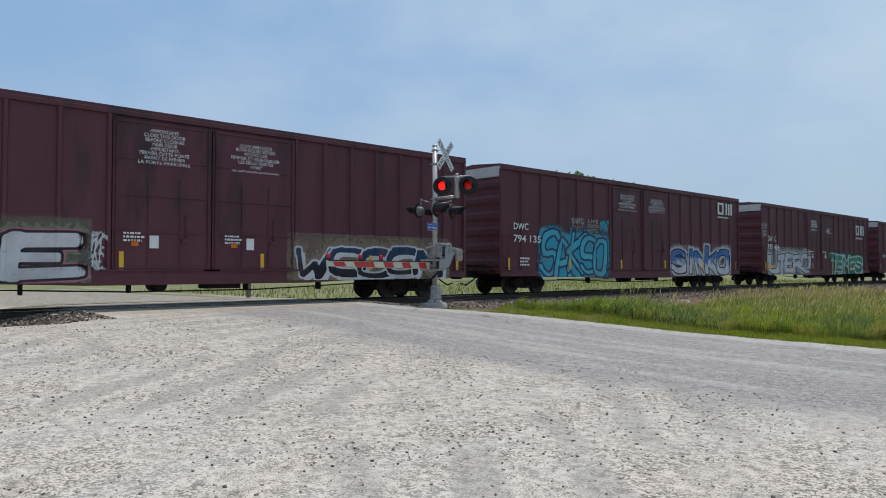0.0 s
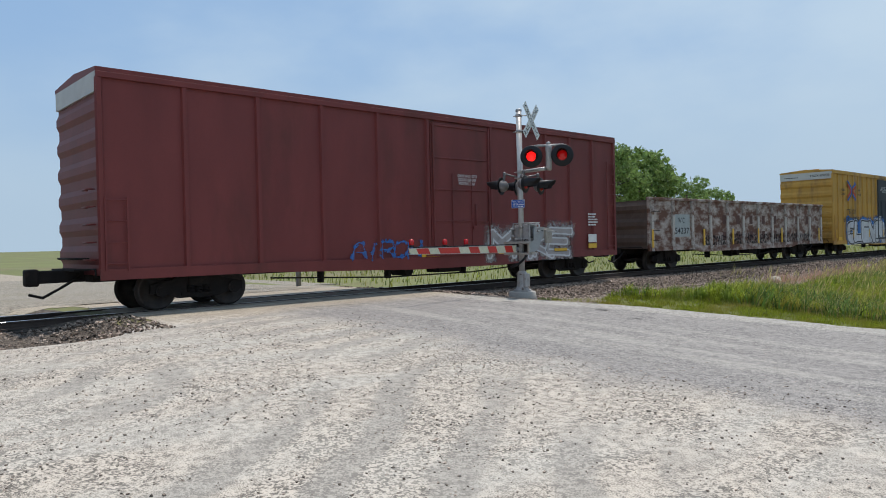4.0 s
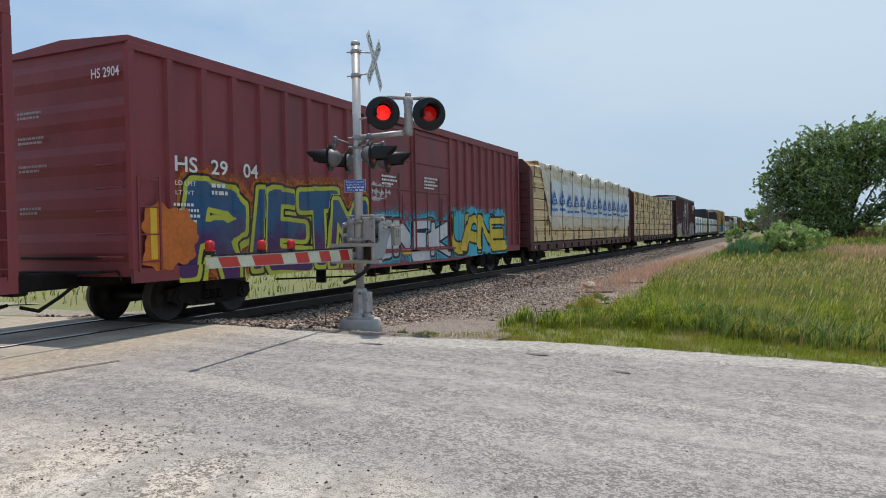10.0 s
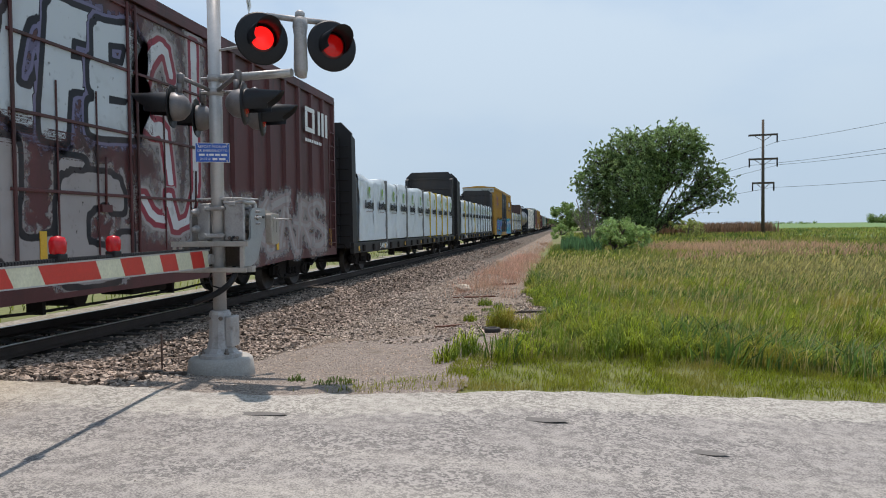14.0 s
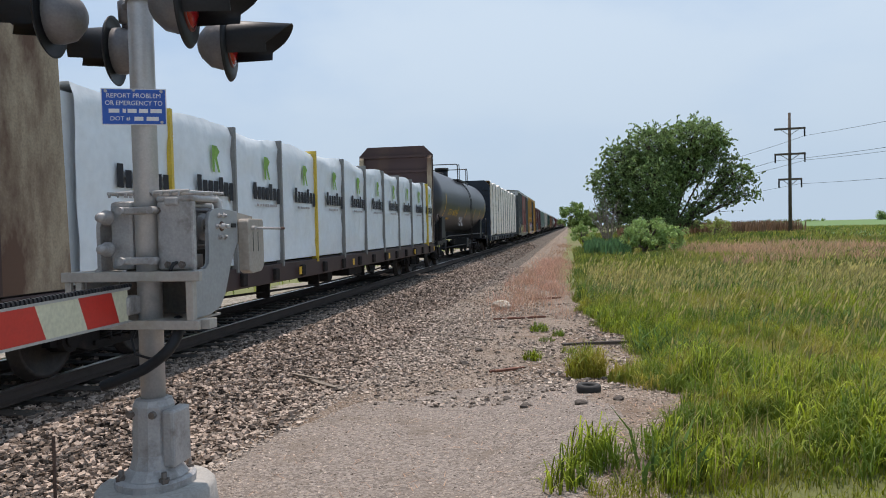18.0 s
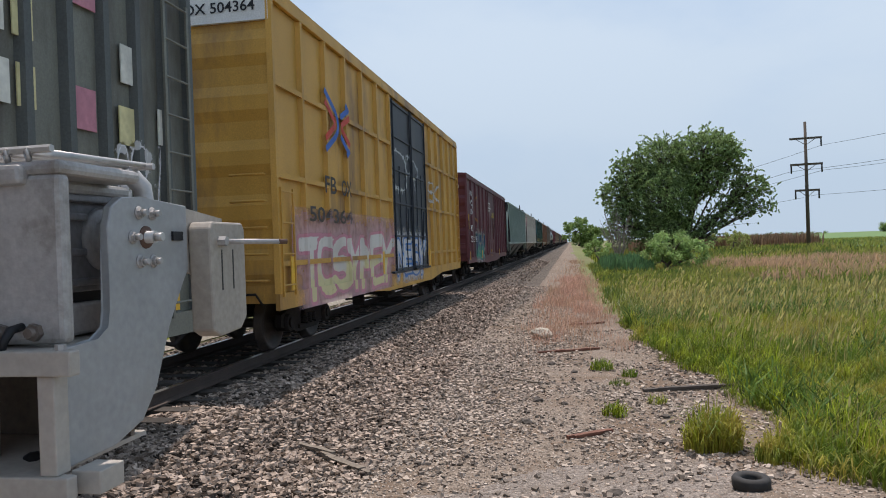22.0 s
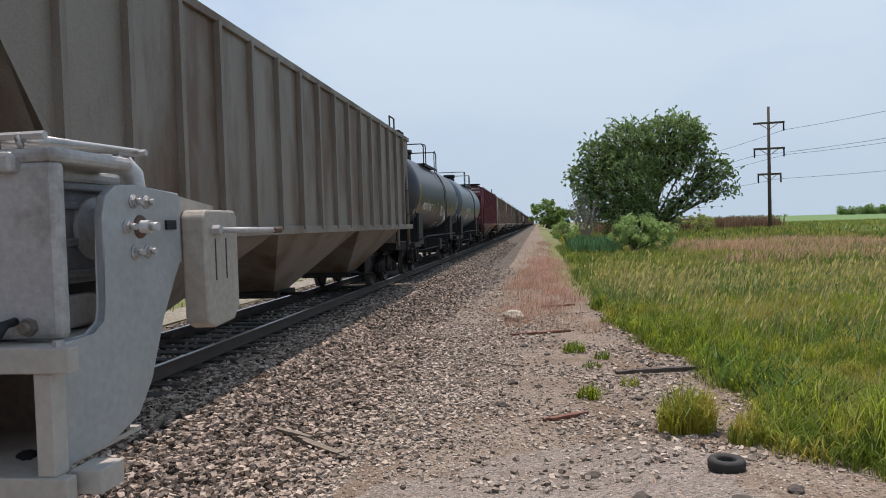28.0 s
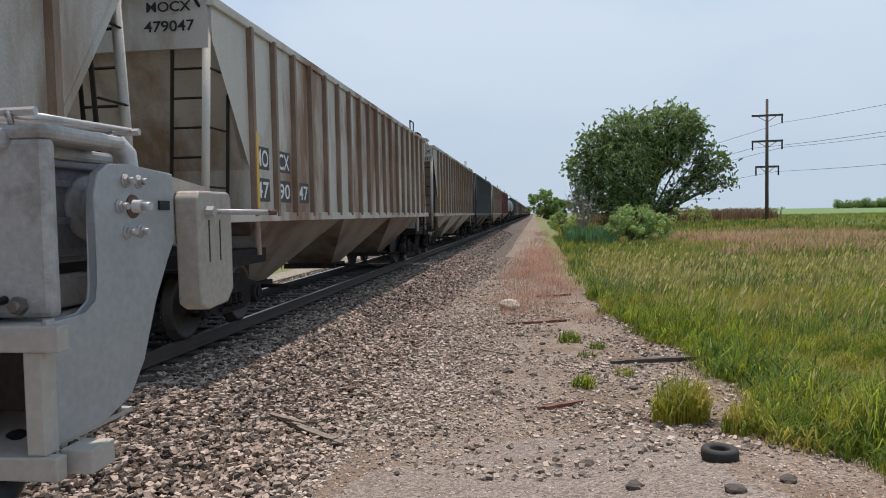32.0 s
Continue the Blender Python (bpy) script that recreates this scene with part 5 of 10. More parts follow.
# shared running gear
def truck_meshes():
    bm = bmesh.new()
    outline = [(-1.12, 0.60), (-0.62, 0.70), (-0.42, 0.80), (0.42, 0.80), (0.62, 0.70), (1.12, 0.60), (1.14, 0.40), (0.78, 0.36), (0.48, 0.26), (-0.48, 0.26), (-0.78, 0.36), (-1.14, 0.40)]
    for s in (-1, 1):
        prism(bm, outline, s * 0.95, s * 1.06)
        for y in (-0.89, 0.89):
            rod(bm, (s * 0.9, y, 0.46), (s * 1.13, y, 0.46), 0.15, 12)
            rod(bm, (s * 1.13, y, 0.46), (s * 1.16, y, 0.46), 0.09, 10)
        box(bm, min(s * 1.04, s * 1.1), max(s * 1.04, s * 1.1), -0.42, 0.42, 0.31, 0.37)
    box(bm, -1.12, 1.12, -0.24, 0.24, 0.55, 0.82)
    frame_me = mesh_of("truck", bm, M["running"])
    bm = bmesh.new()
    pts = [(0.05 * math.cos(a * 1.05), 0.075 * math.sin(a * 1.05), 0.37 + a * 0.0066) for a in range(0, 26)]
    pipe(bm, pts, 0.016, 5)
    spring_me = mesh_of("spring", bm, M["running"])
    bm = bmesh.new()
    turn = Matrix.Rotation(math.pi / 2, 4, "Y")
    for s in (-1, 1):
        prof = [(0.0, 0.66), (0.13, 0.66), (0.14, 0.70), (0.34, 0.715), (0.37, 0.69), (0.49, 0.685), (0.485, 0.715), (0.46, 0.72), (0.455, 0.815), (0.40, 0.82), (0.37, 0.78), (0.16, 0.765), (0.13, 0.85), (0.0, 0.85)]
        lathe(bm, [(r, s * z) for r, z in prof], Matrix.Translation((0, 0, 0.46)) @ turn, 28)
    rod(bm, (-0.7, 0, 0.46), (0.7, 0, 0.46), 0.08, 10)
    wheel_me = mesh_of("wheelset", bm, M["wheel"])
    bm = bmesh.new()
    box(bm, -0.16, 0.16, -1.0, 0.1, 0.72, 1.0, bevel=0.03)
    box(bm, -0.14, 0.2, -1.12, -0.85, 0.66, 1.04, bevel=0.05)
    pipe(bm, [(0.42, -0.1, 0.85), (0.45, -0.5, 0.62), (0.4, -0.85, 0.42), (0.3, -1.1, 0.5)], 0.03, 6)
    pipe(bm, [(0.2, 0.0, 1.0), (1.2, 0.0, 1.02), (1.32, -0.02, 0.86)], 0.018, 5)
    return frame_me, spring_me, wheel_me, mesh_of("coupler", bm, M["running"])


TRUCK, SPRING, WHEEL, COUPLER = truck_meshes()


def ladder_mesh(h, n, w=0.46):
    bm = bmesh.new()
    for y in (0, w):
        box(bm, 0.05, 0.075, y - 0.02, y + 0.02, -0.1, h)
    for k in range(n):
        z = 0.06 + k * (h - 0.12) / max(1, n - 1)
        rod(bm, (0.066, 0, z), (0.066, w, z), 0.013, 6)
    return mesh_of("ladder", bm, M["running"])


LADDER_TALL, LADDER_LOW = ladder_mesh(3.3, 9), ladder_mesh(1.5, 4)


def gear(car, length, inset=2.35):
    """Two trucks, couplers and brake rigging."""
    for y in (inset, length - inset):
        t = part("truck", TRUCK, None, car, "black cast side frames", pose(0, y, 0))
        for sx in (-1.09, 1.09):
            for d in (-0.2, 0.0, 0.2):
                part("spring", SPRING, None, t, m=pose(sx, d, 0))
        for d in (-0.89, 0.89):
            part("wheelset", WHEEL, None, t, "worn steel wheels", pose(0, d, 0))
    part("coupler", COUPLER, None, car)
    part("coupler", COUPLER, None, car, m=pose(0, length, 0, 0, 0, 180))


def rigging(car, length, z=0.72):
    bm = bmesh.new()
    box(bm, -0.3, 0.3, 0.2, length - 0.2, z - 0.02, z + 0.3)
    pipe(bm, [(1.2, 4.2, 0.62), (1.2, length * 0.42, 0.45), (1.2, length * 0.6, 0.45), (1.2, length - 4.2, 0.62)], 0.022, 5)
    for y in (length * 0.3, length * 0.42, length * 0.58, length * 0.7):
        box(bm, 1.05, 1.3, y - 0.03, y + 0.03, 0.42, z + 0.05)
    rod(bm, (0.5, length * 0.46, 0.62), (1.25, length * 0.46, 0.62), 0.17, 12)
    box(bm, 0.7, 1.3, length * 0.52, length * 0.57, 0.5, z + 0.05, bevel=0.03)
    part("brake_rigging", bm, M["running"], car)


def start(kind, label, c0):
    car = tagged(new(kind), label, kind.replace("_", " "), group="wagons of the train")
    TRAIN.append((car, c0))
    return car


def corrugated(bm, x0, x1, z0, z1, n, y, deep, out=-1):
    """A wagon's end: broad horizontal ribs."""
    pts = []
    h = (z1 - z0) / n
    for k in range(n):
        a = z0 + k * h
        pts += [(y, a), (y, a + 0.22 * h), (y + out * deep, a + 0.42 * h), (y + out * deep, a + 0.68 * h), (y, a + 0.88 * h)]
    pts += [(y, z1), (y - out * 0.05, z1), (y - out * 0.05, z0)]
    prism(bm, pts, x0, x1)


def boxcar(label, c0, c1, H, col, doors, door_col=None, posts=14, post_w=0.11, deep=0.034, cap=None, z0=0.72, ribs=6, bars=3, end_col=None, roof_col=None, chord=None, post_col=None):
    """A boxcar: doors is a list of (y0, y1)."""
    L = c1 - c0
    car = start("boxcar", label, c0)
    door_col, chord, end_col = door_col or col, chord or col, end_col or col
    top = H - 0.14
    bm = bmesh.new()
    box(bm, -SIDE, SIDE - 0.035, 0.06, L - 0.06, z0 + 0.16, top)
    part("body", bm, col, car)
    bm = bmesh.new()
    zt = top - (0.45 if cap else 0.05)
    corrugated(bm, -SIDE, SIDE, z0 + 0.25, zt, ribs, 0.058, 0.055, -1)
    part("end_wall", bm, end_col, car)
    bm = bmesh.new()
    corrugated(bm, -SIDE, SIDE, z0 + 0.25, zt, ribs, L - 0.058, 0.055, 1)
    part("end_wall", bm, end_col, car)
    if cap:
        bm = bmesh.new()
        box(bm, -SIDE, SIDE, 0.0, 0.057, zt + 0.02, top)
        part("end_panel", bm, cap, car, "pale upper end panel")
    bm = bmesh.new()
    prism(bm, [(-SIDE - 0.03, top), (SIDE + 0.03, top), (SIDE + 0.03, H - 0.05), (0.0, H + 0.06), (-SIDE - 0.03, H - 0.05)], 0, 1)
    bm.transform(Matrix(((0, 1, 0, 0), (L, 0, 0, 0), (0, 0, 1, 0), (0, 0, 0, 1))))
    for k in range(int(L / 1.2)):
        y = 0.6 + k * 1.2
        prism(bm, [(y - 0.03, H - 0.05), (y + 0.03, H - 0.05), (y + 0.03, H + 0.09), (y - 0.03, H + 0.09)], -0.6, 0.6)
    part("roof", bm, roof_col or col, car, "ribbed metal roof")
    bm = bmesh.new()
    box(bm, SIDE - 0.02, SIDE + 0.045, 0.0, L, top - 0.13, top - 0.005, bevel=0.008)
    part("top_chord", bm, chord, car)
    bm = bmesh.new()
    d0, d1 = (doors[0][0], doors[-1][1]) if doors else (L * 0.45, L * 0.55)
    prism(bm, [(0.0, z0 + 0.3), (L, z0 + 0.3), (L, z0 + 0.06), (L - 3.9, z0 + 0.06), (d1 + 0.6, z0 - 0.08), (d0 - 0.6, z0 - 0.08), (3.9, z0 + 0.06), (0.0, z0 + 0.06)], SIDE - 0.03, SIDE + 0.036)
    part("side_sill", bm, col, car)
    # posts on either side of the doors
    bm = bmesh.new()
    hat = [(-0.035, -post_w / 2 - 0.02), (deep, -post_w / 2 + 0.01), (deep, post_w / 2 - 0.01), (-0.035, post_w / 2 + 0.02)]
    lo = [bm.verts.new((a, b, z0 + 0.3)) for a, b in hat]
    hi = [bm.verts.new((a, b, top - 0.13)) for a, b in hat]
    for i in range(4):
        bm.faces.new((lo[i], lo[(i + 1) % 4], hi[(i + 1) % 4], hi[i]))
    bm.faces.new(lo[::-1]), bm.faces.new(hi)
    post = mesh_of("side_post", bm, post_col or col)
    RELIEF[car.name] = (list(np.linspace(0.06, d0 - 0.06, posts // 2)) + list(np.linspace(d1 + 0.06, L - 0.06, posts - posts // 2)), post_w / 2 - 0.01, deep, doors, z0 + 0.3)
    ys = list(np.linspace(0.06, d0 - 0.06, posts // 2)) + list(np.linspace(d1 + 0.06, L - 0.06, posts - posts // 2))
    for y in ys:
        part("side_post", post, None, car, m=pose(SIDE, y, 0))
    for y0, y1 in doors:
        bm = bmesh.new()
        box(bm, SIDE - 0.036, SIDE + 0.03, y0 + 0.02, y1 - 0.02, z0 + 0.34, top - 0.2, bevel=0.01)
        door = part("door", bm, door_col, car, "sliding steel door")
        for k in range(bars + 2):
            z = z0 + 0.38 + k * (top - z0 - 0.66) / (bars + 1)
            bm = bmesh.new()
            box(bm, SIDE + 0.03, SIDE + 0.062, y0 + 0.05, y1 - 0.05, z - 0.022, z + 0.022, bevel=0.006)
            part("door_rib", bm, door_col, door)
        for f in (0.04, 0.34, 0.66, 0.96):
            y = y0 + f * (y1 - y0)
            bm = bmesh.new()
            if f in (0.04, 0.96):
                rod(bm, (SIDE + 0.062, y, z0 + 0.32), (SIDE + 0.062, y, top - 0.2), 0.024, 6)
            else:
                rod(bm, (SIDE + 0.05, y, z0 + 0.32), (SIDE + 0.05, y, z0 + 0.32 + (top - z0 - 0.5) * 0.62), 0.013, 6)
            part("lock_rod", bm, door_col, door)
        yb = y0 + 0.72 * (y1 - y0)
        bm = bmesh.new()
        pipe(bm, [(SIDE + 0.06, yb, z0 + 1.2), (SIDE + 0.075, yb, z0 + 1.9)], 0.018, 6)
        box(bm, SIDE + 0.03, SIDE + 0.08, yb - 0.12, yb + 0.12, z0 + 1.1, z0 + 1.21)
        part("latch", bm, door_col, door)
        bm = bmesh.new()
        for za, zb in ((z0 + 0.29, z0 + 0.345), (top - 0.2, top - 0.14)):
            box(bm, SIDE, SIDE + 0.085, y0 - 0.25, y1 + 0.25, za, zb, bevel=0.006)
            break
        part("door_track", bm, door_col, car)
    for y, m, f in ((0.12, LADDER_LOW, z0 + 0.35), (L - 0.6, LADDER_TALL, z0 + 0.35)):
        rungs = m.copy()
        rungs.materials.clear()
        rungs.materials.append(col)
        part("ladder", rungs, None, car, m=pose(SIDE - 0.01, y, f))
    for k in range(5):
        bm = bmesh.new()
        z = z0 + 0.5 + k * 0.38
        pipe(bm, [(SIDE - 0.1, -0.03, z), (SIDE - 0.1, -0.16, z), (SIDE - 0.6, -0.16, z), (SIDE - 0.6, -0.03, z)], 0.014, 5)
        part("grab_iron", bm, end_col, car)
    bm = bmesh.new()
    pipe(bm, [(-0.9, -0.03, 1.25), (-0.9, -0.2, 1.25), (0.9, -0.2, 1.25), (0.9, -0.03, 1.25)], 0.02, 5)
    part("end_rail", bm, M["running"], car)
    bm = bmesh.new()
    box(bm, -0.9, 0.9, -0.35, -0.03, 0.98, 1.02)
    part("end_platform", bm, M["running"], car)
    gear(car, L)
    rigging(car, L, z0)
    return car


def reflectors(car, L, zs=(1.05, 1.55), n=6, x=None, m=None):
    for k in range(n):
        y = 0.5 + k * (L - 1.0) / (n - 1)
        patch(car, y - 0.06, y + 0.06, zs[0], zs[1], m or M["yellow"], SIDE + 0.05 if x is None else x, "reflector", "yellow reflective strip")


def hopper(label, c0, c1, H, col, ribs=16, bay_col=None, cap=None, end_col=None, bays=3, post_col=None, board=None):
    """A covered hopper: ribbed sides, slope sheets, discharge bays below, running boards on the roof."""
    L = c1 - c0
    car = start("covered_hopper", label, c0)
    bay_col, end_col = bay_col or col, end_col or col
    e, zs = 1.45, 1.68
    bm = bmesh.new()
    prism(bm, [(0.35, H - 0.12), (L - 0.35, H - 0.12), (L - 0.35, H - 0.55), (L - e, 2.5), (L - e, zs), (e, zs), (e, 2.5), (0.35, H - 0.55)], -SIDE, SIDE)
    bm.normal_update()
    for f in bm.faces:
        f.material_index = 1 if abs(f.normal.y) > 0.3 else 0
    part("body", bm, [col, end_col], car)
    bm = bmesh.new()
    prism(bm, [(-SIDE, H - 0.12), (SIDE, H - 0.12), (0.9, H), (-0.9, H)], 0, 1)
    bm.transform(Matrix(((0, 1, 0, 0), (L - 0.7, 0, 0, 0.35), (0, 0, 1, 0), (0, 0, 0, 1))))
    part("roof", bm, col, car)
    bm = bmesh.new()
    for s in (-1, 1):
        for k in range(int(L / 0.25)):
            y = 0.2 + k * 0.25
            box(bm, s * 0.75 - 0.28, s * 0.75 + 0.28, y, y + 0.06, H + 0.12, H + 0.15)
        for y in np.arange(0.4, L - 0.2, 2.0):
            rod(bm, (s * 0.75, y, H - 0.02), (s * 0.75, y, H + 0.12), 0.03, 5)
    for k in range(11):      # crossover grating at each end
        for ya in (-0.12 + 0.07 * k, L - 0.65 + 0.07 * k):
            box(bm, -1.35, 1.35, ya, ya + 0.028, H + 0.10, H + 0.135)
    for ya in (-0.12, 0.58, L - 0.65, L + 0.08):
        box(bm, -1.35, 1.35, ya - 0.02, ya + 0.02, H + 0.06, H + 0.14)
    for sx in (-1.3, 1.3):
        for ya in (0.0, L):
            rod(bm, (sx, ya, H + 0.08), (sx * 1.1, 0.38 if ya == 0 else L - 0.38, H - 0.3), 0.022, 5)
    pipe(bm, [(1.1, L - 0.9, H - 0.1), (1.1, L - 0.9, H + 0.55), (1.1, L - 0.2, H + 0.55), (1.1, L - 0.2, H - 0.1)], 0.02, 5)
    part("running_board", bm, board or M["running"], car)
    bm = bmesh.new()
    rod(bm, (0, 0, H - 0.02), (0, 0, H + 0.14), 0.36, 14)
    lid = mesh_of("hatch", bm, col)
    for y in np.linspace(1.4, L - 1.4, 8):
        part("hatch", lid, None, car, m=pose(0, y, 0))
    # side posts
    bm = bmesh.new()
    vs = box(bm, 0, 0.085, -0.045, 0.045, zs, H - 0.2)
    post = mesh_of("side_post", bm, post_col or col)
    for k, y in enumerate(np.linspace(e + 0.05, L - e - 0.05, ribs)):
        part("side_post", post, None, car, m=pose(SIDE, y, 0))
    for nm, za, zb, out in (("top_chord", H - 0.22, H - 0.1, 0.05), ("side_sill", zs - 0.08, zs + 0.06, 0.06)):
        bm = bmesh.new()
        a = 0.3 if nm == "top_chord" else 0.1
        box(bm, SIDE - 0.04, SIDE + out, a, L - a, za, zb, bevel=0.01)
        part(nm, bm, col, car)
    for s, y in ((1, 0.35), (-1, L - 0.35)):
        bm = bmesh.new()
        vs = [bm.verts.new((SIDE + 0.003, p, q)) for p, q in ((y, H - 0.5), (y + s * (e - 0.35), 2.48), (y + s * (e - 0.35), 2.36), (y - s * 0.0, H - 0.66))]
        bm.faces.new(vs)
        part("slope_flange", bm, col, car)
    # discharge bays
    w = (L - 2 * e) / bays
    for k in range(bays):
        ya, yb = e + k * w, e + (k + 1) * w
        bm = bmesh.new()
        ym = (ya + yb) / 2
        ring = [[bm.verts.new(q) for q in ((sx * SIDE * 0.98, ya + 0.03, zs - 0.02), (sx * SIDE * 0.98, yb - 0.03, zs - 0.02), (sx * 0.55, ym + 0.4, 0.5), (sx * 0.55, ym - 0.4, 0.5))] for sx in (-1, 1)]
        bm.faces.new(ring[0]), bm.faces.new(ring[1][::-1])
        for q in range(4):
            bm.faces.new((ring[0][q], ring[1][q], ring[1][(q + 1) % 4], ring[0][(q + 1) % 4]))
        bay = part("hopper_bay", bm, bay_col, car, "sloping discharge bay")
        bm = bmesh.new()
        box(bm, -0.65, 0.65, ym - 0.5, ym + 0.5, 0.38, 0.5)
        rod(bm, (0.6, ym - 0.3, 0.45), (1.25, ym - 0.3, 0.45), 0.035, 8)
        part("outlet_gate", bm, M["running"], bay)
    # end platforms, posts and ladders
    for s, y in ((1, 0.0), (-1, L)):
        bm = bmesh.new()
        box(bm, -1.45, 1.45, min(y, y + s * 2.2), max(y, y + s * 2.2), 0.98, 1.2)
        box(bm, -0.25, 0.25, min(y, y + s * 3.5), max(y, y + s * 3.5), 0.72, 1.0)
        part("end_sill", bm, M["running"], car)
        for sx in (-1, 1):
            bm = bmesh.new()
            pipe(bm, [(sx * 1.46, y + s * 0.12, 1.1), (sx * 1.46, y + s * 0.4, H - 0.2)], 0.055, 6)
            pipe(bm, [(sx * 1.46, y + s * 1.9, 1.1), (sx * 1.46, y + s * 1.75, 2.4)], 0.05, 6)
            part("end_post", bm, col, car)
        bm = bmesh.new()
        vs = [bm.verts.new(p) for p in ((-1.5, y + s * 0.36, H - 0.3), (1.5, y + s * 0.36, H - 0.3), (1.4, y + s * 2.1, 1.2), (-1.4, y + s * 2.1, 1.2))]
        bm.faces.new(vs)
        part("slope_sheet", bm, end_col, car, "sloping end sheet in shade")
        bm = bmesh.new()
        for k in range(8):
            z = 1.3 + k * 0.38
            yy = y + s * (0.12 + 0.28 * (z - 1.1) / (H - 1.3))
            rod(bm, (1.0, yy, z), (1.5, yy, z), 0.016, 5)
            if k % 2 == 0:
                rod(bm, (1.5, yy, z), (1.5, yy + s * 0.5, z), 0.014, 5)
        rod(bm, (1.0, y + s * 0.12, 1.1), (1.0, y + s * 0.4, H - 0.2), 0.025, 5)
        rod(bm, (1.5, y + s * 0.65, 0.7), (1.5, y + s * 0.9, 3.6), 0.025, 5)
        rod(bm, (1.5, y + s * 0.1, 0.55), (1.5, y + s * 0.65, 0.55), 0.02, 5)
        rod(bm, (1.5, y + s * 0.1, 0.55), (1.5, y + s * 0.1, 1.1), 0.02, 5)
        part("end_ladder", bm, M["running"], car)
        bm = bmesh.new()
        box(bm, -1.5, 1.5, min(y + s * 0.3, y + s * 0.36), max(y + s * 0.3, y + s * 0.36), H - 0.75, H - 0.13)
        part("end_panel", bm, cap or col, car)
    gear(car, L, 1.75)
    return car


def tank(label, c0, c1, col, top=4.3, mid=0.4, ladder_at=0.0):
    """A tank wagon with platform, ladder and saddles."""
    L = c1 - c0
    car = start("tank_wagon", label, c0)
    r, zc = 1.5, top - 1.5
    lay = Matrix(((1, 0, 0, 0), (0, 0, 1, 0), (0, -1, 0, zc), (0, 0, 0, 1)))
    bm = bmesh.new()
    prof = [(0.0, 0.4)] + [(r * math.sin(a * math.pi / 16), 0.4 + 0.75 * (1 - math.cos(a * math.pi / 16))) for a in range(1, 9)]
    prof += [(r, 1.4), (r, L * 0.33), (r, L * 0.66), (r, L - 1.4)]
    prof += [(r * math.sin(a * math.pi / 16), L - 0.4 - 0.75 * (1 - math.cos(a * math.pi / 16))) for a in range(8, 0, -1)] + [(0.0, L - 0.4)]
    lathe(bm, prof, lay, 48)
    part("tank", bm, col, car)
    ym = L / 2 + mid
    bm = bmesh.new()
    rod(bm, (0, ym, top - 0.1), (0, ym, top + 0.30), 0.34, 18)
    rod(bm, (0, ym, top + 0.30), (0, ym, top + 0.46), 0.38, 18)
    rod(bm, (0, ym - 0.9, top - 0.1), (0, ym - 0.9, top + 0.16), 0.25, 14)
    part("manway", bm, M["black"], car)
    bm = bmesh.new()
    for s in (-1, 1):
        for k in range(9):      # slatted walkway on each side of the manway
            box(bm, s * 0.88 - 0.3, s * 0.88 + 0.3, ym - 1.75 + k * 0.39, ym - 1.75 + k * 0.39 + 0.27, top - 0.30, top - 0.27)
        for x in (0.58, 1.18):
            box(bm, s * x - 0.02, s * x + 0.02, ym - 1.77, ym + 1.77, top - 0.36, top - 0.27)
    part("walkway", bm, M["black"], car, "black slatted walkway")
    for e in (-1, 1):           # a hoop rail across each end, returning along the sides
        bm = bmesh.new()
        y = ym + e * 1.75
        for s in (-1, 1):
            pipe(bm, [(0, y, top + 0.50), (s * 1.06, y, top + 0.50), (s * 1.13, y, top + 0.46), (s * 1.15, y, top + 0.38), (s * 1.15, y, top - 0.42)], 0.024, 6)
            pipe(bm, [(s * 1.13, y, top + 0.46), (s * 1.15, y - e * 0.4, top + 0.50), (s * 1.15, y - e * 0.52, top + 0.46), (s * 1.15, y - e * 0.56, top + 0.36), (s * 1.15, y - e * 0.56, top - 0.42)], 0.022, 6)
        part("hoop_rail", bm, M["black"], car, "black hoop handrail")
    bm = bmesh.new()
    out = [(math.sqrt(max(r * r - (z - zc) ** 2, 0)) + 0.09 if z > zc else r + 0.09, z) for z in (0.55, zc - 0.4, zc + 0.2, zc + 0.5, zc + 0.75, zc + 0.95, zc + 1.08)]
    yl = ym + ladder_at
    for y in (yl - 0.22, yl + 0.22):
        pipe(bm, [(x, y, z) for x, z in out], 0.016, 6)
    for k in range(11):
        z = 0.65 + k * 0.335
        x = np.interp(z, [q[1] for q in out], [q[0] for q in out])
        rod(bm, (x, yl - 0.22, z), (x, yl + 0.22, z), 0.011, 6)
    part("ladder", bm, M["black"], car)
    for y in (2.3, L - 2.3):
        bm = bmesh.new()
        prism(bm, [(y - 0.55, 1.0), (y + 0.55, 1.0), (y + 0.4, zc - 0.8), (y - 0.4, zc - 0.8)], -1.3, 1.3)
        part("saddle", bm, M["black"], car)
    for s, y in ((1, 0.0), (-1, L)):
        bm = bmesh.new()
        box(bm, -1.45, 1.45, min(y, y + s * 1.3), max(y, y + s * 1.3), 0.95, 1.12)
        box(bm, -0.3, 0.3, min(y, y + s * 4.0), max(y, y + s * 4.0), 0.7, 1.05)
        pipe(bm, [(1.4, y + s * 0.1, 1.1), (1.4, y + s * 0.1, 2.1), (1.4, y + s * 0.45, 2.25), (1.4, y + s * 0.8, 2.1), (1.4, y + s * 0.8, 1.1)], 0.022, 6)
        pipe(bm, [(-1.4, y + s * 0.1, 2.0), (1.4, y + s * 0.1, 2.0)], 0.02, 6)
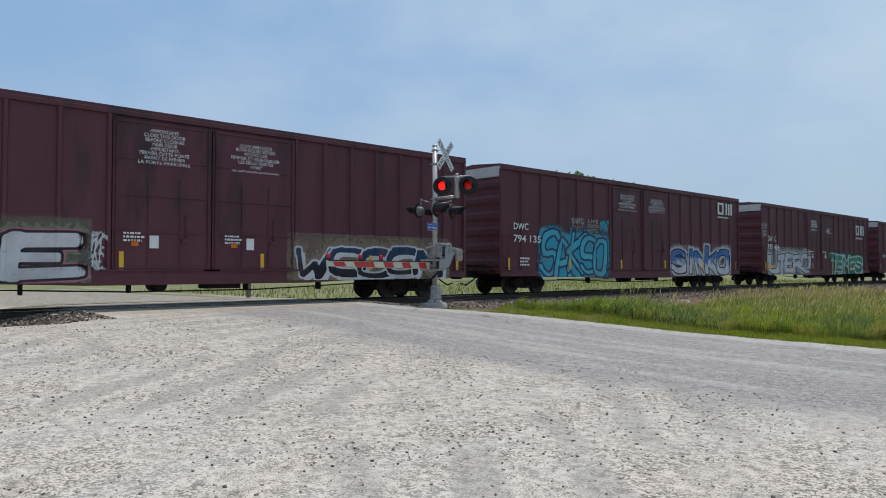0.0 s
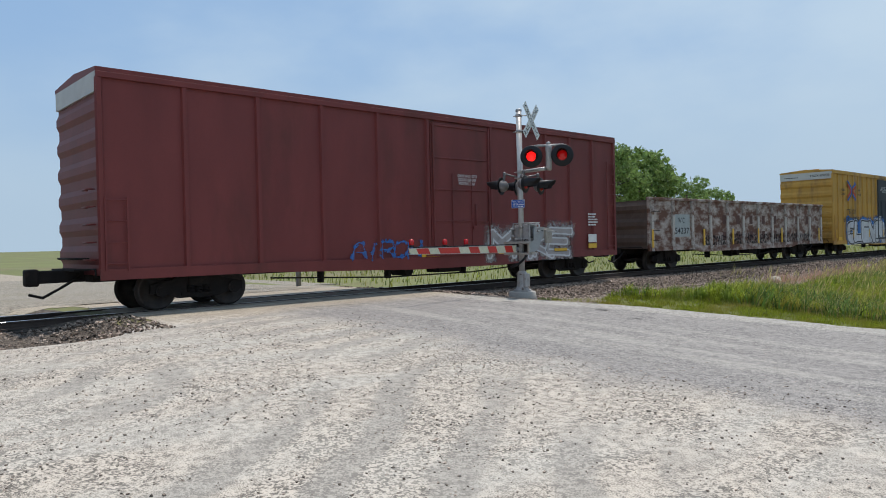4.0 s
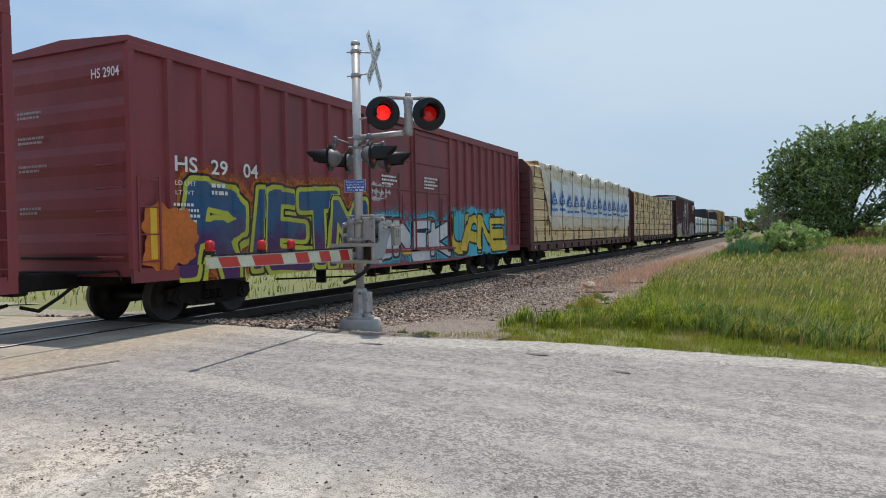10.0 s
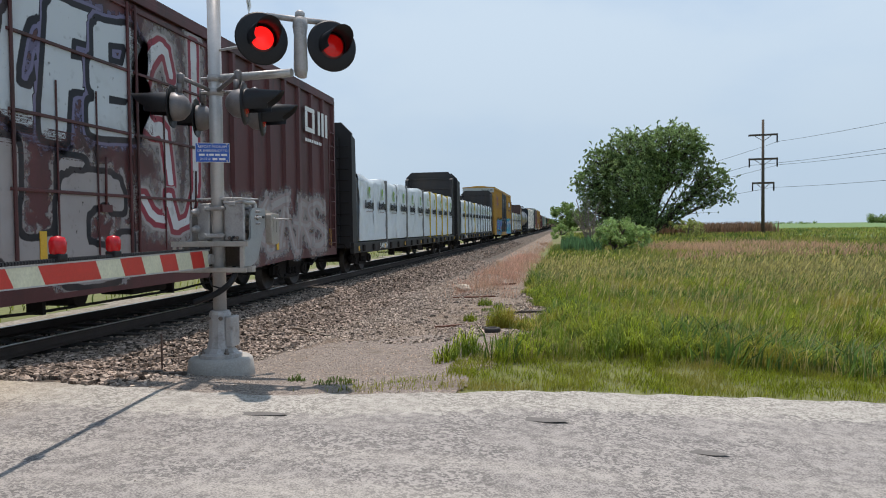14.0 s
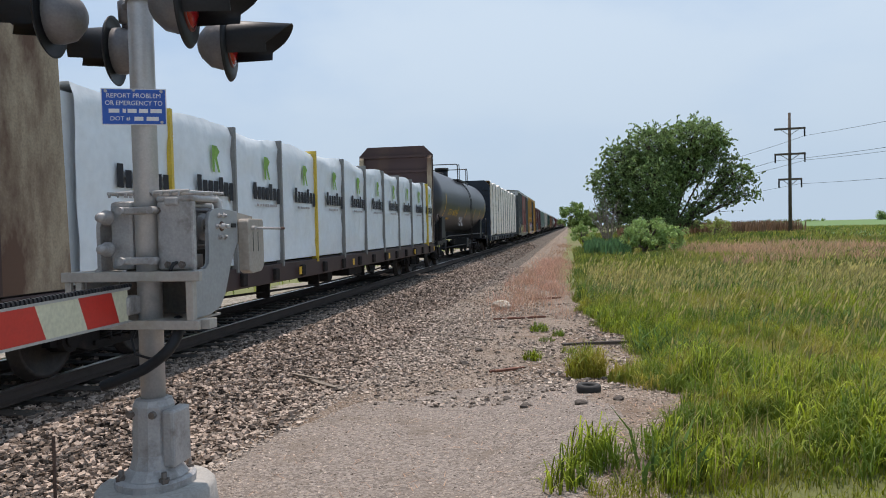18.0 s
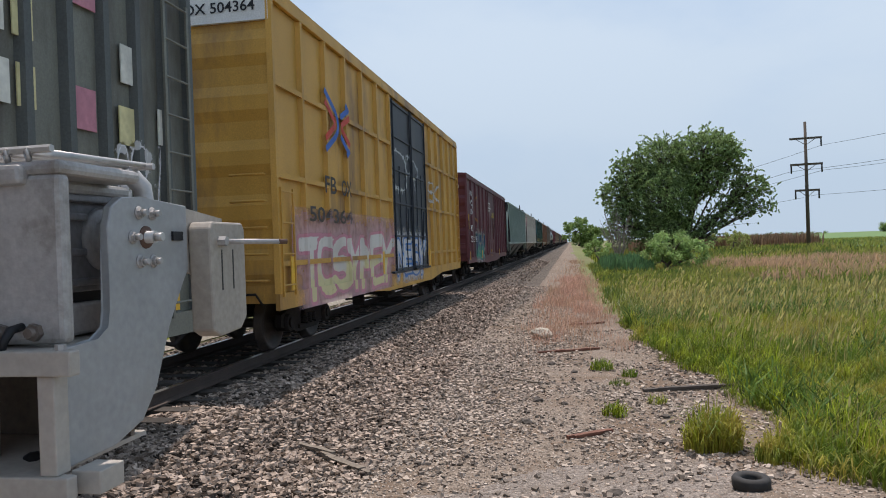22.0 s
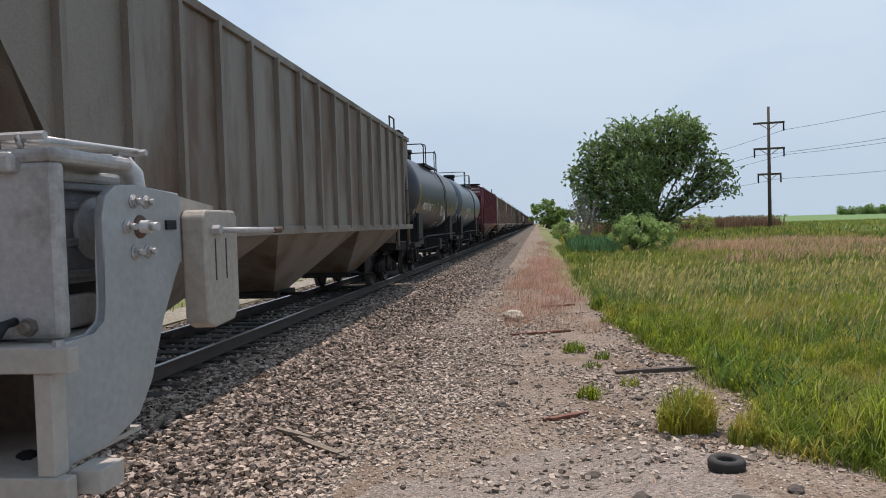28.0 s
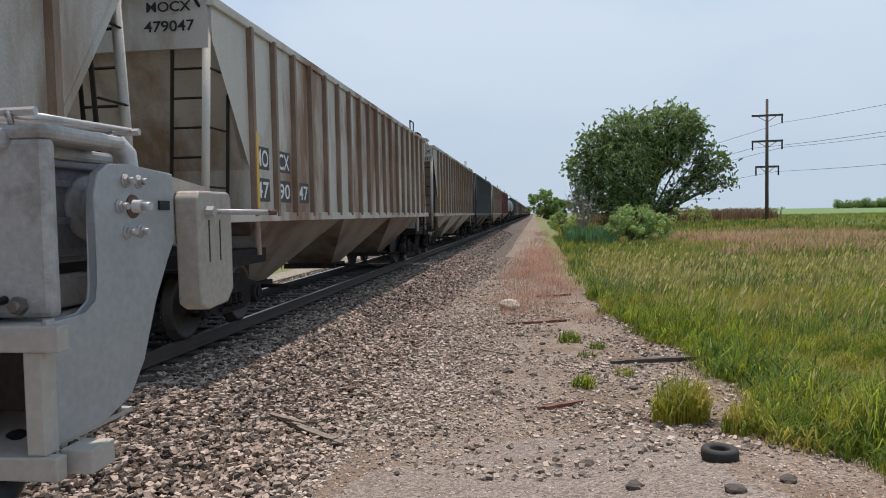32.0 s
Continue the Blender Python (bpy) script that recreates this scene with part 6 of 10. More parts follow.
        pipe(bm, [(1.45, y + s * 0.1, 1.0), (1.45, y + s * 0.1, 0.5), (1.45, y + s * 0.6, 0.5), (1.45, y + s * 0.6, 1.0)], 0.02, 6)
        part("end_sill", bm, M["black"], car)
    bm = bmesh.new()
    pipe(bm, [(1.35, 1.2, 1.15), (1.5, 2.5, 1.3), (1.5, L - 2.5, 1.3), (1.35, L - 1.2, 1.15)], 0.025, 6)
    pipe(bm, [(1.1, 3.0, 0.75), (1.1, L - 3.0, 0.75)], 0.03, 6)
    box(bm, 0.5, 1.2, L / 2 + 1.2, L / 2 + 1.9, 0.6, 1.1, bevel=0.05)
    part("handrail", bm, M["black"], car)
    gear(car, L, 2.2)
    return car


def centerbeam(label, c0, c1, H, col, spine=None, deck=1.08, end_col=None, depth=0.62, rear=None):
    """A centre-beam flat wagon: deck, two bulkheads, a spine."""
    L = c1 - c0
    car = start("centerbeam_flatcar", label, c0)
    bm = bmesh.new()
    box(bm, -1.4, 1.4, 0.0, L, deck - 0.18, deck)
    box(bm, 1.36, 1.5, 0.1, L - 0.1, deck - 0.36, deck - 0.02, bevel=0.015)
    prism(bm, [(2.0, deck - 0.2), (L - 2, deck - 0.2), (L - 5, 0.55), (5, 0.55)], -0.25, 0.25)
    part("deck", bm, col, car)
    bm = bmesh.new()
    box(bm, 1.44, 1.56, -0.09, 0.09, deck - 0.32, deck - 0.1, bevel=0.02)
    winch = mesh_of("winch", bm, M["running"])
    for k in range(16):
        part("winch", winch, None, car, m=pose(0, 1.2 + k * (L - 2.4) / 15, 0))
    for s, y in ((1, 0.0), (-1, L)):
        bm = bmesh.new()
        prism(bm, [(-1.5, deck), (1.5, deck), (1.5, H - 0.35), (1.15, H), (-1.15, H), (-1.5, H - 0.35)], min(y, y + s * 0.12), max(y, y + s * 0.12))
        bm.transform(Matrix(((0, 1, 0, 0), (1, 0, 0, 0), (0, 0, 1, 0), (0, 0, 0, 1))))
        bh = part("bulkhead", bm, col, car, "steel end bulkhead")
        deep = depth if s == 1 or rear is None else rear
        for x in (-1.47, 1.3):
            bm = bmesh.new()
            prism(bm, [(y + s * 0.121, deck), (y + s * deep, deck), (y + s * (deep - 0.12), H - 0.5), (y + s * 0.121, H - 0.38)], x, x + 0.17)
            part("bulkhead_gusset", bm, end_col or col, bh)
        for z in np.linspace(deck + 0.5, H - 0.4, 6):
            bm = bmesh.new()
            box(bm, -1.3, 1.3, min(y + s * 0.12, y + s * 0.2), max(y + s * 0.12, y + s * 0.2), z - 0.05, z + 0.05)
            part("bulkhead_rib", bm, col, bh)
        for x in (-0.95, -0.3, 0.35, 1.0):
            bm = bmesh.new()
            box(bm, x - 0.06, x + 0.06, min(y, y - s * 0.06), max(y, y - s * 0.06), deck, H - 0.45)
            part("bulkhead_post", bm, col, bh)
        bm = bmesh.new()
        for k in range(9):
            z = deck + 0.2 + k * 0.36
            rod(bm, (1.0, y - s * 0.07, z), (1.42, y - s * 0.07, z), 0.014, 5)
        part("end_ladder", bm, M["running"], bh)
    bm = bmesh.new()
    sh = spine or H - 0.1
    box(bm, -0.1, 0.1, 0.5, L - 0.5, sh - 0.25, sh)
    for k in range(14):
        y = 0.9 + k * (L - 1.8) / 13
        box(bm, -0.08, 0.08, y - 0.06, y + 0.06, deck, sh - 0.1)
    part("spine", bm, col, car)
    gear(car, L, 2.4)
    rigging(car, L, 0.75)
    return car


def bundles(car, y0, y1, z0, z1, rows, cols, m, x1=1.46, gap=0.035, straps=None, jitter=0.03, name="lumber_bundle", seed=3, plank=None):
    """Stacked packs along the near and far side of a centre beam."""
    rnd = random.Random(seed)
    w, h = (y1 - y0) / cols, (z1 - z0) / rows
    for r in range(rows):
        for c in range(cols):
            bm = bmesh.new()
            o = rnd.uniform(-jitter, 0)
            ya, yb, za, zb = y0 + c * w + gap * 0.4, y0 + (c + 1) * w - gap * 0.4, z0 + r * h + gap, z0 + (r + 1) * h - 0.004
            if plank:
                k = plank
                box(bm, 0.12, x1 + o - 0.045, ya, yb, za, zb)
                pack = part(name, bm, m, car)
                for i in range(k):
                    bm = bmesh.new()
                    box(bm, x1 + o - 0.044, x1 + o + rnd.uniform(-0.018, 0.006), ya + rnd.uniform(-0.01, 0.02), yb - rnd.uniform(0, 0.04), za + i * (zb - za) / k, za + (i + 1) * (zb - za) / k - rnd.uniform(0.005, 0.010))
                    part("plank", bm, m, pack)
            else:
                box(bm, 0.12, x1 + o, ya, yb, za, zb, bevel=0.012)
                part(name, bm, m, car)
    bm = bmesh.new()
    box(bm, -x1, -0.12, y0, y1, z0, z1)
    part(name, bm, m, car)
    if straps:
        for r in range(rows):
            for k in range(straps[0] * 2):
                y = y0 + rnd.uniform(0.1, y1 - y0 - 0.1)
                bm = bmesh.new()
                za = z0 + (r + rnd.choice((0, 0, 0.5))) * h
                box(bm, x1 - 0.02, x1 + 0.012, y - 0.004, y + 0.004, za + gap, min(z1, za + h * rnd.choice((0.5, 0.98, 0.98))))
                part("band", bm, straps[2], car)
        for k in range(straps[0]):
            y = y0 + (k + 0.5) * (y1 - y0) / straps[0] + rnd.uniform(-0.1, 0.1)
            bm = bmesh.new()
            box(bm, 0.1, x1 + 0.02, y - straps[1], y + straps[1], z0 - 0.12, z1 + 0.015)
            part("strap", bm, straps[2], car)


def wrap_sheet(car, y0, y1, z0, z1, m, x=1.5, seed=1, wave=0.035, ragged=0.0, over=0.5, name="plastic_wrap", label="", ny=120, rows=0, cols=0, nz=18, slant=0.0):
    """A creased plastic cover hung over the load's edge."""
    rnd = random.Random(seed)
    ph = [rnd.uniform(0, 6.3) for _ in range(6)]
    v, f = [], []
    for i in range(ny + 1):
        y = y0 + (y1 - y0) * i / ny
        drop = ragged * (0.5 * math.sin(y * 1.3 + ph[0]) + 0.35 * math.sin(y * 3.1 + ph[1]) + 0.25 * math.sin(y * 7.3 + ph[2]))
        for j in range(nz + 1):
            t = j / nz
            z = z0 + drop + (z1 - z0 - drop) * min(1, t / 0.8)
            xx = x if t <= 0.8 else x - (t - 0.8) / 0.2 * over
            crease = noise.noise(Vector((y * 0.9, z * 2.2, seed))) * 0.6 + noise.noise(Vector((y * 3.0, z * 3.5, seed + 7))) * 0.4 + 0.3 * noise.noise(Vector((y * 9, z * 1.5, seed)))
            bulge = wave * crease
            if rows:
                a = (t / 0.8 * rows) % 1.0
                bulge -= 0.028 * max(0.0, 1 - min(a, 1 - a) * 7)
                a = ((y - y0) / (y1 - y0) * cols + 0.12 * math.sin(z * 3 + int(t / 0.8 * rows))) % 1.0
                bulge -= 0.024 * max(0.0, 1 - min(a, 1 - a) * 12)
            yy = y + slant * max(0.0, 1 - 3.0 * i / ny) * (1 - min(1, t / 0.8)) ** 0.7
            v.append((xx + bulge * (1 if t <= 0.8 else 0.3) + 0.012, yy, z + (0.05 + bulge * 0.8 + 0.05 * math.sin(y * 1.9) if t > 0.78 else 0)))
    for i in range(ny):
        for j in range(nz):
            a = i * (nz + 1) + j
            f.append((a, a + nz + 1, a + nz + 2, a + 1))
    me = bpy.data.meshes.new(name)
    me.from_pydata(v, [], f)
    me.materials.append(m)
    me.shade_smooth()
    me.set_sharp_from_angle(angle=radians(38))
    return part(name, me, None, car, label)

# ---- the train, wagon by wagon ----
MAROON = paint("maroon_paint", (0.104, 0.031, 0.041), (0.045, 0.022, 0.026), 0.3)
MAROON_B = paint("maroon_worn_paint", (0.112, 0.031, 0.040), (0.06, 0.030, 0.032), 0.35)
BROWN = paint("brown_paint", (0.10, 0.032, 0.032), (0.05, 0.025, 0.022), 0.4)
RED = paint("red_paint", (0.17, 0.036, 0.033), (0.12, 0.03, 0.025), 0.3)
PLUM = paint("plum_paint", (0.265, 0.105, 0.122), (0.17, 0.08, 0.09), 0.3)
OXIDE = paint("oxide_paint", (0.235, 0.05, 0.056), (0.17, 0.055, 0.055), 0.35)
GOLD = paint("gold_paint", (0.52, 0.285, 0.055), (0.23, 0.125, 0.05), 0.42)
NAVY = paint("blue_black_paint", (0.020, 0.026, 0.038), (0.04, 0.04, 0.045), 0.25)
GREEN = paint("green_paint", (0.040, 0.098, 0.082), (0.03, 0.03, 0.028), 0.5)
SAGE = paint("sage_paint", (0.235, 0.30, 0.27), (0.12, 0.12, 0.10), 0.35)
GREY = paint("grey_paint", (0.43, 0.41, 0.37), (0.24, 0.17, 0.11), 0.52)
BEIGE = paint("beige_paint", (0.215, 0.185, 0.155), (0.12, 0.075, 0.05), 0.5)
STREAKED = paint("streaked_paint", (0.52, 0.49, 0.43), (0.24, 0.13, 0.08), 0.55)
RUSTY = paint("rusty_paint", (0.36, 0.30, 0.24), (0.30, 0.125, 0.075), 0.8)
SLATE = paint("slate_paint", (0.085, 0.095, 0.092), (0.035, 0.03, 0.028), 0.4)
TANKBLACK = paint("tank_black", (0.05, 0.052, 0.06), (0.06, 0.056, 0.054), 0.25, 0.36)
TANKBLUE = paint("tank_blue", (0.09, 0.115, 0.14), (0.05, 0.06, 0.07), 0.2, 0.34)
SCABBED = plain("scabbed_paint", (0.43, 0.365, 0.32), 0.85, scale=1.9, fine=30, spread=0.35, dirt=(0.135, 0.062, 0.04), dirt_amount=0.72, bump=0.25, streak=0.5)
LUMBER = plain("lumber", (0.76, 0.55, 0.30), 0.75, scale=3.0, fine=50, spread=0.16, bump=0.1, by_piece=0.16, dirt=(0.50, 0.33, 0.17), dirt_amount=0.12)
# its pale dirt colour paints white highlights onto the tan film
THIN = plain("thin_wrap", (0.70, 0.585, 0.44), 0.30, scale=2.2, fine=12, spread=0.16, bump=0.7, dirt=(0.86, 0.80, 0.72), dirt_amount=0.3)
WRAP = plain("white_wrap", (0.70, 0.745, 0.77), 0.34, scale=1.6, fine=9, spread=0.07, bump=0.7, spec=0.5)
FILM = plain("clouded_wrap", (0.93, 0.84, 0.745), 0.36, scale=2.4, fine=13, spread=0.14, bump=0.7, dirt=(0.80, 0.68, 0.54), dirt_amount=0.35)
PALEROOF = plain("pale_panel", (0.50, 0.50, 0.47), 0.6, spread=0.15)
WHITE, YELLOW, BLACKP = M["white"], M["yellow"], M["black"]
CREAM = spray("cream", (0.62, 0.60, 0.55))
CYAN = spray("cyan", (0.05, 0.42, 0.55))
SILVER = spray("silver", (0.52, 0.56, 0.58))
CHALK = spray("chalk", (0.59, 0.60, 0.61))
INK = spray("ink", (0.015, 0.015, 0.02))
VIOLET = spray("violet", (0.13, 0.13, 0.42))
LIME = spray("lime", (0.50, 0.52, 0.05))
TEAL = spray("teal", (0.03, 0.25, 0.16))
LEMON = spray("lemon", (0.68, 0.50, 0.05))
ORANGE = spray("orange", (0.55, 0.15, 0.03))
COBALT = spray("cobalt", (0.03, 0.16, 0.45))
DEEP = spray("deep_blue", (0.02, 0.05, 0.11))
PINK = spray("pink", (0.50, 0.14, 0.22))
GHOST = spray("ghost", (0.30, 0.24, 0.23))
FADED = spray("faded", (0.36, 0.33, 0.32))


def rail_logo(car, y0, y1, z0, z1):
    """Plain white shapes in place of a company mark."""
    w = (y1 - y0)
    x = SIDE + 0.05
    for a, b, c, d in ((0, 0.4, 0.82, 1), (0, 0.4, 0, 0.18), (0, 0.1, 0.19, 0.81), (0.3, 0.4, 0.19, 0.81), (0.54, 0.64, 0, 1), (0.71, 0.81, 0, 1), (0.88, 0.98, 0, 1)):
        bm = bmesh.new()
        box(bm, x - 0.004, x, y0 + a * w, y0 + b * w, z0 + c * (z1 - z0), z0 + d * (z1 - z0))
        part("emblem_bar", bm, WHITE, car, "white painted bar")


def arrows(car, y0, y1, z0, z1):
    """Crossed red and blue arrows."""
    w, h = y1 - y0, z1 - z0
    x = SIDE + 0.046
    blue = ([(0.0, 0.97), (0.40, 0.70), (0.48, 0.60), (0.50, 0.50), (0.48, 0.40), (0.40, 0.30), (0.0, 0.03)], [(0.60, 0.66), (0.93, 0.84)], [(0.60, 0.34), (0.93, 0.10)], [(0.84, 0.92), (0.97, 0.81)], [(0.84, 0.04), (0.97, 0.15)])
    red = ([(0.0, 0.80), (0.40, 0.51)], [(0.0, 0.20), (0.40, 0.49)], [(0.62, 0.52), (0.99, 0.72)], [(0.62, 0.48), (0.99, 0.24)])
    for name, m, sets, out in (("blue_stripe", spray("rail_blue", (0.03, 0.12, 0.42)), blue, 0.0), ("red_stripe", spray("rail_red", (0.50, 0.05, 0.03)), red, 0.002)):
        for k, pts in enumerate(sets):
            bm = bmesh.new()
            mid = [Vector((y0 + a * w, z0 + b * h)) for a, b in pts]
            rows = []
            for i, p in enumerate(mid):
                d = (mid[min(i + 1, len(mid) - 1)] - mid[max(i - 1, 0)]).normalized()
                rows.append([bm.verts.new((x + out + 0.0003 * k, *(p + Vector((-d.y, d.x)) * q * 0.052 * h))) for q in (-1, 1)])
            for (a, b), (c, d) in zip(rows, rows[1:]):
                bm.faces.new((a, c, d, b))
            part(name, bm, m, car)


def gold_boxcar(label, c0, c1, number, H=5.32, door=8.1, tail=17.0, marks=0.0):
    """door: where the twin doors begin; tail: where the emblem begins; marks: how far the lettering is set back."""
    L = c1 - c0
    d = door
    car = boxcar(label, c0, c1, H, GOLD, [(d, d + 2.7), (d + 2.7, d + 5.45)], NAVY, posts=20, post_w=0.13, cap=PALEROOF, z0=0.66, ribs=6, bars=2)
    o = marks
    arrows(car, o + 2.02, o + 3.5, 3.4, 4.72)
    dk = plain("stencil", (0.03, 0.02, 0.015), 0.6)
    letters(car, "TB", o + 1.92, o + 2.48, 2.6, 2.9, dk, slant=0.05)
    letters(car, "OX", o + 2.8, o + 3.45, 2.6, 2.9, dk, slant=0.05)
    for a, b, y0, y1 in ((0, 1, 1.3, 1.55), (1, 3, 1.86, 2.45), (3, 5, 2.82, 3.38), (5, 6, 3.7, 3.98)):
        letters(car, number[a:b], o + y0, o + y1, 2.1, 2.4, dk, slant=0.05)
    letters(car, "any", o + 3.85, o + 4.3, 4.02, 4.2, dk, slant=0.03)
    letters(car, "road", o + 3.82, o + 4.38, 3.76, 3.96, dk, slant=0.03)
    letters(car, "next", o + 1.0, o + 1.6, 4.02, 4.2, dk, slant=0.03)
    letters(car, "load", o + 1.0, o + 1.6, 3.76, 3.96, dk, slant=0.03)
    letters(car, "LD LMT", o + 2.0, o + 2.45, 1.46, 1.54, dk)
    letters(car, "LT WT", o + 2.0, o + 2.36, 1.28, 1.36, dk)
    patch(car, 0.86, 1.42, 0.98, 1.16, M["yellow"], name="reflector", label="yellow reflective strip")
    letters(car, "TBOX " + number, 0.25, 1.4, H - 0.42, H - 0.28, dk, -0.004, nose=True)
    lines(car, -1.3, -0.3, H - 0.44, H - 0.36, 1, dk, 5, -0.004, nose=True)
    t = tail
    patch(car, t, t + 2.5, 3.82, 4.45, M["black"], name="emblem_panel", label="black emblem panel")
    for k in range(3):
        patch(car, t + 0.25 + k * 0.72, t + 0.85 + k * 0.72, 3.93, 4.34, WHITE, SIDE + 0.046, "emblem", "white block")
    letters(car, "Railcar Pooling", t - 0.25, t + 2.85, 3.28, 3.55, dk, slant=0.03)
    letters(car, "Experts", t + 0.55, t + 1.95, 2.83, 3.1, dk, slant=0.03)
    lines(car, t + 0.75, t + 1.8, 2.45, 2.62, 1, dk, 4)
    for k, a in enumerate((d, d + 2.7)):
        notice_text(car, ("CLOSE AND LOCK", "BOTH DOORS BEFORE", "MOVING CAR") if k == 0 else ("CLOSE THIS DOOR", "BEFORE CLOSING", "MAIN DOOR"), a + 1.35, 4.5, 0.14 if k == 0 else 0.08, WHITE, SIDE + 0.066)
        lines(car, a + 0.2, a + 0.9, 2.1, 2.5, 4, WHITE, int(a) + 5, SIDE + 0.062)
        patch(car, a + 1.0, a + 1.22, 1.85, 2.1, WHITE, SIDE + 0.062, "notice")
    reflectors(car, L, (1.1, 1.6), 8)
    patch(car, d + 3.3, d + 3.6, 1.3, 1.45, ORANGE, SIDE + 0.062, "notice", "orange placard")
    return car


def make_consist():
    # brown boxcar with a painted ghost of white and black letters
    c = boxcar("brown boxcar with twin doors and sprayed letters", -17.15, 4.75, 5.5, MAROON, [(8.6, 11.4), (11.4, 14.2)], posts=16, cap=None)
    graffiti(c, "JE", 4.5, 7.7, 0.75, 2.0, CHALK, INK, None, 3, rim=PINK, fat=1.35, soft=0.4, mist=spray("moss", (0.22, 0.27, 0.17)))
    graffiti(c, "WOCON", 14.3, 20.6, 0.75, 1.85, DEEP, CHALK, None, 4, low=INK, block=True, soft=0.85, mist=spray("tan", (0.30, 0.24, 0.17)))
    graffiti(c, "SNAKE", 7.85, 8.45, 1.1, 2.0, CHALK, CHALK, None, 5, thin=True)
    notice_text(c, ("-IMPORTANT-", "CLOSE THIS DOOR", "BEFORE CLOSING", "MAIN DOOR", "-IMPORTANT-", "FERMER CETTE PORTE", "AVANT DE FERMER", "LA PORTE PRINCIPALE"), 10.0, 4.95, 0.125, WHITE, SIDE + 0.06)
    notice_text(c, ("CLOSE AND LOCK", "BOTH DOORS BEFORE", "MOVING CAR", "FERMER ET VERROUILLER", "LES DEUX PORTES", "AVANT", "DE DEPLACER LE WAGON"), 12.8, 4.85, 0.125, WHITE, SIDE + 0.06)
    for a in (9.3, 12.2):
        patch(c, a + 0.3, a + 0.55, 1.65, 2.0, WHITE, SIDE + 0.06, "notice")
        patch(c, a - 0.2, a, 1.7, 1.85, ORANGE, SIDE + 0.06, "notice")
        lines(c, a - 0.4, a + 0.2, 1.8, 2.1, 3, WHITE, 9, SIDE + 0.06)
    reflectors(c, 21.9)
    # boxcar with the blue letters
    c = boxcar("maroon boxcar with bright blue sprayed letters", 6.77, 28.75, 5.5, MAROON, [(8.0, 10.8), (10.8, 13.6)], posts=15, cap=PALEROOF)
    letters(c, "DWC", 0.8, 1.75, 2.75, 3.04, WHITE)
    letters(c, "794", 0.8, 1.6, 2.22, 2.53, WHITE)
    letters(c, "135", 1.85, 2.6, 2.22, 2.53, WHITE)
    graffiti(c, "SAKSO", 2.8, 7.6, 0.75, 2.7, CYAN, DEEP, spray("deep_cyan", (0.035, 0.33, 0.46)), 5, low=spray("light_cyan", (0.09, 0.45, 0.56)), fat=0.8, calm=1.4)
    graffiti(c, "SINKO", 13.9, 20.4, 0.75, 2.2, COBALT, INK, None, 6, low=CHALK, rim=CHALK, lean=0.0, fat=1.1)
    rail_logo(c, 19.1, 21.0, 4.35, 5.05)
    lines(c, 19.1, 21.0, 4.1, 4.25, 1, WHITE, 3)
    notice_text(c, ("CLOSE THIS DOOR", "BEFORE CLOSING", "MAIN DOOR", "FERMER CETTE PORTE", "AVANT DE FERMER", "LA PORTE PRINCIPALE"), 9.4, 4.8, 0.14, WHITE, SIDE + 0.06)
    notice_text(c, ("CLOSE AND LOCK", "BOTH DOORS BEFORE", "MOVING CAR", "FERMER ET VERROUILLER", "LES DEUX PORTES AVANT", "DE DEPLACER LE WAGON"), 12.2, 4.75, 0.125, WHITE, SIDE + 0.06)
    for k, row in enumerate(("LIFE", "THREATENING", "LIFESTYLES")):
        letters(c, row, 6.0 + 0.1 * abs(k - 1), 7.0 - 0.1 * abs(k - 1), 3.25 - k * 0.22, 3.42 - k * 0.22, FADED)
    graffiti(c, "SNABO", 4.9, 5.8, 3.15, 3.45, FADED, FADED, None, 66, thin=True)
    graffiti(c, "ABDNE", 4.9, 5.8, 2.8, 3.1, FADED, FADED, None, 67, thin=True)
    graffiti(c, "NOTNG", 7.15, 7.75, 2.75, 3.4, CYAN, CYAN, None, 68, thin=True)
    lines(c, 1.2, 2.0, 1.2, 1.6, 3, WHITE, 11)
    reflectors(c, 21.9)
    # boxcar with silver letters
    c = boxcar("maroon boxcar with silver and green sprayed letters", 32.07, 53.65, 5.5, MAROON, [(7.6, 10.4), (10.4, 13.2)], posts=15, cap=PALEROOF)
    graffiti(c, "SKEM", 0.00, 0.80, 3.75, 4.15, FADED, FADED, None, 2, thin=True, label="thin scrawl in pale spray")
    graffiti(c, "NARO", 0.05, 0.80, 3.2, 3.65, FADED, FADED, None, 3, thin=True, label="thin scrawl in pale spray")
    letters(c, "DW", 0.90, 1.60, 2.93, 3.3, WHITE)
    letters(c, "C", 1.95, 2.25, 2.93, 3.3, WHITE)
    letters(c, "793", 0.85, 1.60, 2.4, 2.75, WHITE)
    letters(c, "454", 1.90, 2.65, 2.4, 2.75, WHITE)
    graffiti(c, "UTERO", 1.2, 8.0, 0.75, 2.2, SILVER, spray("dusk", (0.05, 0.04, 0.09)), None, 7, low=CHALK, rim=CHALK, block=True, soft=0.55, mist=spray("frost", (0.42, 0.47, 0.43)), fat=1.15)
    graffiti(c, "TEMES", 12.5, 19.6, 0.72, 2.15, TEAL, CHALK, None, 8, block=True, rim=TEAL, fat=1.1, low=spray("sea", (0.02, 0.16, 0.11)))
    rail_logo(c, 18.20, 20.20, 3.9, 4.7)
    lines(c, 18.20, 20.10, 3.52, 3.74, 1, WHITE, 5)
    lines(c, 8.40, 9.70, 3.9, 4.7, 6, WHITE, 12, SIDE + 0.06)
    lines(c, 11.50, 12.50, 3.8, 4.2, 4, WHITE, 13, SIDE + 0.06)
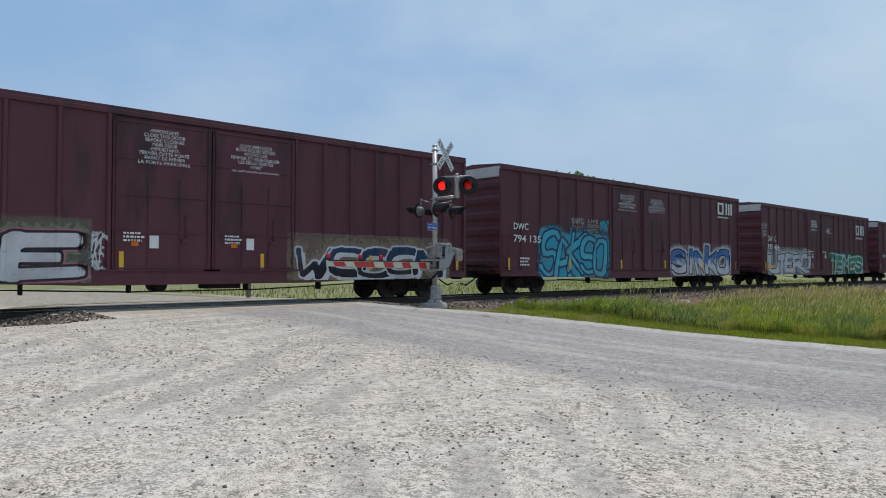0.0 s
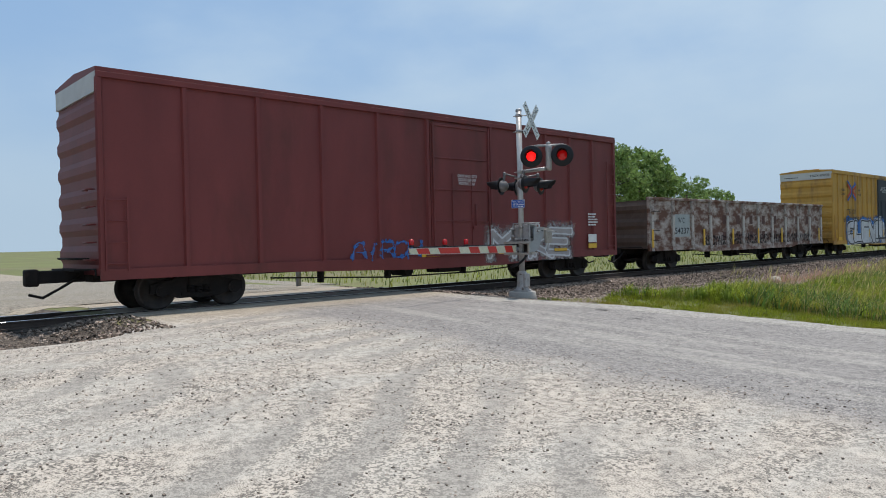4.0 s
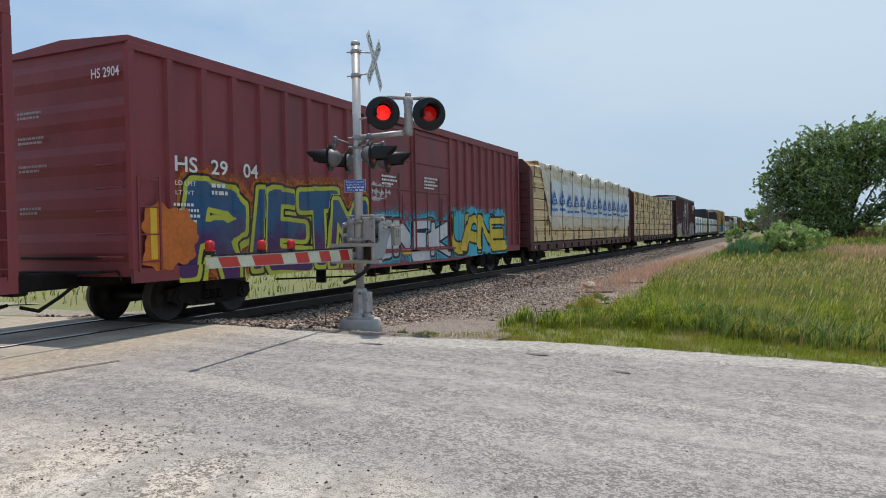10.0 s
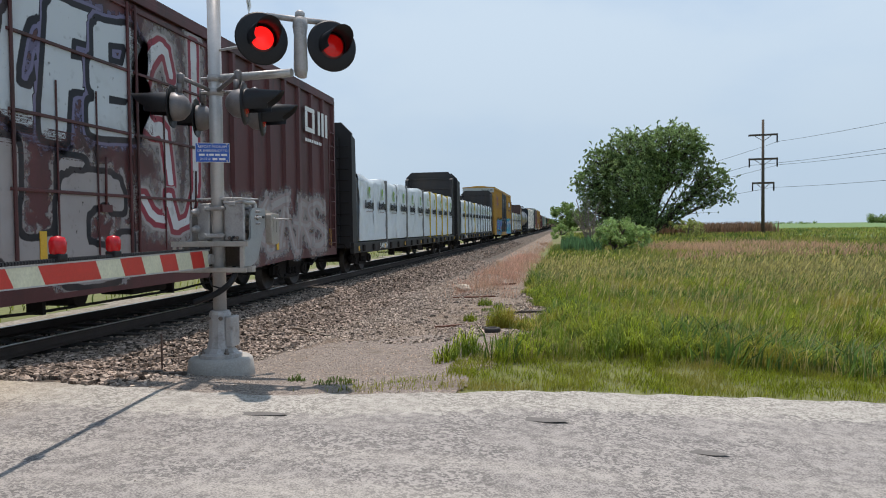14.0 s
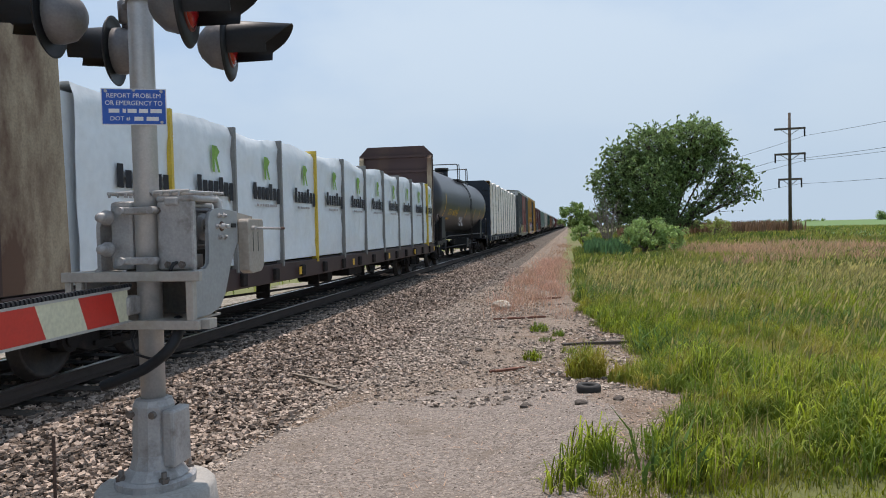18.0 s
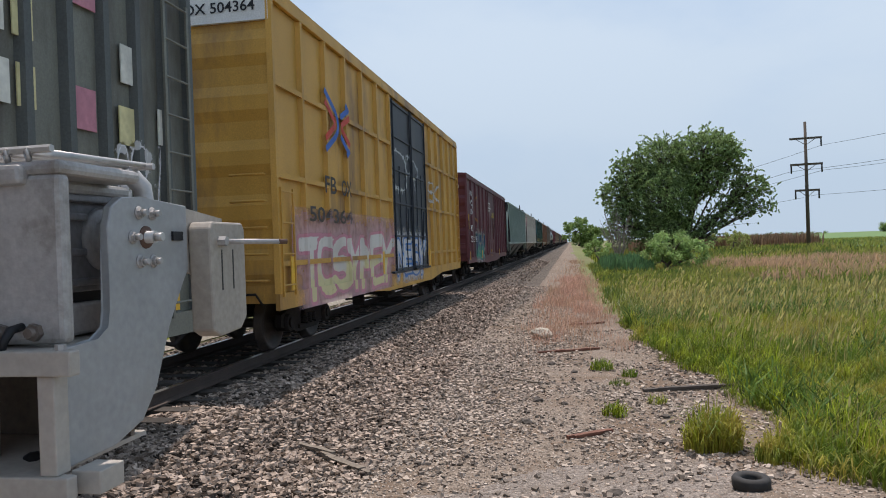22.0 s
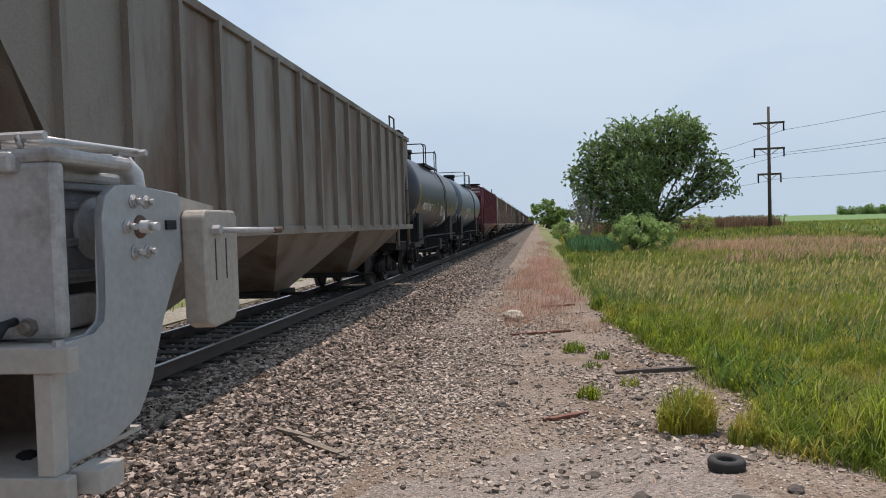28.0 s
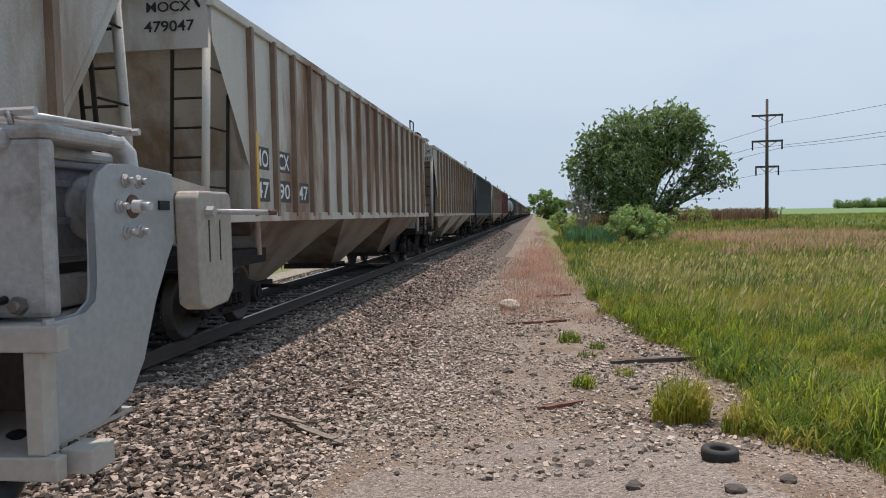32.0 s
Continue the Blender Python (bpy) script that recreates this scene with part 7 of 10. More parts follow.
    for a in (8.5, 11.1):
        patch(c, a, a + 0.3, 1.9, 2.2, WHITE, SIDE + 0.06, "notice")
        lines(c, a - 0.6, a + 0.6, 2.3, 2.45, 1, WHITE, 4, SIDE + 0.06)
    patch(c, 0.80, 1.60, 1.15, 1.35, YELLOW)
    reflectors(c, 21.5)
    # older boxcar
    c = boxcar("older maroon boxcar with ribbed panels", 56.31, 75.43, 5.4, MAROON_B, [(7.3, 11.0)], posts=12, post_w=0.1, cap=PALEROOF)
    letters(c, "409", 1.0, 1.8, 2.12, 2.4, WHITE)
    letters(c, "514", 2.05, 2.9, 2.12, 2.4, WHITE)
    graffiti(c, "NERK", 3.1, 6.2, 0.8, 1.8, FADED, FADED, None, 9, thin=True)
    for z in (2.6, 3.6):
        for a, b in ((0.1, 7.2), (11.1, 19.0)):
            bm = bmesh.new()
            box(bm, SIDE, SIDE + 0.03, a, b, z - 0.03, z + 0.03)
            part("side_rail", bm, MAROON_B, c)
    lines(c, 14.5, 15.4, 2.2, 3.2, 6, WHITE, 15)
    reflectors(c, 19.1, n=5)
    # red boxcar
    c = boxcar("faded red boxcar with pale scrawls along the sill", 78.56, 97.59, 5.4, RED, [(9.4, 12.0)], posts=12, cap=PALEROOF)
    for k, tx in enumerate(("CLOSE AND LOCK", "DOORS BEFORE", "MOVING CAR")):
        letters(c, tx, 10.5 + 0.03 * k, 11.35 - 0.05 * k, 3.44 - k * 0.12, 3.53 - k * 0.12, WHITE, SIDE + 0.06)
    graffiti(c, "MAKE", 12.0, 16.0, 0.85, 1.85, FADED, CHALK, None, 10, fat=0.7)
    graffiti(c, "AIRON", 6.5, 9.0, 1.0, 1.5, COBALT, DEEP, None, 11, thin=True)
    patch(c, 17.2, 17.7, 1.3, 1.6, WHITE)
    patch(c, 17.2, 17.7, 1.08, 1.25, YELLOW)
    for y in (9.0, 12.3, 15.2):
        patch(c, y, y + 0.7, 1.0, 1.12, YELLOW, name="reflector", label="yellow reflective strip")
    lines(c, 17.2, 17.9, 1.9, 2.4, 5, WHITE, 3)
    # gondola
    make_gondola()
    # gold boxcars
    c = gold_boxcar("gold boxcar with black doors and white sprayed letters", 120.3, 141.7, "670735", door=8.0, tail=16.9, marks=0.4)
    graffiti(c, "CLEVR", 2.5, 9.2, 0.72, 2.2, CHALK, INK, COBALT, 12, calm=0.6, fat=1.5, rim=CHALK, lean=-0.03, block=True)
    graffiti(c, "MEANS", 13.1, 20.7, 0.8, 2.15, SILVER, INK, None, 13, rim=CHALK, fat=1.1, block=True, soft=0.1)
    c = gold_boxcar("gold boxcar with black doors and black sprayed letters", 143.7, 164.1, "666555", door=7.65, tail=16.5, marks=0.12)
    graffiti(c, "CRAR", 3.8, 7.5, 0.72, 2.05, spray("mustard", (0.42, 0.26, 0.08)), INK, None, 14, low=SILVER, block=True, fat=0.8, calm=1.5, soft=0.05)
    graffiti(c, "DCOI", 13.5, 18.4, 0.74, 2.15, INK, spray("salmon", (0.50, 0.14, 0.10)), None, 15, rim=INK, fat=1.5, lean=0.0, mist=spray("olive", (0.25, 0.26, 0.07)), soft=0.3)
    graffiti(c, "DEKOL", 13.4, 14.6, 2.5, 3.0, INK, INK, None, 81, thin=True, label="thin black scrawl")
    graffiti(c, "LOEW", 14.7, 15.7, 2.5, 3.0, INK, INK, None, 82, thin=True, label="thin black scrawl")
    # plum boxcar
    c = boxcar("plum boxcar with big silver sprayed letters", 166.02, 186.49, 5.42, PLUM, [(8.0, 10.6), (10.6, 13.3)], posts=18, post_w=0.16, cap=PALEROOF, ribs=6)
    for tx, a, b, z in (("NS", 1.65, 2.25, 2.38), ("471", 1.55, 2.25, 1.87), ("385", 2.8, 3.45, 1.87)):
        patch(c, a - 0.06, b + 0.06, z - 0.04, z + 0.33, M["black"])
        letters(c, tx, a, b, z, z + 0.28, WHITE, SIDE + 0.046)
    graffiti(c, "SED", 3.9, 8.7, 0.85, 2.3, PLUM, CHALK, None, 16, lean=0.0, fat=0.95, calm=0.5, rim=spray("shade_plum", (0.05, 0.03, 0.035)), soft=0.0)
    bm = bmesh.new()
    bm.faces.new([bm.verts.new((SIDE + 0.0425, a, b)) for a, b in ((2.0, 0.82), (4.1, 0.82), (4.15, 1.15), (4.0, 2.35), (3.6, 2.3), (3.0, 1.6))])
    part("graffiti", bm, CHALK, c, "broad white sprayed slash")
    graffiti(c, "MAWKE", 14.0, 18.9, 0.85, 2.15, spray("ash", (0.30, 0.28, 0.27)), FADED, None, 17, calm=2.0, fat=0.7, soft=0.3)
    graffiti(c, "SO", 14.0, 15.4, 1.1, 2.2, spray("jade", (0.06, 0.36, 0.33)), M["spray_ash"], None, 83, calm=2.0, soft=0.3)
    for k, word in enumerate(("CALKINS", "TRULLE", "PERSAK")):
        graffiti(c, word, 0.95, 2.05, 4.15 - k * 0.3, 4.4 - k * 0.3, FADED, FADED, None, 18 + k, thin=True, label="thin pale scrawl")
    for y in (1.6, 5.0, 7.4, 14.2, 16.6, 19.0):
        patch(c, y, y + 0.75, 1.15, 1.3, YELLOW, SIDE + 0.056, name="reflector", label="yellow reflective strip")
    lines(c, 1.6, 3.0, 1.5, 1.7, 2, WHITE, 6)
    # oxide boxcars, a pair
    for c0, c1, num, sets in ((188.75, 208.66, "00", 0), (210.65, 230.56, "04", 1)):
        c = boxcar("oxide red boxcar with deep ribs and a %s mural" % ("violet" if not sets else "blue and yellow"), c0, c1, 4.95, OXIDE, [(7.6, 10.2), (10.2, 12.9)], posts=21, post_w=0.15, deep=0.04, ribs=5, z0=0.76)
        letters(c, "HS", 0.95, 1.5, 2.74, 3.02, WHITE)
        letters(c, "29", 1.85, 2.3, 2.74, 3.02, WHITE)
        letters(c, num, 2.75, 3.2, 2.74, 3.02, WHITE)
        letters(c, "LD LMT", 0.95, 1.45, 2.5, 2.58, WHITE)
        letters(c, "LT WT", 0.95, 1.4, 2.33, 2.41, WHITE)
        lines(c, 1.85, 2.35, 2.33, 2.6, 2, WHITE, 3)
        lines(c, 0.9, 1.55, 1.5, 2.2, 7, WHITE, 4)
        for z in (2.0, 2.75, 3.25, 3.7):
            lines(c, -1.2, -0.45, z, z + 0.16, 2, FADED, int(z * 8), -0.004, nose=True)
        letters(c, "HS 29" + num, 0.75, 1.4, 4.25, 4.42, WHITE, -0.035, nose=True)
        lines(c, 8.3, 9.2, 2.9, 3.2, 3, WHITE, 5, SIDE + 0.06)
        lines(c, 10.9, 11.9, 2.9, 3.3, 4, WHITE, 6, SIDE + 0.06)
        patch(c, 0.36, 0.5, 1.2, 2.1, YELLOW, SIDE + 0.056, "reflector", "yellow reflective strip")
        for y in (6.5, 9.4, 13.6, 16.4):
            patch(c, y, y + 0.55, 0.98, 1.12, YELLOW, SIDE + 0.07, "reflector", "yellow reflective strip")
        if not sets:
            graffiti(c, "ARMR", 2.7, 8.6, 0.8, 2.35, INK, CHALK, LIME, 19, low=VIOLET, lean=0.0, calm=0.4, halo=0.35, fat=1.35, rim=spray("dark_violet", (0.07, 0.07, 0.25)))
            graffiti(c, "GHKIBEN", 11.0, 18.6, 0.95, 2.2, FADED, GHOST, None, 20, soft=0.35, fat=0.8, calm=1.6)
            graffiti(c, "GKRN", 0.6, 1.2, 3.75, 4.1, GHOST, GHOST, None, 21, thin=True)
            graffiti(c, "SEKT", 0.6, 1.2, 3.3, 3.65, GHOST, GHOST, None, 71, thin=True)
        else:
            blob_bm = bmesh.new()
            blob(blob_bm, 0.1, 1.5, 0.95, 2.2, SIDE + 0.043, 4)
            part("graffiti", blob_bm, ORANGE, c, "orange sprayed flame")
            graffiti(c, "RIETM", 1.4, 7.2, 0.85, 2.55, spray("petrol", (0.03, 0.10, 0.20)), LIME, None, 22, low=spray("aubergine", (0.09, 0.03, 0.11)), rim=INK, fat=1.3, calm=1.1, block=True, mist=ORANGE, soft=0.25)
            graffiti(c, "GNEK", 7.9, 12.6, 0.8, 2.05, CHALK, INK, None, 23, rim=CYAN, fat=1.3)
            graffiti(c, "UANE", 13.0, 18.0, 0.85, 2.2, LEMON, INK, CYAN, 24, fat=1.1, lean=0.0)
            graffiti(c, "BEEF", 7.8, 8.8, 2.5, 2.9, CHALK, CHALK, None, 25, thin=True)
    # centre-beam flats with lumber
    c = centerbeam("brown centre-beam flatcar loaded with half-wrapped lumber", 232.3, 256.9, 4.8, BROWN)
    bundles(c, 0.75, 23.9, 1.1, 4.55, 7, 6, LUMBER, plank=8, straps=(7, 0.005, plain("steel_band", (0.10, 0.07, 0.05), 0.5)))
    wrap_sheet(c, 1.3, 23.9, 1.75, 4.74, THIN, 1.49, 3, 0.085, 0.16, 0.9, label="loose clear plastic cover", ny=200, rows=5, cols=15, nz=40, slant=1.9)
    wrap_sheet(c, 3.3, 23.9, 2.35, 3.95, plain("printed_film", (0.76, 0.77, 0.77), 0.35, scale=2, spread=0.1, bump=0.4), 1.53, 5, 0.05, 0.0, 0.0, "printed_band", "white printed band of the plastic cover", 140)
    bluem = spray("pack_blue", (0.04, 0.16, 0.50))
    for k in range(14):
        y = 3.6 + k * 1.45
        bm = bmesh.new()
        zb = 2.9 + 0.05 * math.sin(k * 2)
        vs = [bm.verts.new((1.605, y + a, zb + b)) for a, b in ((-0.55, 0), (-0.12, 0), (0.0, -0.14), (0.12, 0), (0.55, 0), (0.08, 0.58), (0, 0.68), (-0.08, 0.58))]
        bm.faces.new(vs)
        part("printed_mark", bm, bluem, c, "blue printed triangle")
        bm = bmesh.new()
        for a, b in ((-0.24, -0.04), (0.02, 0.22)):
            box(bm, 1.600, 1.608, y + a, y + b, zb + 0.06, zb + 0.12)
            box(bm, 1.600, 1.608, y + a, y + a + 0.06, zb + 0.06, zb + 0.30)
            box(bm, 1.600, 1.608, y + a, y + b, zb + 0.24, zb + 0.30)
        part("printed_block", bm, WHITE, c)["kind"] = "stuff"
        bm = bmesh.new()
        for q in range(9):
            ya = y - 0.52 + q * 0.12
            box(bm, 1.602, 1.606, ya, ya + 0.085, zb - 0.34, zb - 0.22 + (0.04 if q in (0, 6) else 0))
        part("printed_word", bm, bluem, c, "blue printed word as blocks")["kind"] = "stuff"
    for k in range(11):
        y = 2.9 + k * 2.08
        bm = bmesh.new()
        pipe(bm, [(1.61, y, 1.05), (1.615, y - 0.02, 2.8), (1.60, y - 0.04, 4.55), (1.2, y - 0.05, 4.86)], 0.012, 5)
        part("strap", bm, M["black"], c, "thin black strap")
        patch(c, y - 0.1, y + 0.06, 4.5, 4.68, M["black"], 1.63, "corner_guard")
    letters(c, "IC", 0.05, 0.3, 3.85, 4.02, WHITE, -0.02, nose=True)
    letters(c, "977157", 0.05, 0.7, 3.6, 3.78, WHITE, -0.02, nose=True)
    reflectors(c, 24.6, (0.82, 0.95), 6, 1.57)
    c = centerbeam("brown centre-beam flatcar stacked with bare lumber", 258.5, 283.0, 4.8, BROWN, depth=0.32)
    bundles(c, 0.45, 24.1, 1.1, 4.62, 7, 6, LUMBER, plank=8, straps=(8, 0.006, M["steel_band"]), seed=8)
    tabs = spray("tab_blue", (0.10, 0.2, 0.40))
    for k in range(26):
        rnd = random.Random(k)
        patch(c, 1.2 + k * 0.86, 1.3 + k * 0.86, 1.2 + (k * 3 % 7) * 0.5, 1.36 + (k * 3 % 7) * 0.5, tabs, 1.485, "pack_tag", "blue plastic tag")
    reflectors(c, 24.5, (0.82, 0.95), 6, 1.57)
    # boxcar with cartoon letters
    # end walls near black, much darker than the brown sides
    c = boxcar("brown ribbed boxcar with white cartoon letters", 285.2, 305.46, 5.42, BROWN, [(7.6, 10.2), (10.2, 12.8)], posts=17, post_w=0.14, deep=0.04, cap=PALEROOF, ribs=5, end_col=paint("dark_end", (0.022, 0.013, 0.014), (0.03, 0.02, 0.02), 0.4))
    letters(c, "DWC", 0.9, 1.57, 2.72, 3.02, WHITE)
    letters(c, "794", 0.9, 1.5, 2.22, 2.52, WHITE)
    letters(c, "167", 1.87, 2.42, 2.22, 2.52, WHITE)
    letters(c, "DWC 794167", 0.1, 1.35, 4.96, 5.12, M["stencil"], -0.004, nose=True)
    for z in (2.0, 2.7, 3.3):
        lines(c, -1.4, -0.7, z, z + 0.22, 3, FADED, int(z * 9), -0.002, nose=True)
    patch(c, 0.82, 0.92, 1.15, 2.07, M["yellow"], name="reflector", label="yellow reflective strip")
    graffiti(c, "OPB", 7.6, 10.4, 2.9, 4.8, SILVER, INK, None, 26, rim=spray("mauve", (0.16, 0.15, 0.24)), fat=1.6, calm=1.3, soft=0.05)
    graffiti(c, "UC", 7.5, 9.9, 0.8, 2.6, FADED, INK, None, 84, fat=1.5, calm=1.2, soft=0.1)
    graffiti(c, "SJ", 10.5, 12.2, 1.4, 4.7, CHALK, spray("wine", (0.26, 0.03, 0.05)), None, 27, rim=FADED, fat=0.8, calm=1.4)
    graffiti(c, "NEOX", 0.9, 5.0, 0.8, 2.2, CREAM, GHOST, None, 28, low=LIME, fat=0.6, calm=1.6)
    graffiti(c, "IHKENRS", 12.6, 19.2, 0.9, 2.2, FADED, GHOST, None, 29, fat=0.5, calm=1.8, soft=0.2)
    rail_logo(c, 17.8, 19.6, 4.1, 4.75)
    lines(c, 17.8, 19.6, 3.8, 3.95, 1, WHITE, 3)
    reflectors(c, 20.2)
    # low white packs
    dark = paint("bulkhead_black", (0.022, 0.021, 0.022), (0.035, 0.028, 0.024), 0.3)
    for c0, c1, lab in ((307.4, 329.0, "black bulkhead flatcar loaded with white-wrapped panel packs"), (330.3, 352.9, "black bulkhead flatcar with strapped white packs"), (377.35, 399.6, "rusty bulkhead flatcar with white-wrapped packs")):
        L = c1 - c0
        c = centerbeam(lab, c0, c1, 4.95, dark if c0 < 370 else paint("brown_black", (0.045, 0.024, 0.023), (0.07, 0.04, 0.03), 0.4), spine=2.95, end_col=None if c0 < 370 else plain("rusty_cream", (0.36, 0.29, 0.20), 0.8, scale=1.8, spread=0.25, dirt=(0.12, 0.065, 0.04), dirt_amount=0.6, streak=2.5), depth=0.62 if c0 < 330 else 1.5 if c0 < 370 else 1.12, rear=None if c0 < 370 else 0.36)
        strap = plain("yellow_strap", (0.60, 0.42, 0.05), 0.5)
        n = 11
        y_in = 0.85 if c0 < 330 else 1.8 if c0 < 370 else 1.25
        w = (L - (0.85 if c0 < 370 else 0.4) - y_in) / n
        for k in range(n):
            wrap_sheet(c, y_in + k * w, y_in + (k + 1) * w - 0.03, 1.12, 3.27, WRAP, 1.46, 40 + k + int(c0), 0.045, 0.0, 1.3, "wrapped_pack", "white plastic-wrapped panel pack", 34, nz=26)
            y = y_in + k * w
            bm = bmesh.new()
            vs = [bm.verts.new((1.515, y + w * (0.60 + a * 0.8), 2.58 + b * 0.8)) for a, b in ((0, 0), (0.05, 0), (0.05, 0.25), (0.12, 0), (0.16, 0), (0.1, 0.28), (0.16, 0.4), (0.1, 0.5), (0, 0.5))]
            bm.faces.new(vs)
            part("printed_mark", bm, spray("leaf_green", (0.22, 0.40, 0.08)), c, "green printed leaf mark")
            bm = bmesh.new()
            for j in range(7):
                ya = y + w * (0.36 + 0.088 * j)
                box(bm, 1.508, 1.513, ya, ya + w * 0.064, 2.22 - (0.06 if j == 6 else 0), 2.44 + (0.07 if j in (0, 4) else 0))
            part("printed_word", bm, INK, c, "dark printed word as blocks")["kind"] = "stuff"
            lines(c, y + w * 0.42, y + w * 0.9, 2.08, 2.16, 1, FADED, k, 1.512)
            if k and (k > 5 or k % 2 == 0 or c0 > 330):  # straps over every other pack, or over each
                bm = bmesh.new()
                box(bm, 0.3, 1.53, y - 0.035, y + 0.025, 1.0, 3.345)
                part("strap", bm, strap if (c0 < 330 and k > 6) or (c0 > 330 and k in (1, 4)) else plain("grey_strap", (0.20, 0.20, 0.19), 0.6), c, "woven load strap")
        if c0 > 370:
            bm = bmesh.new()
            box(bm, 0.3, 1.53, 20.78, 20.9, 1.0, 3.345)
            part("strap", bm, strap, c, "yellow woven load strap")
        bm = bmesh.new()
        box(bm, -1.45, 1.38, 0.85, L - 0.85, 1.1, 3.24)
        part("load_core", bm, WRAP, c)
        reflectors(c, L, (0.8, 0.95), 7, 1.57)
        letters(c, "54060", 3.2, 4.3, 0.78, 1.0, WHITE, 1.565)
        if c0 == 307.4:
            q = c
    # gold boxcar with blue mural
    c = gold_boxcar("gold boxcar with a blue and violet mural", 354.3, 375.31, "671204", 5.42)
    graffiti(c, "WAVES", 13.9, 20.9, 0.72, 2.3, SILVER, COBALT, CYAN, 31, low=CYAN, fat=1.2)
    graffiti(c, "SPEAK", 2.6, 8.0, 0.72, 2.2, VIOLET, CYAN, None, 32, low=COBALT, rim=INK)
    graffiti(c, "S", 14.8, 15.6, 2.6, 3.6, spray("umber", (0.14, 0.08, 0.03)), spray("umber", (0.14, 0.08, 0.03)), None, 33, thin=True)
    # black tank wagon
    c = tank("black tank wagon with yellow stencils", 400.5, 418.6, TANKBLACK, 4.45)
    stencil = plain("stencil_yellow", (0.65, 0.40, 0.03), 0.5)
    letters(c, "UTLX", 3.18, 4.2, 2.25, 2.53, stencil, 1.512)
    letters(c, "669204", 4.42, 5.66, 2.25, 2.53, stencil, 1.512)
    lines(c, 3.18, 4.3, 2.02, 2.17, 1, stencil, 3, 1.51)
    tank_marks(c, 4.45, (5.8, 8.53, 11.9, 14.2), (2.02, 16.3))
    graffiti(c, "SMAC", 5.5, 6.7, 1.75, 2.15, CHALK, CHALK, None, 34, thin=True, x=1.5)
    # fully wrapped lumber
    c = centerbeam("dark blue centre-beam flatcar with shrink-wrapped lumber", 419.95, 444.9, 4.85, NAVY)
    bundles(c, 0.8, 24.0, 1.1, 4.55, 6, 6, LUMBER, x1=1.4, gap=0.05)
    wrap_sheet(c, 0.72, 24.1, 1.12, 4.78, FILM, 1.46, 9, 0.075, 0.05, 1.2, label="clouded plastic wrap over lumber", ny=260, rows=7, cols=12, nz=48)
    # seams of the packs under the film
    bm = bmesh.new()
    rnd = random.Random(12)
    for r in range(1, 7):
        z = 1.15 + r * 0.505
        y = 0.85
        while y < 23.8:
            w = rnd.uniform(0.5, 2.2)
            h = rnd.uniform(0.005, 0.014)
            a, b = z + rnd.uniform(-0.02, 0.02), z + rnd.uniform(-0.02, 0.02)
            yb = min(y + w, 24.0)
            vs = [bm.verts.new(p) for p in ((1.512, y, a - h), (1.512, yb, b - h), (1.512, yb, b + h), (1.512, y, a + h))]
            bm.faces.new(vs)
            y += w + rnd.uniform(0.05, 0.6)
    for k in range(70):
        y, z, h = rnd.uniform(0.9, 23.8), 1.15 + 0.505 * rnd.randrange(7), rnd.uniform(0.006, 0.012)
        vs = [bm.verts.new(p) for p in ((1.512, y - h, z + 0.05), (1.512, y + h, z + 0.05), (1.512, y + h + 0.02, z + rnd.uniform(0.25, 0.48)), (1.512, y - h + 0.02, z + 0.4))]
        bm.faces.new(vs)
    part("film_seam", bm, plain("seam", (0.60, 0.52, 0.43), 0.6), c)["kind"] = "stuff"
    for k in range(12):
        y = 1.75 + k * 1.95
        bm = bmesh.new()
        pipe(bm, [(1.535, y, 1.05), (1.545, y - 0.06, 2.5), (1.535, y - 0.12, 4.62), (1.2, y - 0.13, 4.9)], 0.012, 5)
        part("strap", bm, M["black"], c, "thin black strap")
    letters(c, "NOKL", 0.60, 0.97, 3.69, 3.79, WHITE, -0.064, nose=True)
    for k, row in enumerate(("6-1/2X9 BRGS GROUP", "36 IN WHLS CLASS C", "NO. 24 BRAKE BEAMS")):
        letters(c, row, 0.44 + 0.01 * k, 1.22 - 0.02 * k, 3.05 - k * 0.085, 3.105 - k * 0.085, WHITE, -0.064, nose=True)
    for za, n, w in ((2.57, 4, 0.42), (2.05, 3, 0.36)):
        ob = lines(c, 0.0, w, za - 0.09 * n, za, n, WHITE, 50 + n, 0)
        ob.matrix_basis = Matrix(((0, 1, 0, 0.38), (1, 0, 0, -0.064), (0, 0, 1, 0), (0, 0, 0, 1)))
    letters(c, "NOKL", 2.6, 3.5, 0.78, 0.98, WHITE, 1.565)
    letters(c, "7315", 4.2, 4.9, 0.78, 0.98, WHITE, 1.565)
    # green boxcar with red doors
    c = boxcar("weathered green boxcar with faded red doors", 446.75, 463.38, 5.5, paint("weathered_green", (0.175, 0.18, 0.15), (0.07, 0.06, 0.05), 0.5), [(5.9, 8.8), (8.8, 11.6)], paint("faded_red", (0.34, 0.10, 0.085), (0.12, 0.045, 0.035), 0.5), posts=22, post_w=0.1, deep=0.042, cap=PALEROOF, ribs=6, chord=PALEROOF, bars=5, end_col=SLATE, post_col=SLATE)
    letters(c, "557141", 0.3, 1.2, 5.0, 5.2, BLACKP, -0.012, nose=True)
    graffiti(c, "NKRSEN", 3.4, 10.8, 0.85, 1.9, spray("butter", (0.58, 0.52, 0.27)), spray("soot", (0.06, 0.045, 0.03)), None, 35, fat=1.1, soft=0.0, calm=1.4)
    chalky, lemony = spray("pale_white", (0.62, 0.62, 0.56)), spray("pale_yellow", (0.60, 0.55, 0.30))
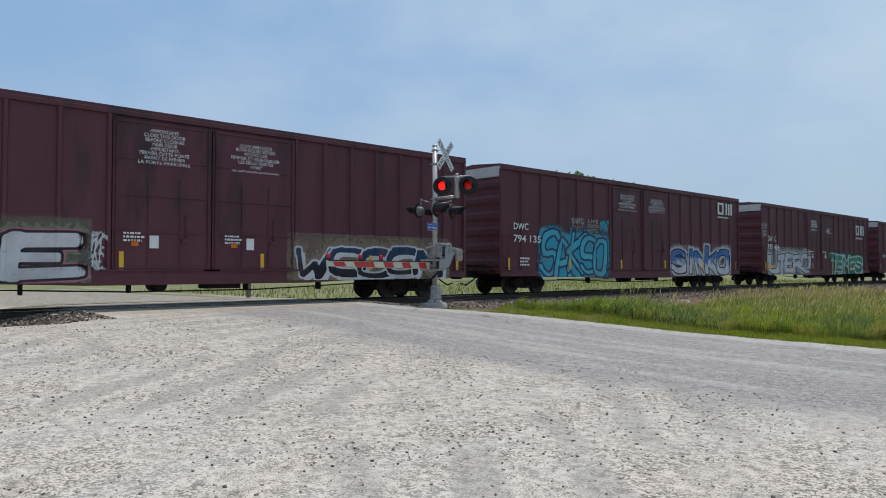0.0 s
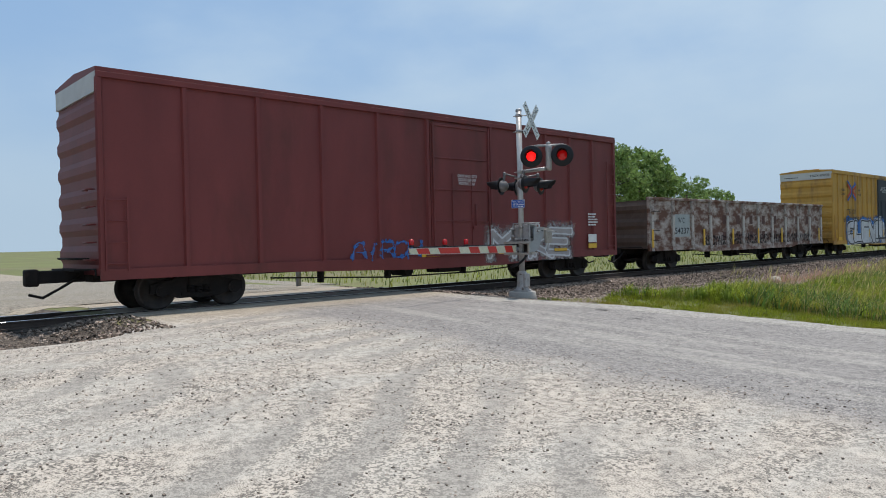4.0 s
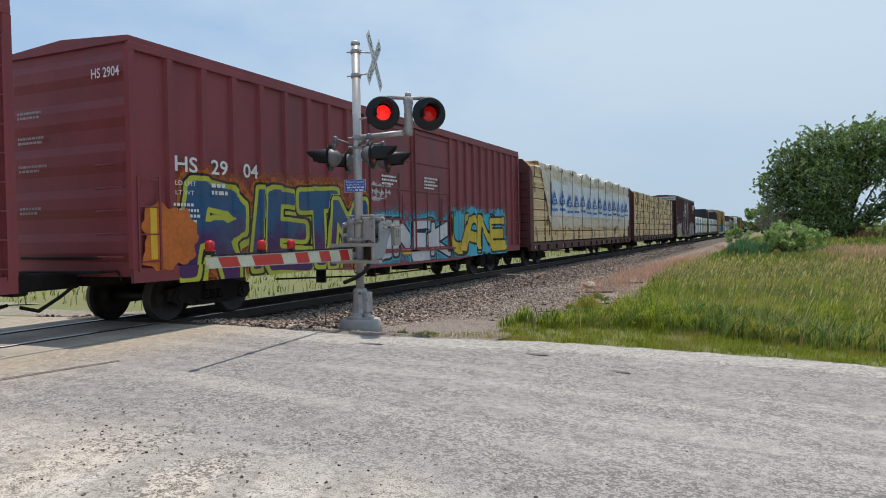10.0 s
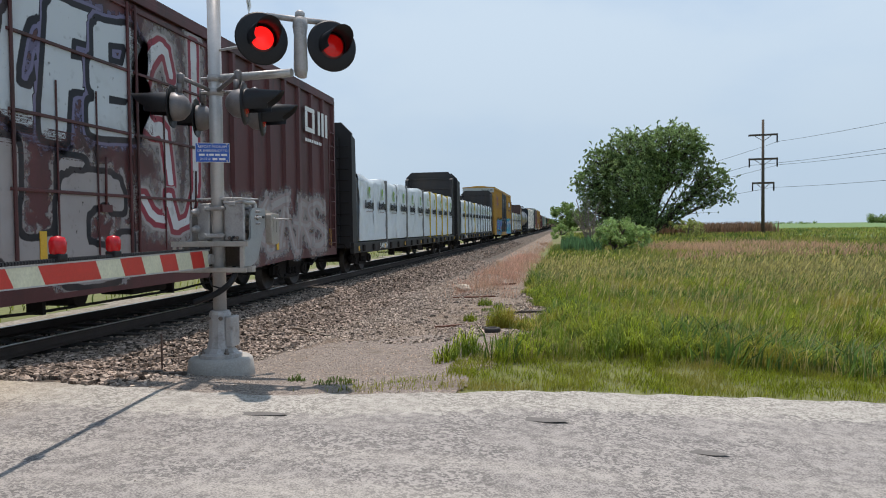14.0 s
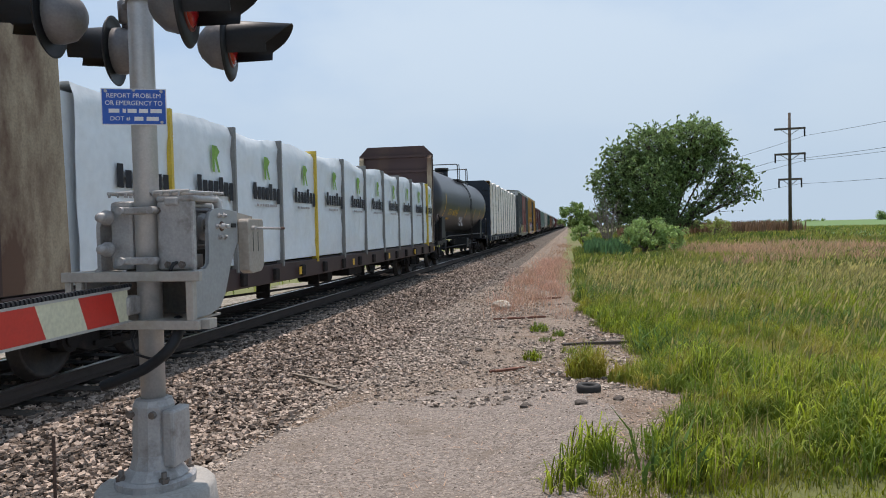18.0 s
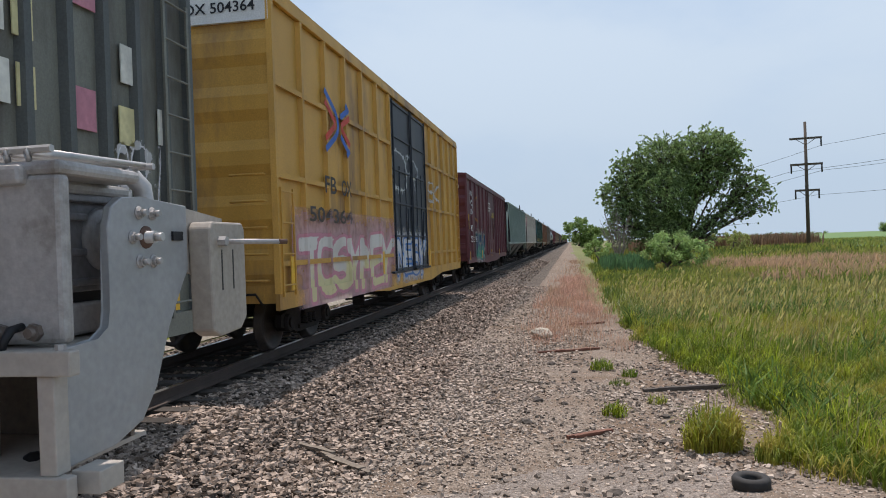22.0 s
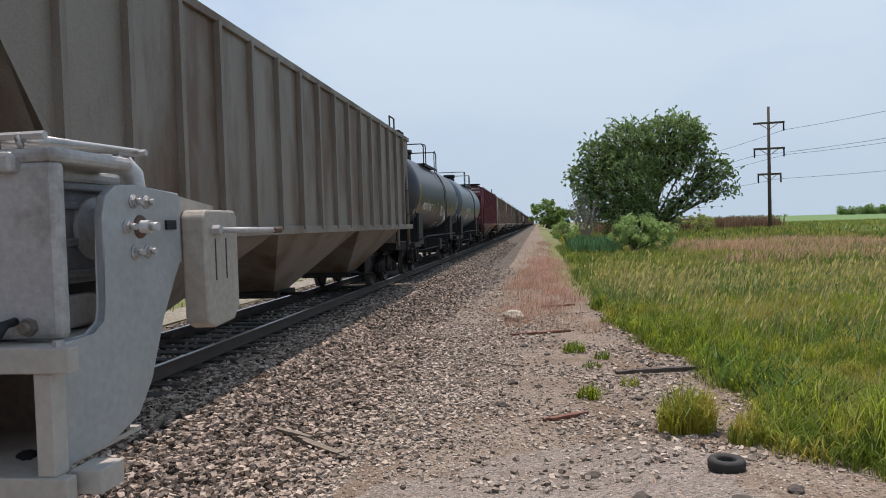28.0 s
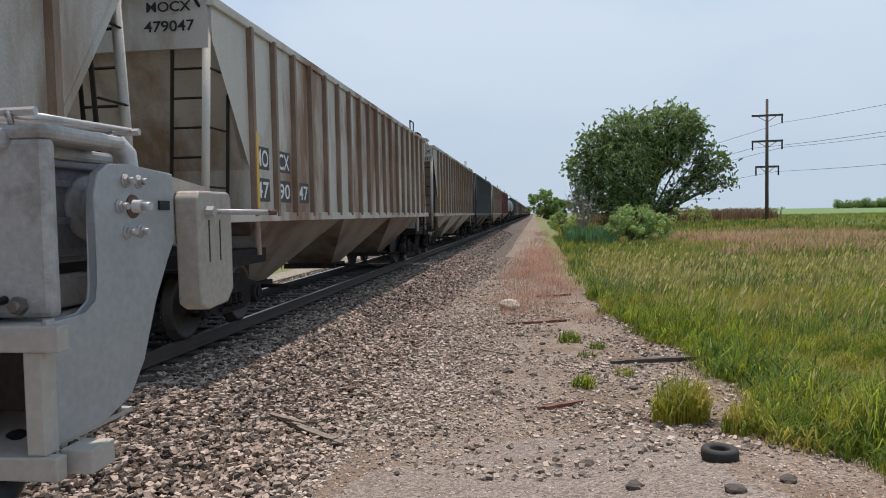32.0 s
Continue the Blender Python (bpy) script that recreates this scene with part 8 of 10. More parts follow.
    for z, y0, y1, n in ((3.87, 12.5, 14.35, 6), (3.38, 13.1, 14.3, 4), (2.83, 12.4, 14.3, 7)):
        for k in range(n):      # the company's name as plain blocks
            y = y0 + k * (y1 - y0) / n
            patch(c, y, y + 0.72 * (y1 - y0) / n, z, z + 0.34, lemony if (k + n) % 3 else chalky, SIDE + 0.004, "name_block", "pale painted block")
    graffiti(c, "OL", 1.1, 2.9, 2.2, 2.65, CHALK, CHALK, None, 36, thin=True)
    letters(c, "571", 1.1, 2.6, 1.6, 2.0, CHALK)
    for y, z, w, m in ((14.62, 3.85, 0.38, spray("rose", (0.52, 0.22, 0.28))), (14.56, 2.76, 0.4, spray("rose", (0.52, 0.22, 0.28))), (15.35, 3.3, 0.26, chalky), (15.3, 2.7, 0.26, lemony), (15.95, 2.78, 0.22, chalky)):
        patch(c, y, y + w, z, z + 0.37, m, SIDE + 0.004, "repaint_patch", "patch of pale repaint")
    graffiti(c, "8OU", 15.2, 15.9, 1.9, 2.7, CHALK, CHALK, None, 90, thin=True, label="thin white scrawl")
    patch(c, 0.5, 0.75, 1.2, 1.5, ORANGE)
    reflectors(c, 16.6, n=4)
    # gold fifty-foot boxcar
    c = boxcar("gold boxcar with grid ribs and pink sprayed sill", 465.6, 482.67, 5.55, GOLD, [(6.9, 8.9), (8.9, 10.8)], NAVY, posts=14, post_w=0.1, deep=0.042, cap=plain("pale_white_panel", (0.62, 0.62, 0.60), 0.6), ribs=5, bars=4)
    for z in (1.45, 2.75, 4.1):
        for a, b in ((0.1, 6.8), (10.9, 17.0)):
            bm = bmesh.new()
            box(bm, SIDE, SIDE + 0.036, a, b, z - 0.04, z + 0.04)
            part("side_rail", bm, GOLD, c)
    arrows(c, 2.2, 3.6, 3.35, 4.45)
    dk = M["stencil"]
    letters(c, "FB", 2.1, 2.7, 2.62, 2.92, dk)
    letters(c, "OX", 3.0, 3.6, 2.62, 2.92, dk)
    letters(c, "504364", 1.3, 3.6, 2.1, 2.36, dk)
    letters(c, "FBOX 504364", 0.0, 1.35, 5.12, 5.28, BLACKP, -0.012, nose=True)
    graffiti(c, "TCSYMEY", 1.0, 6.6, 0.8, 1.9, CREAM, spray("rose", (0.52, 0.22, 0.28)), None, 37, low=spray("pale_yellow", (0.60, 0.55, 0.30)), soft=0.6, mist=spray("pale_pink", (0.58, 0.36, 0.38)), fat=1.1)
    graffiti(c, "OR", 7.0, 9.8, 3.0, 4.0, SILVER, NAVY, None, 38, thin=True)
    graffiti(c, "NESY", 7.2, 10.4, 0.9, 1.9, CHALK, COBALT, None, 39, fat=0.8)
    graffiti(c, "EK", 11.4, 13.0, 3.0, 3.6, CHALK, CHALK, None, 40, thin=True)
    reflectors(c, 17.0, n=4)
    # plum fifty-foot boxcar
    c = boxcar("old maroon boxcar with a plug door and scrawls", 485.0, 502.35, 4.65, MAROON_B, [(7.2, 10.5)], posts=13, post_w=0.13, deep=0.045, ribs=5, z0=0.8, bars=4, end_col=MAROON_B)
    letters(c, "WC 27291", 0.25, 1.25, 3.98, 4.12, WHITE, -0.035, nose=True)
    letters(c, "WC", 0.9, 1.5, 2.2, 2.48, WHITE)
    letters(c, "272", 0.9, 1.9, 1.74, 2.0, WHITE)
    letters(c, "91", 2.3, 2.8, 1.74, 2.0, WHITE)
    graffiti(c, "8O", 1.1, 1.9, 2.9, 4.0, CHALK, CHALK, None, 41, thin=True)
    graffiti(c, "O", 2.6, 3.6, 2.65, 3.85, spray("amber", (0.45, 0.20, 0.05)), spray("amber", (0.45, 0.20, 0.05)), None, 42, thin=True)
    graffiti(c, "WEN", 2.7, 5.4, 0.95, 2.1, DEEP, spray("spruce", (0.03, 0.12, 0.12)), None, 43, low=TEAL, calm=1.5, rim=GHOST)
    patch(c, 0.3, 0.42, 2.3, 2.9, YELLOW)
    reflectors(c, 17.3, (1.0, 1.35), 5)
    lines(c, 7.6, 8.6, 3.3, 3.8, 4, WHITE, 4, SIDE + 0.06)
    letters(c, "CB 37", 9.0, 10.0, 3.0, 3.3, LEMON, SIDE + 0.06)
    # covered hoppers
    # black-painted ends also stand in for deep shade; slate bays carry painted shade
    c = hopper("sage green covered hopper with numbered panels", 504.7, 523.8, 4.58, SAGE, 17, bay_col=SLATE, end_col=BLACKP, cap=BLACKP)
    for k, (a, b) in enumerate((("AE", "15"), ("OX", "10"), ("", "8"))):
        patch(c, 1.72 + k * 0.95, 2.4 + k * 0.95, 1.9, 2.72, SLATE, SIDE + 0.006)
        if a:
            letters(c, a, 1.8 + k * 0.95, 2.32 + k * 0.95, 2.38, 2.62, WHITE, SIDE + 0.01)
        letters(c, b, 1.8 + k * 0.95, 2.32 + k * 0.95, 2.0, 2.26, WHITE, SIDE + 0.01)
        patch(c, 1.72 + k * 0.95, 2.4 + k * 0.95, 1.8, 1.88, ORANGE, SIDE + 0.006)
    patch(c, 7.6, 8.0, 1.9, 2.3, CREAM, SIDE + 0.006)
    c = hopper("dusty grey covered hopper with red scrawl", 524.55, 543.6, 4.58, paint("chalk_grey", (0.55, 0.52, 0.46), (0.25, 0.18, 0.12), 0.45), 17, bay_col=BEIGE, end_col=BEIGE)
    letters(c, "PL", 1.62, 2.05, 2.6, 2.92, dk, SIDE + 0.006)
    letters(c, "CX", 2.55, 2.95, 2.6, 2.92, dk, SIDE + 0.006)
    letters(c, "194", 1.6, 2.1, 2.05, 2.35, dk, SIDE + 0.006)
    letters(c, "18", 2.6, 2.95, 2.05, 2.35, dk, SIDE + 0.006)
    graffiti(c, "ATOKA", 0.55, 1.45, 3.0, 4.2, PINK, PINK, None, 44, thin=True, x=SIDE + 0.006)
    graffiti(c, "NPAC", 6.6, 8.8, 1.8, 2.3, FADED, BEIGE, None, 45, thin=True)
    # black bays and ends put the shade under the body into their colour
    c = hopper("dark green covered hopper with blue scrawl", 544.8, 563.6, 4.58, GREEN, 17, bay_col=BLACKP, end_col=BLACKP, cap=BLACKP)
    graffiti(c, "RSPMTD", 0.55, 1.62, 3.75, 4.35, CYAN, CYAN, None, 46, thin=True, x=SIDE + 0.006)
    graffiti(c, "SAERT", 0.75, 1.6, 3.2, 3.7, CYAN, CYAN, None, 48, thin=True, x=SIDE + 0.006)
    graffiti(c, "GRMY", 0.95, 1.62, 2.55, 3.2, CYAN, CYAN, None, 47, thin=True, x=SIDE + 0.006)
    reflectors(c, 18.8, (1.75, 2.2), 6, SIDE + 0.09)
    q1 = hopper("grey covered hopper streaked with orange rust", 564.7, 583.9, 4.58, RUSTY, 18, bay_col=GREY, cap=GREY, post_col=paint("orange_rib", (0.30, 0.15, 0.09), (0.14, 0.06, 0.04), 0.6))
    q2 = hopper("beige covered hopper with brown stains", 585.3, 604.0, 4.58, BEIGE, 16)
    c = tank("black tank wagon with white lettering", 605.0, 618.9, TANKBLACK, 4.45, -0.8, 1.35)
    letters(c, "PROX", 2.35, 3.35, 2.28, 2.55, WHITE, 1.512)
    letters(c, "30462", 3.62, 4.52, 2.28, 2.55, WHITE, 1.512)
    plate_mark(c, 5.04, 2.27, WHITE, 1.51)
    lines(c, 7.84, 8.95, 1.62, 1.86, 3, WHITE, 3, 1.508)
    lines(c, 9.9, 10.75, 1.66, 2.02, 4, WHITE, 7, 1.508)
    data_table(c, 12.25, 13.1, 2.2)
    tank_marks(c, 4.45, (3.4, 6.07, 8.92, 11.03), (1.3, 13.0))
    graffiti(c, "JIM", 6.63, 7.37, 2.12, 2.62, CHALK, CHALK, None, 48, thin=True, x=1.44)
    graffiti(c, "DSA", 8.1, 9.0, 1.95, 2.3, CHALK, CHALK, None, 49, thin=True, x=1.36)
    q3 = tank("blue-grey tank wagon with a pale lower band", 619.5, 633.85, TANKBLUE, 4.45)
    letters(q3, "CRGX 19090", 4.0, 6.0, 2.4, 2.68, WHITE, 1.512)
    lines(q3, 4.6, 5.8, 2.0, 2.3, 3, WHITE, 5, 1.508)
    data_table(q3, 11.0, 12.3, 1.95, 11)
    tank_marks(q3, 4.45, (3.4, 6.2, 9.2, 10.6), (1.3, 13.1))
    q4 = hopper("maroon covered hopper with white stencils", 634.7, 653.5, 4.58, paint("worn_red", (0.165, 0.045, 0.052), (0.10, 0.04, 0.04), 0.35), 17, bay_col=BEIGE)
    for k, (a, b) in enumerate((("MO", "49"), ("CX", "40"), ("", "93"))):
        if a:
            letters(q4, a, 3.66 + k * 1.0, 4.16 + k * 1.02, 3.03, 3.28, CREAM, SIDE + 0.006)
        letters(q4, b, 3.62 + k * 1.0, 4.04 + k * 1.0, 2.49, 2.73, CREAM, SIDE + 0.006)
    plate_mark(q4, 6.65, 2.77, CREAM, SIDE + 0.006)
    lines(q4, 8.5, 8.9, 2.08, 2.28, 4, CREAM, 5, SIDE + 0.006)
    lines(q4, 9.58, 9.95, 1.81, 1.9, 2, CREAM, 6, SIDE + 0.006)
    lines(q4, 10.5, 11.05, 1.82, 1.9, 2, CREAM, 7, SIDE + 0.006)
    for y in (10.5, 12.4, 14.3):
        patch(q4, y, y + 0.55, 1.62, 1.72, M["yellow"], SIDE + 0.063, "reflector", "yellow reflective strip")
    letters(q4, "MOCX", 0.72, 1.3, 4.31, 4.44, WHITE, 0.29, nose=True)
    letters(q4, "494093", 0.68, 1.32, 4.07, 4.2, WHITE, 0.29, nose=True)
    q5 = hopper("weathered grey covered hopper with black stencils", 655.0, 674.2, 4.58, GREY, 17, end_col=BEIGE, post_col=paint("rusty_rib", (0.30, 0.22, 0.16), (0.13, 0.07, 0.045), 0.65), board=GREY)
    letters(q5, "PURX", 0.72, 1.45, 4.14, 4.29, BLACKP, 0.29, nose=True)
    letters(q5, "828907", 0.66, 1.47, 3.87, 4.02, BLACKP, 0.29, nose=True)
    for k, (a, b) in enumerate((("PU", "82"), ("RX", "89"), ("", "07"))):
        if a:
            letters(q5, a, 2.6 + k * 1.05, 3.1 + k * 1.05, 3.0, 3.3, dk, SIDE + 0.006)
        letters(q5, b, 2.6 + k * 1.05, 3.1 + k * 1.05, 2.4, 2.7, dk, SIDE + 0.006)
    patch(q5, 1.55, 1.65, 1.8, 2.9, YELLOW, SIDE + 0.09, "reflector", "yellow reflective strip")
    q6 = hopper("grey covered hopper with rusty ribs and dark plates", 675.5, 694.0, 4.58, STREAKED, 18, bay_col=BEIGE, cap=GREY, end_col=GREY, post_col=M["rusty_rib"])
    patch_m = plain("plate_dark", (0.05, 0.05, 0.055), 0.6)
    letters(q6, "MOCX", 0.7, 1.3, 4.3, 4.43, BLACKP, 0.29, nose=True)
    letters(q6, "479047", 0.66, 1.34, 4.05, 4.19, BLACKP, 0.29, nose=True)
    for k, (a, b) in enumerate((("MO", "47"), ("CX", "90"), ("", "47"))):
        if a:
            patch(q6, 1.6 + k * 0.95, 2.2 + k * 0.95, 2.38, 2.72, patch_m, SIDE + 0.006)
            letters(q6, a, 1.65 + k * 0.95, 2.15 + k * 0.95, 2.42, 2.68, WHITE, SIDE + 0.01)
        patch(q6, 1.6 + k * 0.95, 2.2 + k * 0.95, 1.9, 2.25, patch_m, SIDE + 0.006)
        letters(q6, b, 1.65 + k * 0.95, 2.15 + k * 0.95, 1.95, 2.2, WHITE, SIDE + 0.01)
    patch(q6, 1.5, 1.58, 1.8, 2.9, YELLOW, SIDE + 0.09, "reflector", "yellow reflective strip")
    # the rest of the train, far off
    dark_h = hopper("dark slate grey covered hopper wagon", 716.0, 734.6, 4.58, SLATE, 16)
    order = [(q5, 695.6, 19.2), (q5, 736.2, 19.2), (q4, 757.0, 19.0), (q3, 777.6, 13.9), (q3, 792.6, 13.9), (dark_h, 808.0, 18.6)]
    c0 = 828.0
    cycle = [q6, dark_h, q4, q2, q5, dark_h, q3, q1, q5, q3, q4, dark_h]
    wide = {q1: 19.2, q2: 18.7, q3: 13.9, q4: 19.0, q5: 19.2, q6: 18.5, dark_h: 18.6}
    k = 0
    while c0 < 1330:
        order.append((cycle[k % 12], c0, wide[cycle[k % 12]]))
        c0 += wide[cycle[k % 12]] + 1.5
        k += 1
    for ob, c0, w in order:
        TRAIN.append((copy_thing(ob, pose(0, c0, 0)), c0))


def tank_marks(car, top, spots, ends=()):
    """Yellow strips round the tank's flank; those at the ends are longer. Lettering is laid onto the curve."""
    zc, r = top - 1.5, 1.51
    for y in (*spots, *ends):
        bm = bmesh.new()
        lo, hi = (-0.52, 0.14) if y in ends else (-0.53, -0.16)
        pts = [(math.cos(lo + (hi - lo) * k / 6) * r, math.sin(lo + (hi - lo) * k / 6) * r + zc) for k in range(7)]
        for (xa, za), (xb, zb) in zip(pts, pts[1:]):
            vs = [bm.verts.new(p) for p in ((xa, y - 0.05, za), (xa, y + 0.05, za), (xb, y + 0.05, zb), (xb, y - 0.05, zb))]
            bm.faces.new(vs)
        part("reflector", bm, M["yellow"], car, "yellow reflective strip")
    for ob in car.children:
        if ob.name.split(".")[0] in ("letter", "lettering", "small_print", "plate", "notice", "graffiti", "data_table"):
            for v in ob.data.vertices:
                v.co.x = math.sqrt(max(1.5 ** 2 - (v.co.z - zc) ** 2, 0)) + 0.004 + max(v.co.x - 1.505, 0) * 0.5


def plate_mark(car, y, z, m, x):
    """A small outlined square with a clearance letter."""
    for a, b, c, d in ((0, 0.25, 0, 0.014), (0, 0.25, 0.276, 0.29), (0, 0.014, 0.014, 0.276), (0.236, 0.25, 0.014, 0.276)):
        patch(car, y + a, y + b, z + c, z + d, m, x, "plate")
    letters(car, "PLATE", y + 0.045, y + 0.205, z + 0.20, z + 0.25, m, x)
    letters(car, "C", y + 0.085, y + 0.165, z + 0.05, z + 0.165, m, x)


def data_table(car, y0, y1, z0, n=8):
    """White ruled table of small figures."""
    bm = bmesh.new()
    rnd = random.Random(6)
    w = y1 - y0
    for k in range(n + 1):
        z = z0 + k * 0.085
        box(bm, 1.505, 1.509, y0, y1, z - 0.005, z + 0.005)
        if k < n:
            for p, q in ((0.03, 0.03 + rnd.uniform(0.2, 0.38)), (0.5, 0.6), (0.68, 0.77), (0.85, 0.94)):
                box(bm, 1.505, 1.509, y0 + p * w, y0 + q * w, z + 0.03, z + 0.055)
            for q in (0, 0.46, 0.65, 0.82, 1.0):
                box(bm, 1.505, 1.509, y0 + q * w - 0.005, y0 + q * w + 0.005, z, z + 0.085)
    part("data_table", bm, FADED, car, "white lined data table")["kind"] = "stuff"


def make_gondola():
    c0, c1 = 99.92, 118.55
    L = c1 - c0
    car = start("gondola_wagon", "rusty pale gondola wagon with peeling paint", c0)
    bm = bmesh.new()
    box(bm, SIDE - 0.06, SIDE, 0, L, 0.92, 3.0)
    part("side_wall", bm, SCABBED, car)
    bm = bmesh.new()
    box(bm, -SIDE, -SIDE + 0.06, 0, L, 0.92, 3.0)
    part("side_wall", bm, SCABBED, car)
    bm = bmesh.new()
    box(bm, -SIDE + 0.06, SIDE - 0.06, 0.061, L - 0.061, 1.0, 1.1)
    part("floor", bm, SCABBED, car)
    for y, o in ((0.06, -1), (L - 0.06, 1)):
        bm = bmesh.new()
        corrugated(bm, -SIDE + 0.002, SIDE - 0.062, 0.95, 2.98, 3, y, 0.07, o)
        part("end_wall", bm, plain("rusted_end", (0.10, 0.07, 0.055), 0.85, spread=0.3, bump=0.3), car)
    bm = bmesh.new()
    box(bm, SIDE - 0.09, SIDE + 0.07, -0.02, L + 0.02, 2.98, 3.1, bevel=0.015)
    box(bm, -SIDE - 0.07, -SIDE + 0.09, -0.02, L + 0.02, 2.98, 3.1, bevel=0.015)
    part("top_chord", bm, SCABBED, car)
    bm = bmesh.new()
    prism(bm, [(0, 1.0), (L, 1.0), (L, 0.85), (L - 3.6, 0.85), (L - 4.4, 0.72), (4.4, 0.72), (3.6, 0.85), (0, 0.85)], SIDE - 0.04, SIDE + 0.05)
    part("side_sill", bm, SCABBED, car)
    bm = bmesh.new()
    prism(bm, [(-0.09, 0.85), (0.09, 0.85), (0.09, 2.98), (-0.09, 2.98)], 0, 0.075)
    post = mesh_of("side_post", bm, plain("chalky_post", (0.47, 0.43, 0.39), 0.8, spread=0.3, scale=5, dirt=(0.16, 0.08, 0.055), dirt_amount=0.5, bump=0.2))
    for y in np.linspace(0.25, L - 0.25, 12):
        part("side_post", post, None, car, m=pose(SIDE, y, 0))
    pale = plain("number_panel", (0.36, 0.39, 0.38), 0.7, spread=0.15)
    patch(car, 2.02, 3.36, 1.42, 2.4, pale, SIDE + 0.006)
    letters(car, "W C", 2.37, 2.9, 2.02, 2.26, M["black"], SIDE + 0.01)
    letters(car, "54237", 2.09, 3.29, 1.55, 1.82, M["black"], SIDE + 0.011)
    old = plain("faded_letter", (0.10, 0.045, 0.035), 0.8, spread=0.3)
    for z, first, count in ((1.98, 5.2, 9), (1.2, 6.6, 7)):
        for k in range(count):
            y = first + k * 1.4
            bm = bmesh.new()
            box(bm, SIDE + 0.004, SIDE + 0.008, y - 0.17, y + 0.17, z, z + 0.42)
            part("faded_block", bm, old, car, "faded brown painted block")
    for k in range(9):
        graffiti(car, "NEKOY", 4.6 + k * 1.4, 5.85 + k * 1.4, 0.98, 1.45, INK, INK, None, 60 + k, thin=True, x=SIDE + 0.01)
    for y in (0.15, 4.45, 7.25, 10.0, 12.8, 17.9):
        patch(car, y, y + 0.14, 1.0, 1.75, M["yellow"], SIDE + 0.085, "reflector", "yellow reflective strip")
    for z in (1.3, 1.7, 2.1, 2.5):
        bm = bmesh.new()
        rod(bm, (SIDE + 0.08, 0.2, z), (SIDE + 0.08, 0.75, z), 0.014, 5)
        part("grab_iron", bm, M["running"], car)
    gear(car, L, 2.2)
    rigging(car, L, 0.75)


make_consist()

make_signal()

# ---- stones, grass, trees and far things ----
rng = np.random.default_rng(7)


def chunks(name, x, y, z, size, m, label, flat=0.7):
    """Many small angular stones as one mesh: each a crooked block of eight corners."""
    n = len(x)
    cube = np.array([(a, b, c) for a in (-1, 1) for b in (-1, 1) for c in (-1, 1)], float)
    v = cube[None] * (0.42 + 0.75 * rng.random((n, 8, 3)))
    v[:, :, 2] *= flat
    ang = rng.random(n) * 6.283
    tilt = (rng.random(n) - 0.5) * 1.2
    c, s = np.cos(ang)[:, None], np.sin(ang)[:, None]
    ct, st = np.cos(tilt)[:, None], np.sin(tilt)[:, None]
    X, Y, Z = v[..., 0], v[..., 1], v[..., 2]
    Y, Z = Y * ct - Z * st, Y * st + Z * ct
    X, Y = X * c - Y * s, X * s + Y * c
    out = np.stack([X, Y, Z], -1) * (size[:, None, None] * 0.5) + np.stack([x, y, z], -1)[:, None, :]
    quads = np.array([(0, 1, 3, 2), (4, 6, 7, 5), (0, 4, 5, 1), (2, 3, 7, 6), (0, 2, 6, 4), (1, 5, 7, 3)])
    f = (quads[None] + (np.arange(n) * 8)[:, None, None]).reshape(-1, 4)
    return bunch(name, out.reshape(-1, 3).tolist(), f.tolist(), m, label, "stuff", "gravel")


def scatter(n, x0, x1, y0, y1):
    return x0 + (x1 - x0) * rng.random(n), y0 + (y1 - y0) * rng.random(n)


